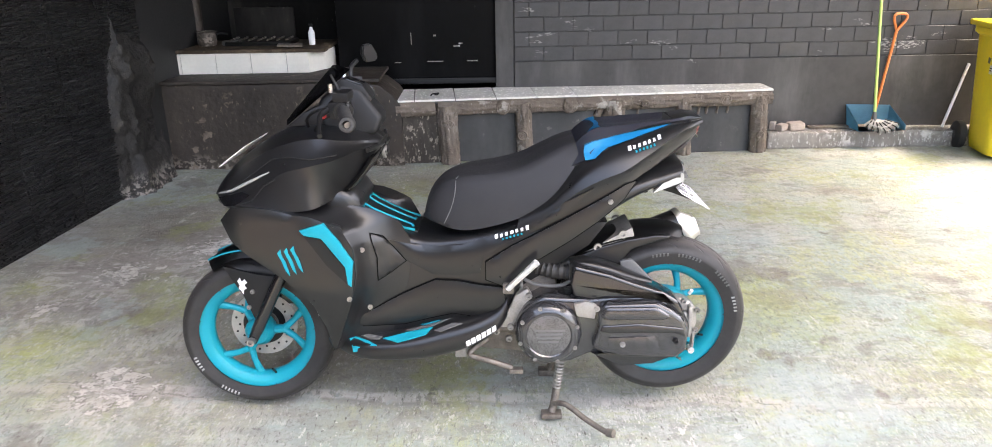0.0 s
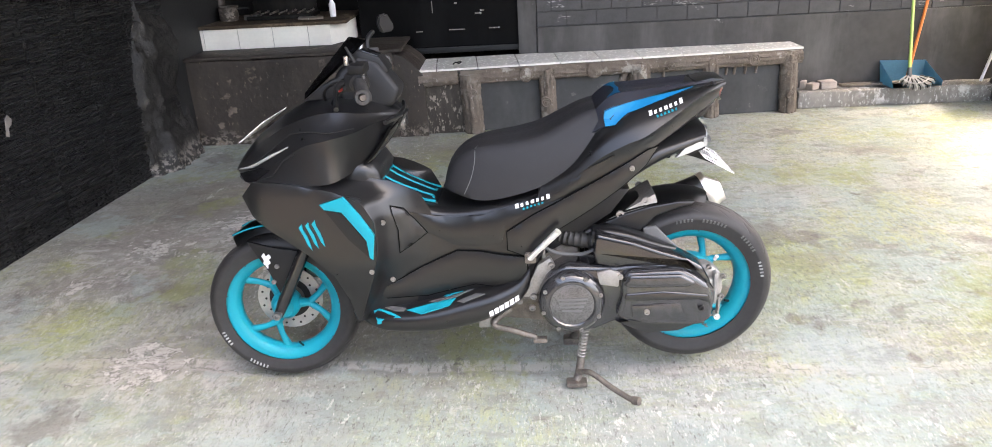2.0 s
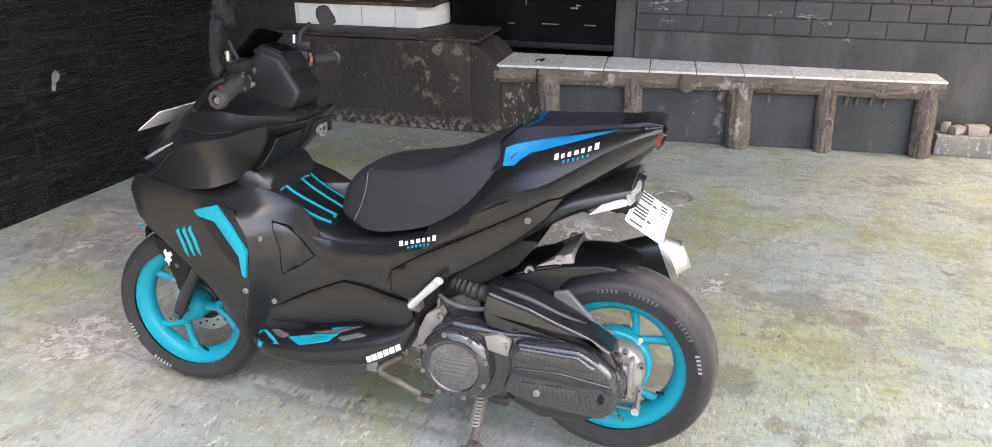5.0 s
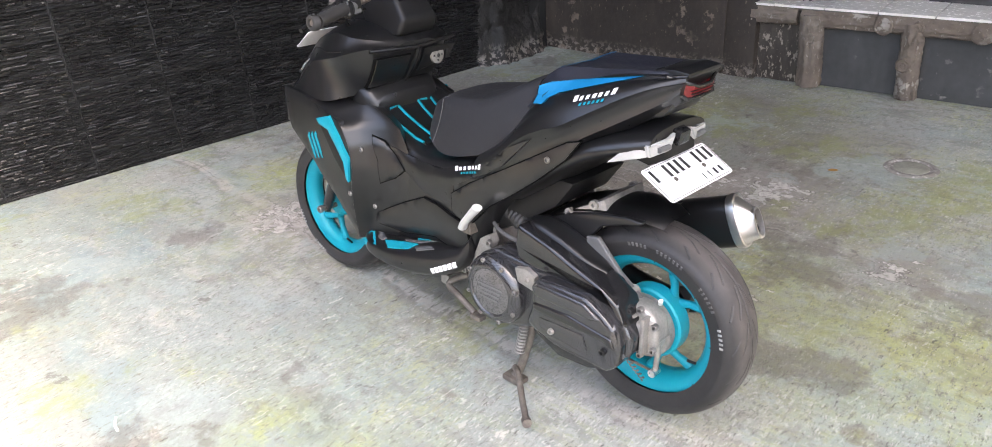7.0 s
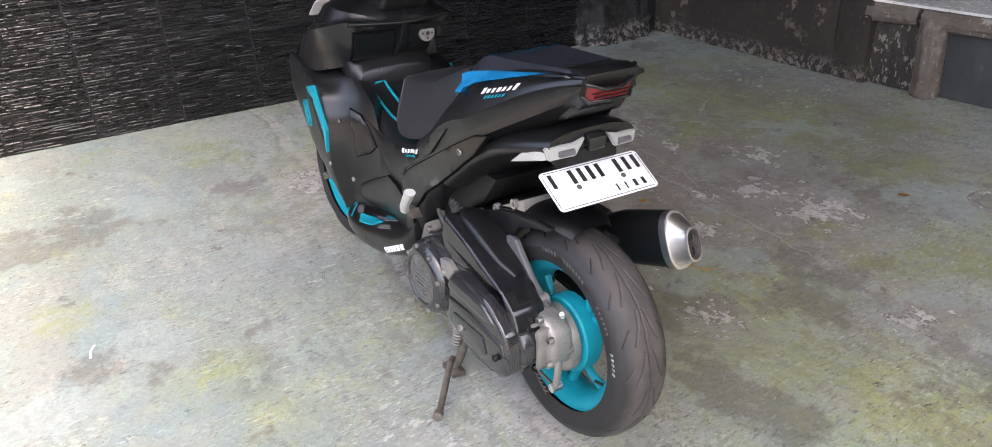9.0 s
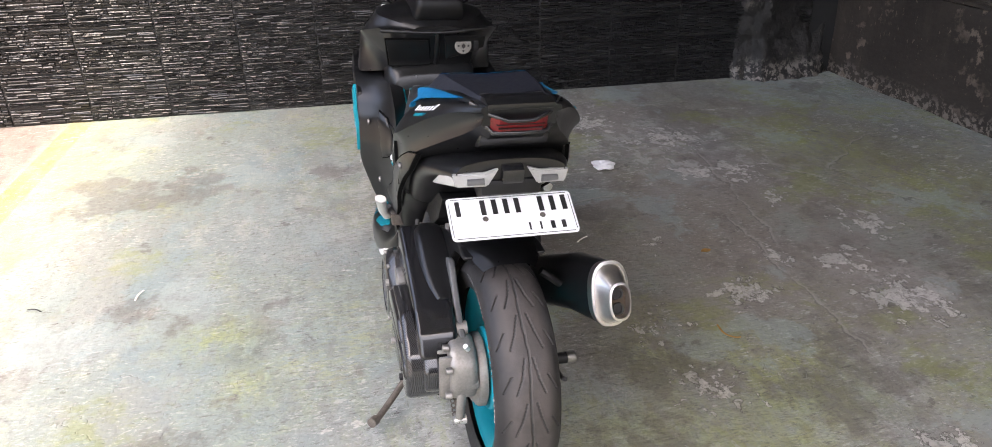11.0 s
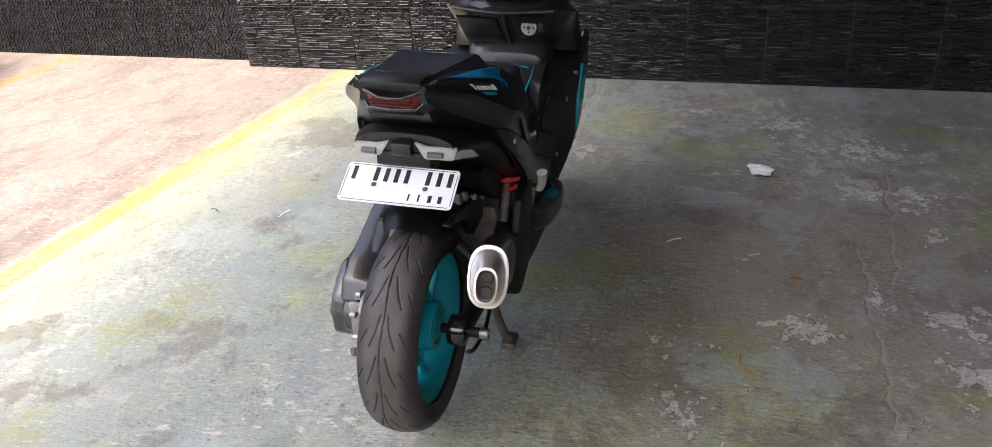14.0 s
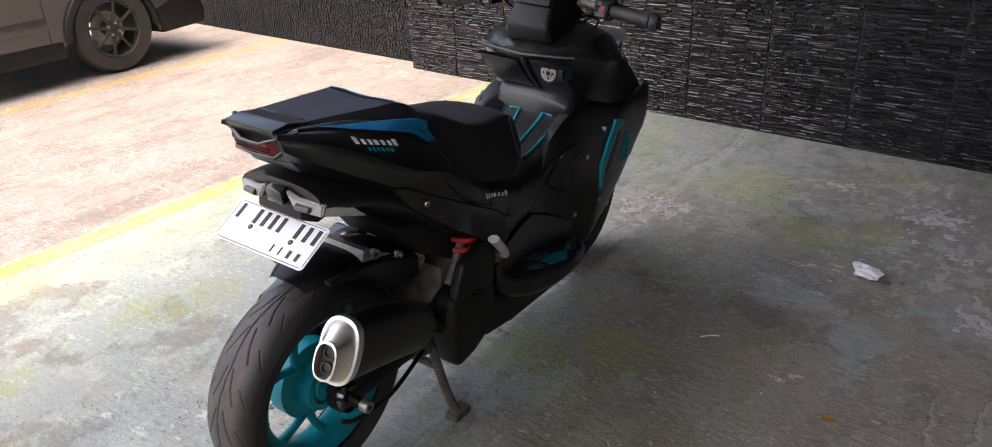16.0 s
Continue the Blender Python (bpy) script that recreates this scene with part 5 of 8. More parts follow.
# --- bodywork lofts: x, z_low, z_wide, z_high, half width, squareness above and below ---
C_TOP = [(-0.922, -0.0, 0.757), (-0.897, 0, 0.800), (-0.824, 0, 0.880), (-0.713, 0, 0.952), (-0.62, 0, 0.990), (-0.53, 0, 0.998), (-0.45, 0, 0.985), (-0.395, 0, 0.965), (-0.362, 0, 0.940)]
C_SHOULDER = [(-0.908, -0.045, 0.765), (-0.86, -0.085, 0.815), (-0.775, -0.112, 0.880), (-0.69, -0.135, 0.928), (-0.60, -0.155, 0.958), (-0.53, -0.168, 0.966), (-0.465, -0.165, 0.960), (-0.405, -0.120, 0.952), (-0.364, -0.06, 0.938)]
C_WIDE = [(-0.893, -0.080, 0.757), (-0.83, -0.150, 0.778), (-0.755, -0.186, 0.805), (-0.692, -0.202, 0.842), (-0.626, -0.214, 0.876), (-0.554, -0.218, 0.892), (-0.475, -0.222, 0.912), (-0.415, -0.170, 0.930), (-0.363, -0.09, 0.934)]
C_LOW = [(-0.885, -0.085, 0.746), (-0.80, -0.195, 0.752), (-0.72, -0.220, 0.752), (-0.62, -0.226, 0.754), (-0.55, -0.215, 0.760), (-0.49, -0.135, 0.780), (-0.445, -0.130, 0.815), (-0.40, -0.125, 0.870), (-0.366, -0.085, 0.922)]
C_IN = [(-0.875, -0.020, 0.745), (-0.80, -0.04, 0.748), (-0.72, -0.05, 0.750), (-0.62, -0.06, 0.752), (-0.54, -0.06, 0.758), (-0.488, -0.05, 0.778), (-0.440, -0.05, 0.815), (-0.395, -0.05, 0.870), (-0.364, -0.05, 0.922)]
cowl = part("front_cowl", cage([C_TOP, C_SHOULDER, C_WIDE, C_LOW, C_IN], 56, 6, [0.006, -0.003, 0.001, 0.0]), PLASTIC, bike, angle=24)
SHIELD = Loft([(-0.575, 0.30, 0.50, 0.74, 0.10, 3, 3), (-0.53, 0.255, 0.50, 0.775, 0.125, 3.5, 3), (-0.475, 0.24, 0.46, 0.780, 0.145, 3.0, 3), (-0.43, 0.235, 0.44, 0.724, 0.150, 3.0, 3), (-0.385, 0.235, 0.42, 0.696, 0.146, 6.0, 3),
               (-0.33, 0.235, 0.42, 0.670, 0.143, 9.0, 3), (-0.26, 0.24, 0.42, 0.642, 0.143, 9.0, 3), (-0.20, 0.245, 0.44, 0.636, 0.147, 9.0, 3), (-0.12, 0.26, 0.45, 0.645, 0.156, 9.0, 3), (-0.05, 0.285, 0.47, 0.660, 0.166, 8.0, 3), (0.02, 0.33, 0.52, 0.685, 0.178, 6.0, 3), (0.10, 0.50, 0.62, 0.715, 0.188, 3.6, 2.6), (0.17, 0.59, 0.665, 0.735, 0.192, 3.4, 2.6)])
shield = part("centre_body", SHIELD.mesh(44), PLASTIC, bike)
T_TOP = [(0.08, -0.12, 0.735), (0.18, -0.14, 0.80), (0.27, -0.14, 0.90), (0.36, -0.120, 0.952), (0.46, -0.100, 0.980), (0.56, -0.084, 0.993), (0.640, -0.066, 1.000)]
T_UPPER = [(0.08, -0.172, 0.715), (0.18, -0.182, 0.775), (0.27, -0.176, 0.865), (0.36, -0.158, 0.928), (0.46, -0.125, 0.966), (0.56, -0.098, 0.986), (0.640, -0.072, 0.997)]
T_WIDE = [(0.06, -0.186, 0.655), (0.15, -0.200, 0.72), (0.25, -0.211, 0.802), (0.33, -0.217, 0.845), (0.39, -0.215, 0.868), (0.46, -0.190, 0.908), (0.53, -0.154, 0.948), (0.59, -0.118, 0.974), (0.645, -0.082, 0.988)]
T_LOW = [(0.08, -0.182, 0.575), (0.20, -0.196, 0.665), (0.28, -0.201, 0.730), (0.36, -0.198, 0.790), (0.43, -0.178, 0.835), (0.50, -0.146, 0.876), (0.56, -0.112, 0.912), (0.605, -0.090, 0.940), (0.628, -0.078, 0.958)]
T_IN = [(0.10, -0.135, 0.565), (0.20, -0.135, 0.635), (0.30, -0.125, 0.715), (0.40, -0.105, 0.790), (0.50, -0.085, 0.850), (0.56, -0.07, 0.890), (0.60, -0.06, 0.915), (0.622, -0.055, 0.935)]
tail = part("tail_cowl", cage([T_TOP, T_UPPER, T_WIDE, T_LOW, T_IN], 48, 5, [0.002, 0.006, -0.008, 0.0]), PLASTIC, bike, angle=24)
UNDER = Loft([(0.18, 0.585, 0.64, 0.72, 0.165, 3, 3), (0.28, 0.650, 0.705, 0.78, 0.175, 3, 2.6), (0.36, 0.705, 0.755, 0.82, 0.178, 2.6, 2.2), (0.44, 0.752, 0.795, 0.846, 0.168, 2.2, 2.0), (0.51, 0.785, 0.815, 0.862, 0.150, 2.2, 2.0), (0.56, 0.802, 0.828, 0.868, 0.132, 2.2, 2.2), (0.586, 0.808, 0.832, 0.866, 0.120, 2.6, 2.6)])
under = part("under_tail", UNDER.mesh(36), PLASTIC, bike)
S_TOP = [(-0.228, 0, 0.705), (-0.212, 0, 0.764), (-0.168, 0, 0.812), (-0.10, 0, 0.836), (0.0, 0, 0.848), (0.08, 0, 0.868), (0.15, 0, 0.902), (0.21, 0, 0.930), (0.25, 0, 0.942)]
S_EDGE = [(-0.228, -0.050, 0.700), (-0.207, -0.078, 0.756), (-0.166, -0.096, 0.803), (-0.10, -0.114, 0.828), (0.0, -0.130, 0.841), (0.08, -0.134, 0.860), (0.15, -0.130, 0.893), (0.21, -0.120, 0.922), (0.25, -0.110, 0.936)]
S_LOW = [(-0.228, -0.066, 0.688), (-0.195, -0.110, 0.684), (-0.122, -0.142, 0.668), (-0.041, -0.158, 0.676), (0.074, -0.172, 0.712), (0.149, -0.174, 0.757), (0.20, -0.168, 0.800), (0.235, -0.160, 0.838), (0.262, -0.148, 0.885)]
S_IN = [(-0.222, -0.04, 0.682), (-0.19, -0.07, 0.672), (-0.12, -0.09, 0.655), (-0.04, -0.10, 0.662), (0.074, -0.11, 0.698), (0.149, -0.11, 0.742), (0.20, -0.11, 0.785), (0.235, -0.10, 0.825), (0.258, -0.10, 0.87)]
seat = part("seat", cage([S_TOP, S_EDGE, S_LOW, S_IN], 48, 6, [0.004, 0.007, 0.0]), VINYL, bike, angle=75)
H_TOP = [(0.17, 0, 0.862), (0.23, 0, 0.915), (0.275, 0, 0.956), (0.315, 0, 0.974), (0.38, 0, 0.978), (0.46, 0, 0.984), (0.53, 0, 0.990), (0.592, 0, 0.996)]
H_EDGE = [(0.17, -0.118, 0.856), (0.23, -0.110, 0.912), (0.272, -0.106, 0.954), (0.312, -0.100, 0.977), (0.38, -0.094, 0.984), (0.46, -0.084, 0.991), (0.53, -0.075, 0.997), (0.594, -0.067, 1.002)]
H_SIDE = [(0.17, -0.125, 0.835), (0.23, -0.150, 0.868), (0.30, -0.166, 0.905), (0.38, -0.148, 0.936), (0.46, -0.120, 0.962), (0.53, -0.095, 0.980), (0.590, -0.072, 0.992)]
H_LOW = [(0.17, -0.115, 0.815), (0.23, -0.135, 0.845), (0.30, -0.145, 0.880), (0.38, -0.125, 0.915), (0.46, -0.100, 0.945), (0.53, -0.08, 0.966), (0.585, -0.06, 0.980)]
hump = part("seat_cowl", cage([H_TOP, H_EDGE, H_SIDE, H_LOW], 40, 5, [0.0, 0.001, 0.0]), VINYL_SIDE, bike, angle=24)


def hump_side(x, z):
    return between((H_TOP, H_EDGE, H_SIDE, H_LOW), x, z)


# flat grab panel at the tip
part("tail_top", prism([(0.52, 0.985), (0.55, 0.998), (0.605, 1.008), (0.645, 1.004), (0.642, 0.991), (0.59, 0.984)], -0.070, 0.070, 0.005), PLASTIC, bike)
part("strap", tube([(0.556, -0.080, 0.984), (0.555, -0.062, 0.998), (0.555, 0, 0.995), (0.555, 0.062, 0.998), (0.556, 0.080, 0.984)], 0.004, 8), DARK, hump)
# seam round the seat front
def seat_seam():
    for s in (-1, 1):
        side = [(x, s * (between((S_EDGE, S_LOW), x, z) + 0.006), z) for x, z in curved([(-0.122, 0.820), (-0.126, 0.780), (-0.138, 0.735), (-0.162, 0.685)], 4)]
        part("seam", tube(side, 0.0014, 6), GREY, seat)
    part("seam", tube([(-0.122 + 0.02 * (1 - (k / 6) ** 2), 0.108 * k / 6, 0.8335 - 0.0085 * abs(k / 6) ** 2) for k in range(-6, 7)], 0.0014, 6), GREY, seat)


seat_seam()


def tail_side(x, z):
    return between((T_TOP, T_UPPER, T_WIDE, T_LOW), x, z)


def grown(outline, d):
    """The outline moved outwards by d."""
    area = sum(a[0] * b[1] - b[0] * a[1] for a, b in zip(outline, outline[1:] + outline[:1]))
    k = 1 if area > 0 else -1
    out = []
    for i, p in enumerate(outline):
        a, c = outline[i - 1], outline[(i + 1) % len(outline)]
        e1, e2 = Vector((p[0] - a[0], p[1] - a[1])).normalized(), Vector((c[0] - p[0], c[1] - p[1])).normalized()
        n1, n2 = Vector((e1.y, -e1.x)) * k, Vector((e2.y, -e2.x)) * k
        m = (n1 + n2).normalized()
        m = m * (d / max(m.dot(n1), 0.5))
        out.append((p[0] + m.x, p[1] + m.y))
    return out


def gap(pts, surface, parent, proud, d=0.0030):
    for s in (-1, 1):
        part("gap", relief(grown(pts, d), surface, s, 0.010, proud, 0.03, 0.0), GAP, parent, smooth=False)


def mirrored(name, pts, surface, mat, parent, proud=0.004, thick=0.012, grid=0.03, edge=0.004, label=""):
    return [part(name, relief(pts, surface, s, thick, proud, grid, edge), mat, parent, label) for s in (-1, 1)]


for s in (-1, 1):
    # blue side film on the seat cowl
    pts = [(0.276, 0.894), (0.273, 0.914), (0.276, 0.934), (0.300, 0.944), (0.36, 0.957), (0.44, 0.972), (0.545, 0.990), (0.46, 0.966), (0.40, 0.948), (0.345, 0.930), (0.322, 0.916), (0.305, 0.898)]
    part("blue_trim", relief(pts, lambda x, z: max(hump_side(x, z), tail_side(x, z)) + (0.011 if x < 0.36 else 0.011 - 0.004 * min((x - 0.36) / 0.1, 1)), s, 0.018, 0.003, 0.02, 0.002), BLUE, bike)


def top_film():
    """Blue strip across the front edge of the seat cowl's flat top, wider at both ends."""
    bm = bmesh.new()
    rows = []
    ht, he = np.array(catmull(H_TOP, 8)), np.array(catmull(H_EDGE, 8))
    for k in range(17):
        v = k / 8 - 1
        wide = 0.018 + 0.034 * max(abs(v) - 0.5, 0) / 0.5
        row = []
        for u in (0, 0.5, 1):
            x = 0.326 - 0.014 * abs(v) + wide * (u - 0.5) * (1 if u < 0.5 else 0.6)
            zc, ze, ye = np.interp(x, ht[:, 0], ht[:, 2]), np.interp(x, he[:, 0], he[:, 2]), np.interp(x, he[:, 0], he[:, 1])
            row.append(bm.verts.new((x, v * abs(ye), zc + (ze - zc) * abs(v) + 0.0025)))
        rows.append(row)
    for a, b in zip(rows, rows[1:]):
        for i in range(2):
            bm.faces.new((a[i], a[i + 1], b[i + 1], b[i]))
    bmesh.ops.solidify(bm, geom=list(bm.faces), thickness=0.002)
    part("blue_flash", bm, BLUE, hump)


top_film()
# side wings of the front fairing
def wing(x, z):
    u = min(max((x + 0.87) / 0.10, 0), 1)
    w = 0.185 + 0.052 * (u * u * (3 - 2 * u)) ** 0.6 + 0.010 * min(max((x + 0.75) / 0.25, 0), 1)
    low = min(max((0.50 - z) / 0.23, 0), 1)
    return w - 0.070 * low ** 1.2


WING = [(-0.848, 0.722), (-0.800, 0.772), (-0.730, 0.770), (-0.657, 0.760), (-0.552, 0.738), (-0.470, 0.712), (-0.432, 0.640), (-0.428, 0.560), (-0.440, 0.495), (-0.468, 0.41), (-0.492, 0.35), (-0.520, 0.275), (-0.534, 0.265),
        (-0.545, 0.365), (-0.579, 0.460), (-0.649, 0.533), (-0.70, 0.572), (-0.755, 0.613), (-0.815, 0.662)]
wings = mirrored("side_fairing", WING, wing, PLASTIC, bike, 0.0, 0.014, 0.025, 0.005)
VENT = [(-0.592, 0.702), (-0.517, 0.725), (-0.472, 0.667), (-0.434, 0.601), (-0.444, 0.520), (-0.454, 0.528), (-0.459, 0.584), (-0.526, 0.677), (-0.579, 0.686)]
HOLE = [(-0.580, 0.682), (-0.528, 0.673), (-0.462, 0.581), (-0.458, 0.528), (-0.516, 0.588)]
for s, w in zip((-1, 1), wings):
    part("vent_trim", relief(VENT, wing, s, 0.012, 0.012, 0.03, 0.006), TEAL, w, "glossy teal vent surround")
    part("vent_hole", relief(HOLE, wing, s, 0.004, 0.003, 0.03, 0.0), DARK, w)
    # three plain claw strokes
    for k in range(3):
        x, z = -0.668 + 0.021 * k, 0.628 + 0.006 * k
        part("claw_stroke", relief([(x, z), (x + 0.011, z + 0.012), (x + 0.013, z - 0.006), (x + 0.024, z - 0.030), (x + 0.030, z - 0.052), (x + 0.034, z - 0.075), (x + 0.022, z - 0.058), (x + 0.013, z - 0.030)], wing, s, 0.003, 0.003, 0.05, 0.0), TEAL, w, smooth=False)
# leg shields: from the wings' rear edges inwards to the centre body
LEG_EDGE = [(0.272, -0.527), (0.36, -0.494), (0.43, -0.466), (0.50, -0.443), (0.56, -0.432), (0.64, -0.436), (0.70, -0.468), (0.738, -0.545), (0.755, -0.640)]
LEG_STEPS = (0.003, 0.010, 0.024, 0.050, 0.105, 0.165)


def leg_row(z):
    """The shield's edge and how far out it stands, step by step backwards."""
    xa = float(np.interp(z, [p[0] for p in LEG_EDGE], [p[1] for p in LEG_EDGE]))
    ya = wing(xa, z)
    return xa, (ya - 0.001, ya - 0.008, max(ya - 0.036, 0.160), max(ya - 0.058, 0.154), 0.148, 0.142)


def leg(x, z):
    xa, ys = leg_row(z)
    d = x - xa
    return max(SHIELD.side(x, z), float(np.interp(d, LEG_STEPS, ys)) if d < 0.165 else 0.0)


for s in (-1, 1):
    bm = bmesh.new()
    loops = []
    for i in range(34):
        z = 0.272 + (0.755 - 0.272) * i / 33
        xa, ys = leg_row(z)
        loops.append([(xa - 0.012, s * (ys[0] - 0.008), z)] + [(xa + d, s * y, z) for d, y in zip(LEG_STEPS, ys)] + [(xa + 0.12, s * 0.10, z), (xa - 0.04, s * 0.10, z)])
    rings(bm, loops)
    part("leg_shield", bm, PLASTIC, bike, angle=50)
part("neck", Loft([(-0.60, 0.66, 0.74, 0.80, 0.12, 4, 4), (-0.52, 0.66, 0.74, 0.82, 0.15, 4, 4), (-0.46, 0.66, 0.735, 0.81, 0.145, 4, 4), (-0.425, 0.66, 0.715, 0.77, 0.125, 4, 4)]).mesh(28), PLASTIC, bike)
# step-through panels
CHEVRON = [(-0.388, 0.668), (-0.355, 0.654), (-0.288, 0.567), (-0.335, 0.532), (-0.372, 0.515), (-0.370, 0.590)]
gap(CHEVRON, leg, bike, 0.003)
mirrored("step_panel", CHEVRON, leg, PLASTIC, bike, 0.008, 0.016, 0.015, 0.004)
LOWER = [(-0.455, 0.345), (-0.44, 0.382), (-0.30, 0.455), (-0.195, 0.503), (-0.120, 0.502), (-0.055, 0.492), (0.025, 0.487), (0.03, 0.42), (-0.01, 0.375), (-0.14, 0.392), (-0.30, 0.350)]
gap(LOWER, lambda x, z: SHIELD.side(x, z) + 0.008, bike, 0.001)
lower = mirrored("lower_panel", LOWER, lambda x, z: SHIELD.side(x, z) + 0.008, PLASTIC, bike, 0.006, 0.016, 0.03, 0.006)
BLADE = [(-0.03, 0.572), (0.05, 0.625), (0.19, 0.702), (0.30, 0.765), (0.40, 0.822), (0.43, 0.828), (0.393, 0.776), (0.318, 0.712), (0.231, 0.648), (0.123, 0.576), (0.035, 0.488), (-0.03, 0.515)]
gap(BLADE, lambda x, z: max(SHIELD.side(x, z), tail_side(x, z), UNDER.side(x, z)), bike, 0.0025)
mirrored("side_blade", BLADE, lambda x, z: max(SHIELD.side(x, z), tail_side(x, z), UNDER.side(x, z)), PLASTIC, bike, 0.007, 0.016, 0.025, 0.005)
SIDE = [(-0.345, 0.642), (-0.28, 0.624), (-0.20, 0.614), (-0.10, 0.624), (0.02, 0.664), (0.12, 0.715), (0.20, 0.765), (0.30, 0.815), (0.19, 0.715), (0.05, 0.640), (-0.035, 0.590), (-0.05, 0.530), (-0.12, 0.520), (-0.20, 0.520), (-0.285, 0.566)]
mirrored("side_cover", SIDE, lambda x, z: max(leg(x, z), tail_side(x, z) if x > 0.06 else 0.0), PLASTIC, bike, 0.004, 0.012, 0.025, 0.004)
# sill with the foot rests
SILL = Loft([(-0.545, 0.262, 0.275, 0.29, 0.11, 3, 3), (-0.515, 0.243, 0.27, 0.305, 0.155, 3.5, 3), (-0.44, 0.230, 0.27, 0.312, 0.208, 4, 3), (-0.30, 0.228, 0.28, 0.330, 0.228, 4, 3), (-0.18, 0.240, 0.30, 0.362, 0.226, 4, 3), (-0.08, 0.272, 0.33, 0.392, 0.222, 3.5, 3), (0.0, 0.318, 0.37, 0.43, 0.205, 3, 3), (0.035, 0.36, 0.42, 0.48, 0.185, 3, 3)])
sill = part("foot_board", SILL.mesh(40), PLASTIC, bike)
for s in (-1, 1):
    for mat, label, outline in (
            (TEAL, "teal anti-slip insert", [(-0.484, 0.158), (-0.466, 0.200), (-0.385, 0.212), (-0.420, 0.186), (-0.470, 0.150)]),
            (TEAL, "teal anti-slip insert", [(-0.368, 0.186), (-0.318, 0.214), (-0.226, 0.206), (-0.206, 0.178), (-0.280, 0.172)]),
            (TEAL, "teal anti-slip insert", [(-0.262, 0.128), (-0.240, 0.150), (-0.160, 0.142), (-0.160, 0.122)]),
            (GREY, "worn grey rubber insert", [(-0.462, 0.140), (-0.412, 0.180), (-0.380, 0.190), (-0.372, 0.176), (-0.420, 0.150)]),
            (GREY, "worn grey rubber insert", [(-0.300, 0.155), (-0.280, 0.166), (-0.205, 0.170), (-0.150, 0.150), (-0.235, 0.156)]),
            (GREY, "worn grey rubber insert", [(-0.200, 0.196), (-0.180, 0.208), (-0.110, 0.196), (-0.140, 0.182)])):
        bm = bmesh.new()
        top = bm.faces.new([bm.verts.new((x, s * y, 0.0025)) for x, y in outline])
        made = bmesh.ops.extrude_face_region(bm, geom=[top])
        for v in made["geom"]:
            if isinstance(v, bmesh.types.BMVert):
                v.co.z = -0.012
        bmesh.ops.recalc_face_normals(bm, faces=bm.faces)
        for v in bm.verts:
            lo, mid, hi, w, pu, pl = SILL.at(v.co.x)
            v.co.z += mid + (hi - mid) * (1 - min(abs(v.co.y) / w, 0.995) ** pu) ** (1 / pu)
        part("foot_pad", bm, mat, sill, label, smooth=False)


# centre tunnel: teal bracket strips on a raised black mat
def tunnel_top(x):
    return SHIELD.at(x)[2]


mat_bm = bmesh.new()
loops = []
for i in range(10):
    x = -0.445 + 0.19 * i / 9
    z = tunnel_top(x)
    w = 0.105 - 0.02 * i / 9
    loops.append([(x, -w, z - 0.02), (x, -w * 0.92, z + 0.004), (x, w * 0.92, z + 0.004), (x, w, z - 0.02)])
rings(mat_bm, loops)
tunnel = part("tunnel_mat", mat_bm, DARK, bike)
for s in (-1, 1):
    for path in ([(-0.44, 0.118), (-0.432, 0.098), (-0.262, 0.082)], [(-0.425, 0.078), (-0.43, 0.042), (-0.275, 0.030), (-0.272, 0.046)]):
        pts = []
        for (xa, ya), (xb, yb) in zip(path, path[1:]):
            for k in range(6):
                u = k / 5
                x, y = xa + (xb - xa) * u, ya + (yb - ya) * u
                pts.append((x, s * y, tunnel_top(x) + 0.007 - (0.02 if abs(y) > 0.10 else 0.004 if abs(y) > 0.085 else 0)))
        part("teal_strip", tube(pts, 0.0048, 8, flat=0.8), TEAL, tunnel)
# screws of the panels
for x, z, w in ((-0.411, 0.628, 0.004), (-0.403, 0.425, 0.004), (0.352, 0.772, 0.007), (-0.455, 0.475, 0.0)):
    for s in (-1, 1):
        y = max(leg(x, z), tail_side(x, z), UNDER.side(x, z)) + w if x != -0.455 else wing(x, z)
        bolt("screw", (x, s * y, z), 0.0085, -0.005 * s, bike)


# plain bars for the side lettering: white row over a small teal row
def lettering(x0, z0, x1, z1, surface, count, height, parent):
    """Plain white bars in place of a word, over a short row of teal ones."""
    for s in (-1, 1):
        a, b = Vector((x0, z0)), Vector((x1, z1))
        d = (b - a).normalized()
        up = Vector((-d.y * 0.4, 1.0)).normalized()
        step = (b - a).length / count
        for i in range(count):
            p = a + d * step * i
            h = height * (1.0 if i in (0, count - 1) else 0.72)
            w = step * (0.62 if i in (0, 3, count - 1) else 0.50)
            q = [p, p + d * w, p + d * w + up * h, p + up * h]
            part("white_bar", relief([tuple(k) for k in q], surface, s, 0.0015, 0.002, 0.05, 0.0), WHITE, parent, smooth=False)
        for i in range(6):
            p = a + d * (step * 1.3 + i * step * 0.72) - up * 0.011
            q = [p, p + d * step * 0.35, p + d * step * 0.35 + up * 0.006, p + up * 0.006]
            part("teal_bar", relief([tuple(k) for k in q], surface, s, 0.0015, 0.002, 0.05, 0.0), TEAL, parent, smooth=False)


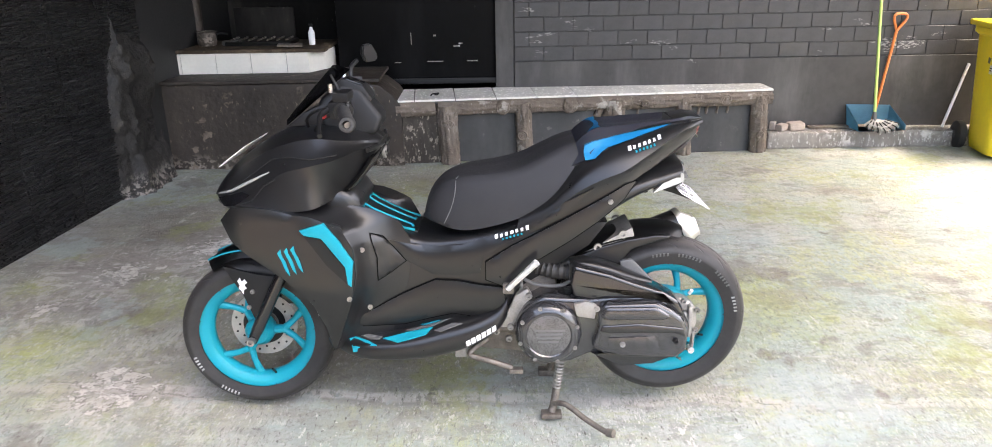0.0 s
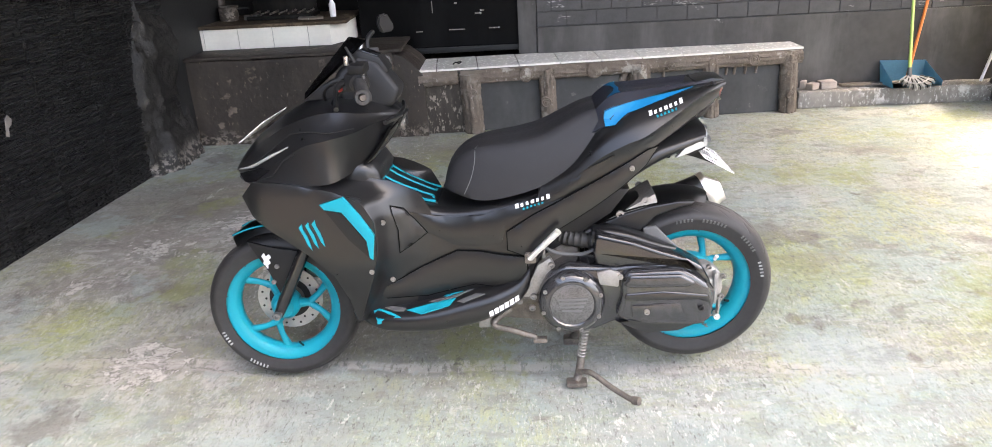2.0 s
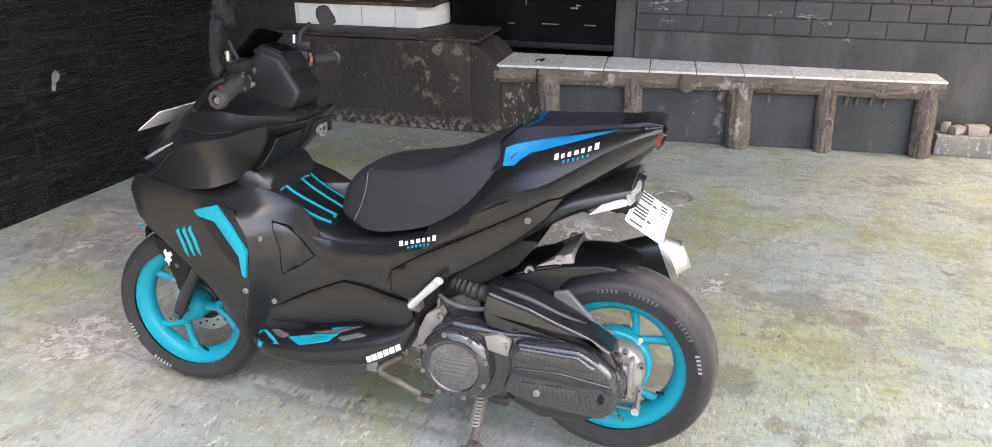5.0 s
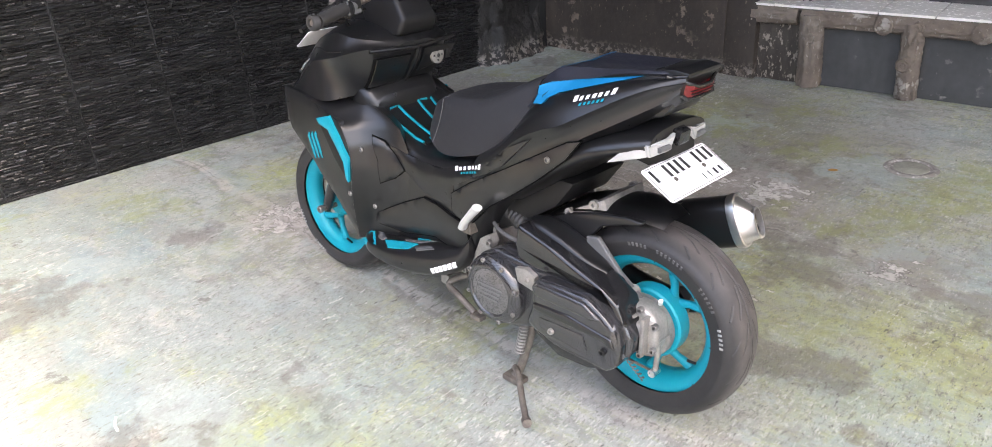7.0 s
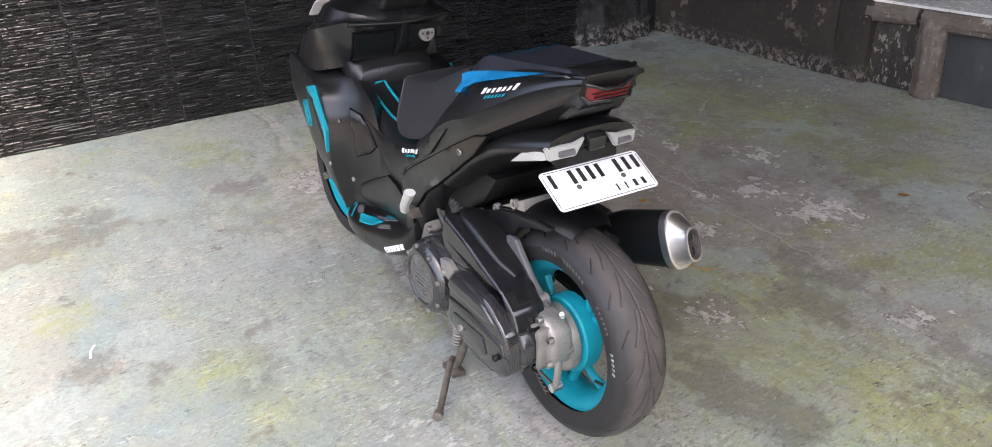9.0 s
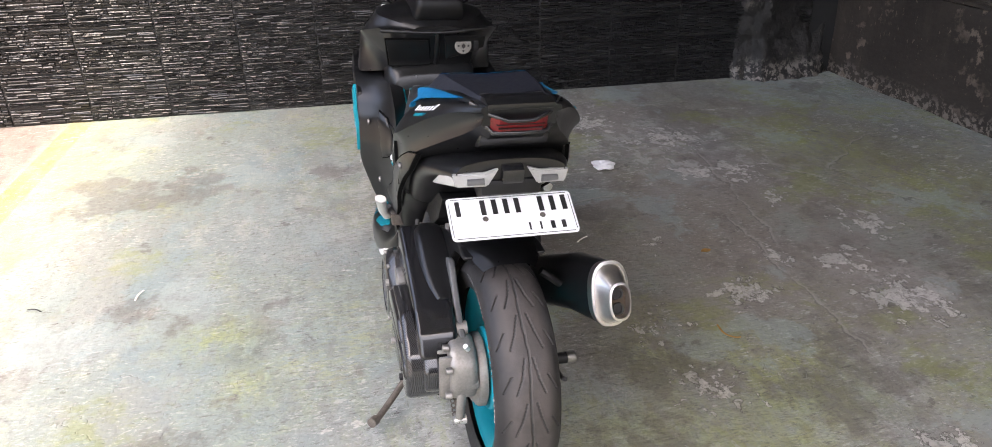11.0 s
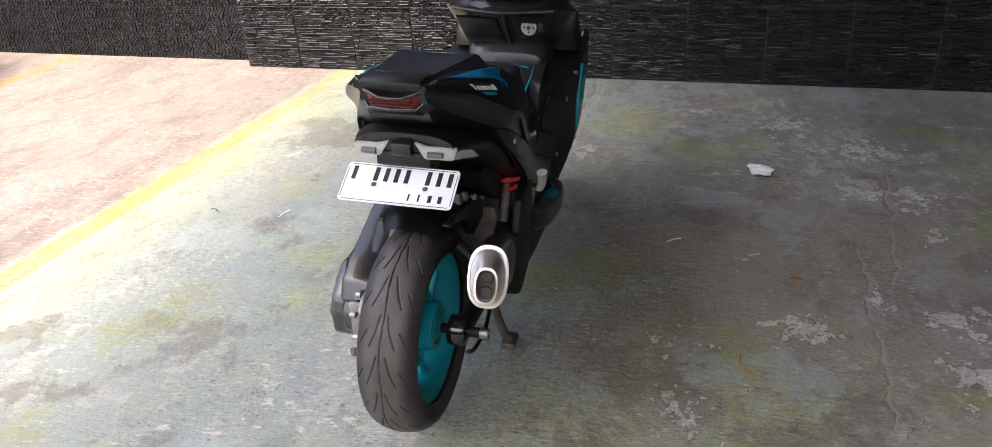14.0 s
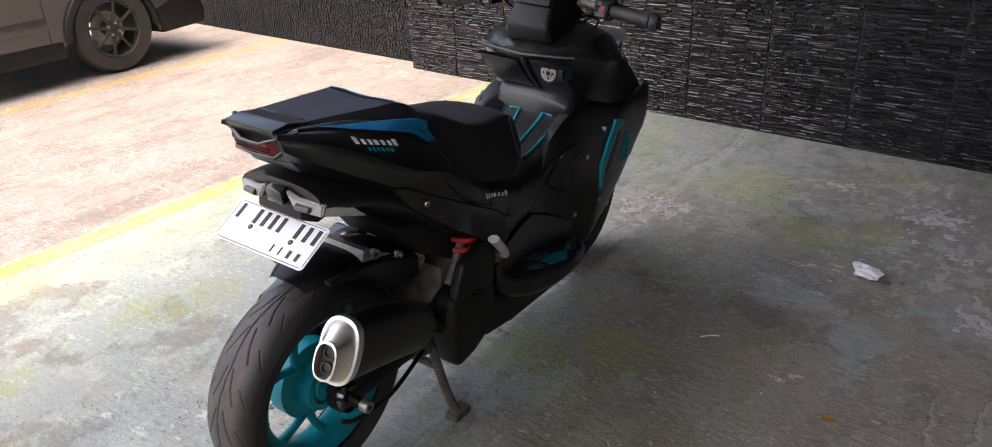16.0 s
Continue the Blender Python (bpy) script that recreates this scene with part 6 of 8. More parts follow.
lettering(0.0, 0.652, 0.112, 0.686, lambda x, z: max(SHIELD.side(x, z), tail_side(x, z)) + 0.005, 7, 0.013, bike)
lettering(0.405, 0.922, 0.512, 0.955, lambda x, z: max(tail_side(x, z), hump_side(x, z)) + 0.009, 7, 0.012, bike)
for s in (-1,):
    for i in range(6):
        x = -0.095 + i * 0.0165
        z = 0.300 + i * 0.0085
        part("white_bar", relief([(x, z), (x + 0.013, z + 0.0065), (x + 0.011, z + 0.026), (x - 0.002, z + 0.020)], lambda a, b: SILL.side(a, b), s, 0.0015, 0.0035, 0.05, 0), WHITE, sill, smooth=False)

# headlamp strips, front plate
def cowl_side(x, z):
    return between((C_TOP, C_SHOULDER, C_WIDE, C_LOW), x, z) + 0.003


for s in (-1, 1):
    pts = [(-0.888, 0.778), (-0.82, 0.802), (-0.75, 0.838), (-0.685, 0.870)]
    part("headlamp", tube([(x, s * (cowl_side(x, z) + 0.002), z) for x, z in pts], [0.003, 0.0055, 0.005, 0.002], 10), CLEAR_LENS, cowl, "narrow clear running light")
    # panel seams
    part("seam", tube([(x, s * (cowl_side(x, z) + 0.0005), z) for x, z in ((-0.83, 0.80), (-0.74, 0.862), (-0.68, 0.905), (-0.62, 0.915), (-0.55, 0.912), (-0.47, 0.925))], 0.0018, 6), INK, cowl)
    part("seam", tube([(x, s * (cowl_side(x, z) + 0.0005), z) for x, z in ((-0.80, 0.765), (-0.74, 0.785), (-0.70, 0.830), (-0.66, 0.852))], 0.0018, 6), INK, cowl)
mirrored("lamp_glass", [(-0.89, 0.765), (-0.845, 0.785), (-0.78, 0.805), (-0.75, 0.80), (-0.80, 0.765), (-0.86, 0.748)], cowl_side, SMOKE, cowl, 0.002, 0.008, 0.02, 0.002)


def number_plate(name, m, parent, label, rows, w=0.275, h=0.108):
    bm = bmesh.new()
    c = 0.010
    loop = [(sx * (w / 2 - c) + c * math.cos(a), sy * (h / 2 - c) + c * math.sin(a)) for sx, sy, a0 in ((1, 1, 0), (-1, 1, 90), (-1, -1, 180), (1, -1, 270)) for a in [radians(a0 + 22.5 * k) for k in range(5)]]
    rings(bm, [[(x, y, z) for x, y in loop] for z in (-0.001, 0.001)])
    ob = part(name, bm, PLATE, parent, label, smooth=False)
    ob.matrix_local = m
    t = 0.0016
    for x0, x1, y0, y1 in ((-w / 2 + 0.010, w / 2 - 0.010, h / 2 - 0.0052, h / 2 - 0.004), (-w / 2 + 0.010, w / 2 - 0.010, -h / 2 + 0.004, -h / 2 + 0.0052), (-w / 2 + 0.004, -w / 2 + 0.0052, -h / 2 + 0.010, h / 2 - 0.010), (w / 2 - 0.0052, w / 2 - 0.004, -h / 2 + 0.010, h / 2 - 0.010)):
        part("plate_border", box(x0, x1, y0, y1, 0.001, t), INK, ob, smooth=False)
    for x, y, bw, bh in rows:
        part("plate_bar", box(x, x + bw, y, y + bh, 0.001, t), INK, ob, smooth=False)
    for x in (-0.06, 0.065):
        part("plate_bolt", lathe([(0.0, 0.004), (0.005, 0.0035), (0.0065, 0.001)], (x, -0.004, 0), "z", 12), DIRTY, ob)
    return ob


BARS = [(-0.120, 0.006, 0.010, 0.038)] + [(-0.066 + 0.025 * i, 0.006, 0.011, 0.038) for i in range(4)] + [(0.061 + 0.026 * i, 0.006, 0.011, 0.038) for i in range(3)] + [(0.030 + 0.024 * i, -0.040, 0.009 if i > 1 else 0.004, 0.019) for i in range(4)]
number_plate("rear_plate", pose(0.624, -0.004, 0.752) @ pose(0, 0, 0, 0, 30, 0) @ pose(0, 0, 0, 0, 0, 90), bike, "white number plate with plain black bars", BARS)
number_plate("front_plate", pose(-0.818, 0, 0.905) @ pose(0, 0, 0, 0, -36, 0) @ pose(0, 0, 0, 0, 0, -90), bike, "white number plate with plain black bars", BARS, 0.25)
part("front_plate_bracket", tube([(-0.80, 0, 0.885), (-0.76, 0, 0.90)], 0.018, 10), DARK, bike)
part("plate_bracket", prism([(0.50, 0.79), (0.545, 0.825), (0.575, 0.772), (0.645, 0.732), (0.640, 0.724), (0.57, 0.752), (0.52, 0.765)], -0.03, 0.03, 0.004), DARK, bike)
part("plate_mount", prism([(0.50, 0.775), (0.53, 0.805), (0.594, 0.822), (0.597, 0.79), (0.55, 0.765)], -0.066, 0.066, 0.006), DARK, bike)
for s in (-1, 1):
    part("plate_tab", prism([(0.465, 0.80), (0.485, 0.80), (0.482, 0.770), (0.468, 0.770)], s * 0.087, s * 0.098, 0.004), DARK, bike)
# rear lamps
def tail_lamp():
    """A red band across the tip, raised at both ends and swept round the corners."""
    outline = [(-0.084, 0.994), (-0.056, 0.976), (-0.024, 0.966), (0.024, 0.966), (0.056, 0.976), (0.084, 0.994), (0.074, 0.962), (0.052, 0.944), (-0.052, 0.944), (-0.074, 0.962)]
    bm = bmesh.new()
    bm.faces.new([bm.verts.new((0.0, y, z)) for y, z in outline])
    for k in range(-6, 7):
        bmesh.ops.bisect_plane(bm, geom=list(bm.verts) + list(bm.edges) + list(bm.faces), plane_co=(0, 0.011 * k, 0), plane_no=(0, 1, 0))
    ex = bmesh.ops.extrude_face_region(bm, geom=list(bm.faces))
    for v in ex["geom"]:
        if isinstance(v, bmesh.types.BMVert):
            v.co.x -= 0.03
    for v in bm.verts:
        v.co.x += 0.644 - 1.2 * max(abs(v.co.y) - 0.048, 0) - 0.25 * max(0.97 - v.co.z, 0)
    ob = part("tail_lamp", bm, RED_LENS, bike, "red tail lamp band with raised ends", angle=25)
    for z0, z1, half in ((0.9515, 0.9535, 0.046), (0.9595, 0.9612, 0.050)):
        part("lamp_rib", box(0.628, 0.6445, -half, half, z0, z1, 0.0005), DARK, ob, smooth=False)
    for s in (-1, 1):
        part("lamp_frame", tube([(0.600, s * 0.094, 0.996), (0.634, s * 0.060, 0.980), (0.645, s * 0.026, 0.969), (0.645, 0.0, 0.968)], [0.006, 0.005, 0.0045, 0.0045], 10), GLOSS, ob)
        part("lamp_frame", tube([(0.600, s * 0.090, 0.990), (0.612, s * 0.078, 0.962), (0.634, s * 0.055, 0.942), (0.638, 0.0, 0.941)], [0.006, 0.006, 0.005, 0.005], 10), GLOSS, ob)
    return ob


tail_lamp()
for s in (-1, 1):
    part("turn_signal", relief([(0.490, 0.784), (0.535, 0.796), (0.578, 0.808), (0.586, 0.836), (0.565, 0.834), (0.52, 0.812)], lambda x, z: UNDER.side(x, 0.5 * (UNDER.at(x)[0] + UNDER.at(x)[2])) * 0.985, s, 0.02, 0.003, 0.02, 0.003), CLEAR_LENS, bike, "silver turn signal lens")
    bm = bmesh.new()
    face = [(0.030, 0.851), (0.060, 0.842), (0.128, 0.838), (0.120, 0.808), (0.054, 0.812)]
    f = bm.faces.new([bm.verts.new((0.0, s * y, z)) for y, z in face])
    ex = bmesh.ops.extrude_face_region(bm, geom=[f])
    for v in ex["geom"]:
        if isinstance(v, bmesh.types.BMVert):
            v.co.x += 0.013
    bmesh.ops.bevel(bm, geom=list(bm.edges), offset=0.003, segments=2, affect="EDGES")
    for v in bm.verts:
        v.co.x += 0.588 - 0.35 * max(abs(v.co.y) - 0.085, 0)
    part("turn_signal_face", bm, CLEAR_LENS, bike, "silver turn signal lens")
    part("reflector", tube([(0.601, s * 0.062, 0.824), (0.598, s * 0.098, 0.823)], [0.0085, 0.0075], 12, flat=0.9), GREY, bike)
part("signal_bridge", prism([(0.575, 0.812), (0.604, 0.816), (0.608, 0.848), (0.58, 0.858)], -0.024, 0.024, 0.005), GLOSS, bike)
part("tail_scoop", prism([(0.53, 0.875), (0.588, 0.895), (0.612, 0.930), (0.59, 0.935), (0.52, 0.90)], -0.075, 0.075, 0.010), PLASTIC, bike)

# handlebar, cover, screen, dash
def clamp_cover():
    """A boxy cover with a flat slanting face towards the rider."""
    bm = prism([(-0.565, 1.03), (-0.545, 1.075), (-0.478, 1.118), (-0.418, 1.098), (-0.352, 1.008), (-0.374, 0.960), (-0.44, 0.945), (-0.53, 0.965)], -0.080, 0.080, 0.018, segments=3)
    for v in bm.verts:
        v.co.y *= 1.0 - 0.30 * min(max((v.co.z - 0.96) / 0.16, 0), 1)
    return bm


bars = head = steered(part("handlebar", clamp_cover(), DARK, bike, "black handlebar with covered clamp"))
part("dash", prism([(-0.505, 1.112), (-0.478, 1.132), (-0.412, 1.108), (-0.385, 1.068), (-0.40, 1.05)], -0.056, 0.056, 0.006), DARK, head)
part("dash_screen", prism([(-0.470, 1.126), (-0.468, 1.132), (-0.416, 1.112), (-0.418, 1.106)], -0.044, 0.044, 0.0015), SMOKE, head, "dark glossy display")
for s in (-1, 1):
    bolt("screw", (-0.372, s * 0.055, 1.028), 0.006, 0.006, head, SCREW, "x")
    part("cable", tube(curved([(-0.47, s * 0.15, 1.05), (-0.54, s * 0.14, 1.045), (-0.585, s * 0.10, 1.01), (-0.58, s * 0.06, 0.965)]), 0.0045, 8), DARK, head)
    part("cable", tube(curved([(-0.46, s * 0.13, 1.04), (-0.52, s * 0.15, 1.02), (-0.555, s * 0.13, 0.985), (-0.55, s * 0.09, 0.955)]), 0.0038, 8), DARK, head)
for s in (-1, 1):
    inner, outer = Vector((-0.478 if s < 0 else -0.492, s * 0.10, 1.068)), Vector((-0.418 if s < 0 else -0.452, s * 0.352, 1.030 if s < 0 else 1.052))
    d = (outer - inner).normalized()
    part("bar_end", tube([inner, outer], 0.011, 12), DIRTY, bars)
    grip_at = inner.lerp(outer, 0.46)
    n = 14
    g = part("grip", tube([grip_at + d * (0.125 * i / n) for i in range(n + 1)], [0.0185 + (0.0014 if i % 2 else 0) for i in range(n + 1)], 16), RUBBER, bars)
    part("grip_cap", lathe([(0.009, s * 0.004), (0.012, s * 0.020), (0.020, s * 0.020), (0.0235, s * 0.014), (0.0235, 0.0), (0.018, -s * 0.004)], outer - d * 0.008, "y", 24), RUBBER, bars)
    part("bar_weight", tube([outer + d * 0.002, outer + d * 0.007], 0.0105, 14), DIRTY, bars)
    part("grip_flange", tube([grip_at - d * 0.012, grip_at - d * 0.008, grip_at], [0.024, 0.031, 0.029], 20), DARK, bars)
    part("throttle_tube", tube([grip_at - d * 0.034, grip_at - d * 0.014], [0.026, 0.026], 18), GREY, bars)
    for k in (-1, 1):
        part("switch_screw", tube([inner.lerp(outer, 0.44) + Vector((0.012 * k, 0, 0.020)), inner.lerp(outer, 0.44) + Vector((0.016 * k, 0, 0.034))], 0.005, 8), SCREW, bars)
    sw = part("switch_block", box(-0.035, 0.022, -0.03, 0.03, -0.026, 0.028, 0.010), DARK, bars)
    at_block = Matrix.Translation(inner.lerp(outer, 0.36)) @ pose(0, 0, 0, -9 * s, 0, 11 * s)
    sw.matrix_local = at_block
    part("switch", box(-0.075, -0.058, -0.012, 0.012, -0.030, -0.016, 0.004) if s < 0 else box(0.018, 0.027, -0.010, 0.010, -0.004, 0.010, 0.003), RED, bars).matrix_local = at_block
    part("switch_row", box(0.016, 0.026, -0.022, 0.022, -0.020, -0.008, 0.003), GREY, bars).matrix_local = at_block
    part("switch_knob", box(0.014, 0.028, -0.020, -0.006, 0.012, 0.022, 0.003), GREY, bars).matrix_local = at_block
    part("clamp_bolt", tube([(-0.03, 0.0, 0.05), (-0.03, 0.0, 0.075)], 0.007, 10), CHROME, bars).matrix_local = at_block
    mc = part("master_cylinder", box(-0.02, 0.03, -0.028, 0.028, 0.026, 0.055, 0.008), DARK, bars)
    mc.matrix_local = at_block
    part("lever", tube(curved([inner.lerp(outer, 0.38) + Vector((-0.04, 0, 0.0)), inner.lerp(outer, 0.55) + Vector((-0.070, 0, -0.006)), inner.lerp(outer, 0.96) + Vector((-0.080, 0, -0.034))]), [0.010] * 6 + [0.0075] * 7, 8), DARK, bars)
    part("lever_perch", tube([inner.lerp(outer, 0.34) + Vector((-0.02, 0, 0)), inner.lerp(outer, 0.40) + Vector((-0.05, 0, 0))], 0.012, 8), DARK, bars)
    # mirror stalk and head
    base = inner.lerp(outer, 0.30) + Vector((0, 0, 0.03))
    if s > 0:
        mir = part("mirror_stalk", tube(curved([base, base + Vector((-0.005, 0.015, 0.05)), base + Vector((0.012, 0.05, 0.075))]), 0.008, 10), DARK, bars)
        bm = bmesh.new()
        shape = [(-0.022, -0.026), (0.020, -0.036), (0.030, -0.020), (0.020, 0.028), (-0.012, 0.034), (-0.026, 0.010)]
        f = bm.faces.new([bm.verts.new((0, a, b)) for a, b in shape])
        ex = bmesh.ops.extrude_face_region(bm, geom=[f])
        for v in ex["geom"]:
            if isinstance(v, bmesh.types.BMVert):
                v.co.x += 0.022
        bmesh.ops.bevel(bm, geom=list(bm.edges), offset=0.005, segments=2, affect="EDGES")
        mh = part("mirror_head", bm, DARK, bars)
        mh.matrix_local = Matrix.Translation(base + Vector((0.042, 0.085, 0.100))) @ pose(0, 0, 0, 20, 5, -55)
    else:
        part("mirror_stub", tube([base + Vector((-0.004, -0.01, 0.02)), base + Vector((-0.026, -0.012, 0.068))], [0.006, 0.0035], 8), DARK, bars)
        part("mirror_boss", tube([base, base + Vector((0, 0, 0.022))], 0.009, 10), CHROME, bars)


def screen():
    bm = bmesh.new()
    vs = []
    for i in range(9):
        u = i / 8
        x, z = -0.668 + 0.160 * u, 1.003 + 0.168 * u
        w = 0.008 + 0.075 * math.sin(math.pi * min(u * 0.66 + 0.02, 1.0)) ** 1.2
        vs.append([bm.verts.new((x + 0.040 * u * (k / 5 - 1) ** 2, w * (k / 5 - 1), z - 0.020 * (k / 5 - 1) ** 2)) for k in range(11)])
    for a, b in zip(vs, vs[1:]):
        for k in range(10):
            bm.faces.new((a[k], a[k + 1], b[k + 1], b[k]))
    bmesh.ops.solidify(bm, geom=list(bm.faces), thickness=0.004)
    part("wind_screen", bm, SMOKE, bike, "short smoked black wind screen")
    part("screen_mount", prism([(-0.66, 0.985), (-0.60, 1.03), (-0.53, 1.06), (-0.50, 0.99)], -0.06, 0.06, 0.008), DARK, bike)


screen()
# rider-side dash: glove box lid and ignition
def rider_face(y, z):
    """How far back the cowl's rider side stands."""
    return float(np.interp(z, [0.775, 0.780, 0.815, 0.870, 0.92, 0.95], [-0.49, -0.487, -0.441, -0.396, -0.363, -0.363]))


def rider_panel(name, pts, mat, parent, proud, thick=0.01, label=""):
    bm = bmesh.new()
    f = bm.faces.new([bm.verts.new((0, y, z)) for y, z in pts])
    for axis, no in ((1, (0, 1, 0)), (2, (0, 0, 1))):
        lo, hi = min(p[axis - 1] for p in pts), max(p[axis - 1] for p in pts)
        for i in range(1, 6):
            co = [0, 0, 0]
            co[axis] = lo + (hi - lo) * i / 6
            bmesh.ops.bisect_plane(bm, geom=list(bm.verts) + list(bm.edges) + list(bm.faces), plane_co=co, plane_no=no)
    bmesh.ops.inset_region(bm, faces=list(bm.faces), thickness=0.004)
    rimv = {v for e in bm.edges if e.is_boundary for v in e.verts}
    for v in bm.verts:
        v.co.x = rider_face(v.co.y, v.co.z) + proud - (0.004 if v in rimv else 0)
    ex = bmesh.ops.extrude_face_region(bm, geom=list(bm.faces))
    for v in ex["geom"]:
        if isinstance(v, bmesh.types.BMVert):
            v.co.x -= thick
    return part(name, bm, mat, parent, label)


rider_panel("lid_gap", [(-0.160, 0.908), (-0.018, 0.903), (0.003, 0.786), (-0.118, 0.789), (-0.142, 0.800)], GAP, bike, 0.006)
rider_panel("glove_box_lid", [(-0.155, 0.903), (-0.023, 0.898), (-0.003, 0.791), (-0.115, 0.794), (-0.138, 0.803)], PLASTIC, bike, 0.012)
ign = rider_panel("ignition_panel", [(0.028, 0.912), (0.160, 0.908), (0.160, 0.868), (0.118, 0.848), (0.044, 0.822)], PLASTIC, bike, 0.012)
kx = rider_face(0.09, 0.878) + 0.012
part("shelf_lip", tube([(rider_face(y, 0.925) - 0.010 * (abs(y) / 0.12) ** 2, y, 0.922 + 0.008 * abs(y) / 0.17) for y in (-0.17, -0.14, -0.10, -0.05, 0.0, 0.05, 0.10, 0.14, 0.17)], 0.007, 10), PLASTIC, bike)
part("spine", tube([(rider_face(0, z) + 0.004, 0.008 + 0.06 * (0.90 - z), z) for z in (0.925, 0.89, 0.85, 0.81, 0.785)], [0.008, 0.009, 0.009, 0.008, 0.006], 10), PLASTIC, bike)
part("key_dial", lathe([(0.0, 0.012), (0.012, 0.012), (0.013, 0.009), (0.026, 0.009), (0.027, 0.0)], (kx, 0.090, 0.878), "x", 24), ALLOY, ign, "silver ignition dial")
part("key_mark", lathe([(0.0, 0.0135), (0.006, 0.0135), (0.0065, 0.011)], (kx, 0.090, 0.878), "x", 16), INK, ign)
for dy, dz in ((0.016, 0.0), (-0.016, 0.0), (0.0, 0.016), (0.0, -0.016)):
    part("dial_mark", box(kx + 0.009, kx + 0.0105, 0.090 + dy - 0.003, 0.090 + dy + 0.003, 0.878 + dz - 0.003, 0.878 + dz + 0.003), INK, ign, smooth=False)
part("key_slot", box(kx + 0.0135, kx + 0.0145, 0.0885, 0.0915, 0.870, 0.886), INK, ign, smooth=False)
part("fuel_switch", box(kx - 0.002, kx + 0.012, 0.122, 0.140, 0.862, 0.894, 0.004), DARK, ign)
for y, z in ((0.004, 0.80), (-0.10, 0.785), (0.10, 0.785)):
    bolt("screw", (rider_face(y, z), y, z), 0.008, 0.006, bike, DARK, "x")

# --- engine, drive case, rear end ---
part("engine_block", box(-0.02, 0.20, -0.10, 0.12, 0.28, 0.50, 0.03), DIRTY, bike, "dirty grey cast engine block")
part("cylinder", tube([(0.0, 0.0, 0.40), (-0.14, 0.0, 0.44)], 0.075, 16), ALLOY, bike)
for k in range(4):
    part("fin", box(-0.015 + 0.03 * k, -0.003 + 0.03 * k, -0.125, -0.098, 0.36, 0.50, 0.004), ALLOY, bike)
part("mount_arm", prism([(0.01, 0.34), (0.05, 0.34), (0.115, 0.45), (0.10, 0.475), (0.06, 0.45)], -0.165, -0.135, 0.006), ALLOY, bike)
part("linkage", tube(curved([(-0.03, -0.14, 0.33), (0.03, -0.15, 0.335), (0.08, -0.15, 0.32)]), 0.013, 10), DIRTY, bike)
for x, z in ((0.045, 0.345), (0.105, 0.452), (0.04, 0.305), (0.0, 0.33)):
    bolt("bolt", (x, -0.166, z), 0.011, 0.012, bike)
CC = Vector((0.166, -0.163, 0.342))
case = part("drive_case", prism([(0.07, 0.30), (0.10, 0.245), (0.16, 0.222), (0.24, 0.235), (0.30, 0.262), (0.40, 0.268), (0.52, 0.262), (0.575, 0.272), (0.615, 0.31), (0.618, 0.36), (0.58, 0.42), (0.52, 0.455), (0.40, 0.465), (0.30, 0.452), (0.22, 0.455), (0.15, 0.46), (0.09, 0.425), (0.066, 0.37)], -0.085, -0.198, 0.016, segments=3), CARBON, bike, "carbon-patterned drive case")
part("round_cover", lathe([(0.0, -0.070), (0.070, -0.070), (0.074, -0.074), (0.082, -0.074), (0.098, -0.062), (0.106, -0.045), (0.106, 0.0)], CC, "y", 48), CARBON, case, "round carbon crankcase cover")
part("window", lathe([(0.0, -0.0725), (0.062, -0.0725), (0.069, -0.070)], CC, "y", 40), WINDOW, case, "grey scuffed window in the cover")
for k in range(4):
    part("emblem_bar", box(CC.x - 0.045 + 0.004 * k, CC.x + 0.05 - 0.006 * k, CC.y - 0.0745, CC.y - 0.0725, CC.z + 0.016 - 0.013 * k, CC.z + 0.022 - 0.013 * k), GREY, case, smooth=False)
for k in range(8):
    a = 2 * math.pi * k / 8 + 0.3
    bolt("bolt", CC + Vector((0.094 * math.cos(a), -0.064, 0.094 * math.sin(a))), 0.007, 0.007, case)
BELT = [(0.30, 0.300), (0.335, 0.285), (0.40, 0.268), (0.57, 0.262), (0.600, 0.285), (0.606, 0.345), (0.59, 0.395), (0.55, 0.425), (0.50, 0.452), (0.34, 0.447), (0.318, 0.42), (0.322, 0.36)]
belt = part("belt_cover", prism(BELT, -0.150, -0.236, 0.018, segments=3), CARBON, bike, "carbon-patterned belt cover")
part("belt_rib", prism([(0.325, 0.405), (0.345, 0.440), (0.50, 0.440), (0.555, 0.405), (0.52, 0.395), (0.35, 0.395)], -0.215, -0.243, 0.012, segments=3), CARBON, belt)
part("belt_rib", prism([(0.328, 0.355), (0.332, 0.378), (0.45, 0.385), (0.585, 0.370), (0.600, 0.335), (0.56, 0.352), (0.36, 0.352)], -0.215, -0.241, 0.008, segments=3), GLOSS, belt)
part("belt_plate", prism([(0.355, 0.295), (0.350, 0.338), (0.50, 0.345), (0.515, 0.300), (0.49, 0.290)], -0.220, -0.240, 0.006), CARBON, belt)
part("belt_edge", tube([(0.315, -0.218, 0.297), (0.345, -0.224, 0.283), (0.42, -0.225, 0.271), (0.56, -0.225, 0.268), (0.592, -0.220, 0.300)], 0.006, 8), GLOSS, belt)
for x, z in ((0.398, 0.315), (0.565, 0.325), (0.315, 0.437)):
    bolt("bolt", (x, -0.240, z), 0.009, 0.008, belt, ALLOY if x < 0.5 else DARK)
part("joining_plate", prism([(0.245, 0.44), (0.255, 0.40), (0.312, 0.39), (0.318, 0.435), (0.285, 0.45)], -0.198, -0.216, 0.004), ALLOY, case)
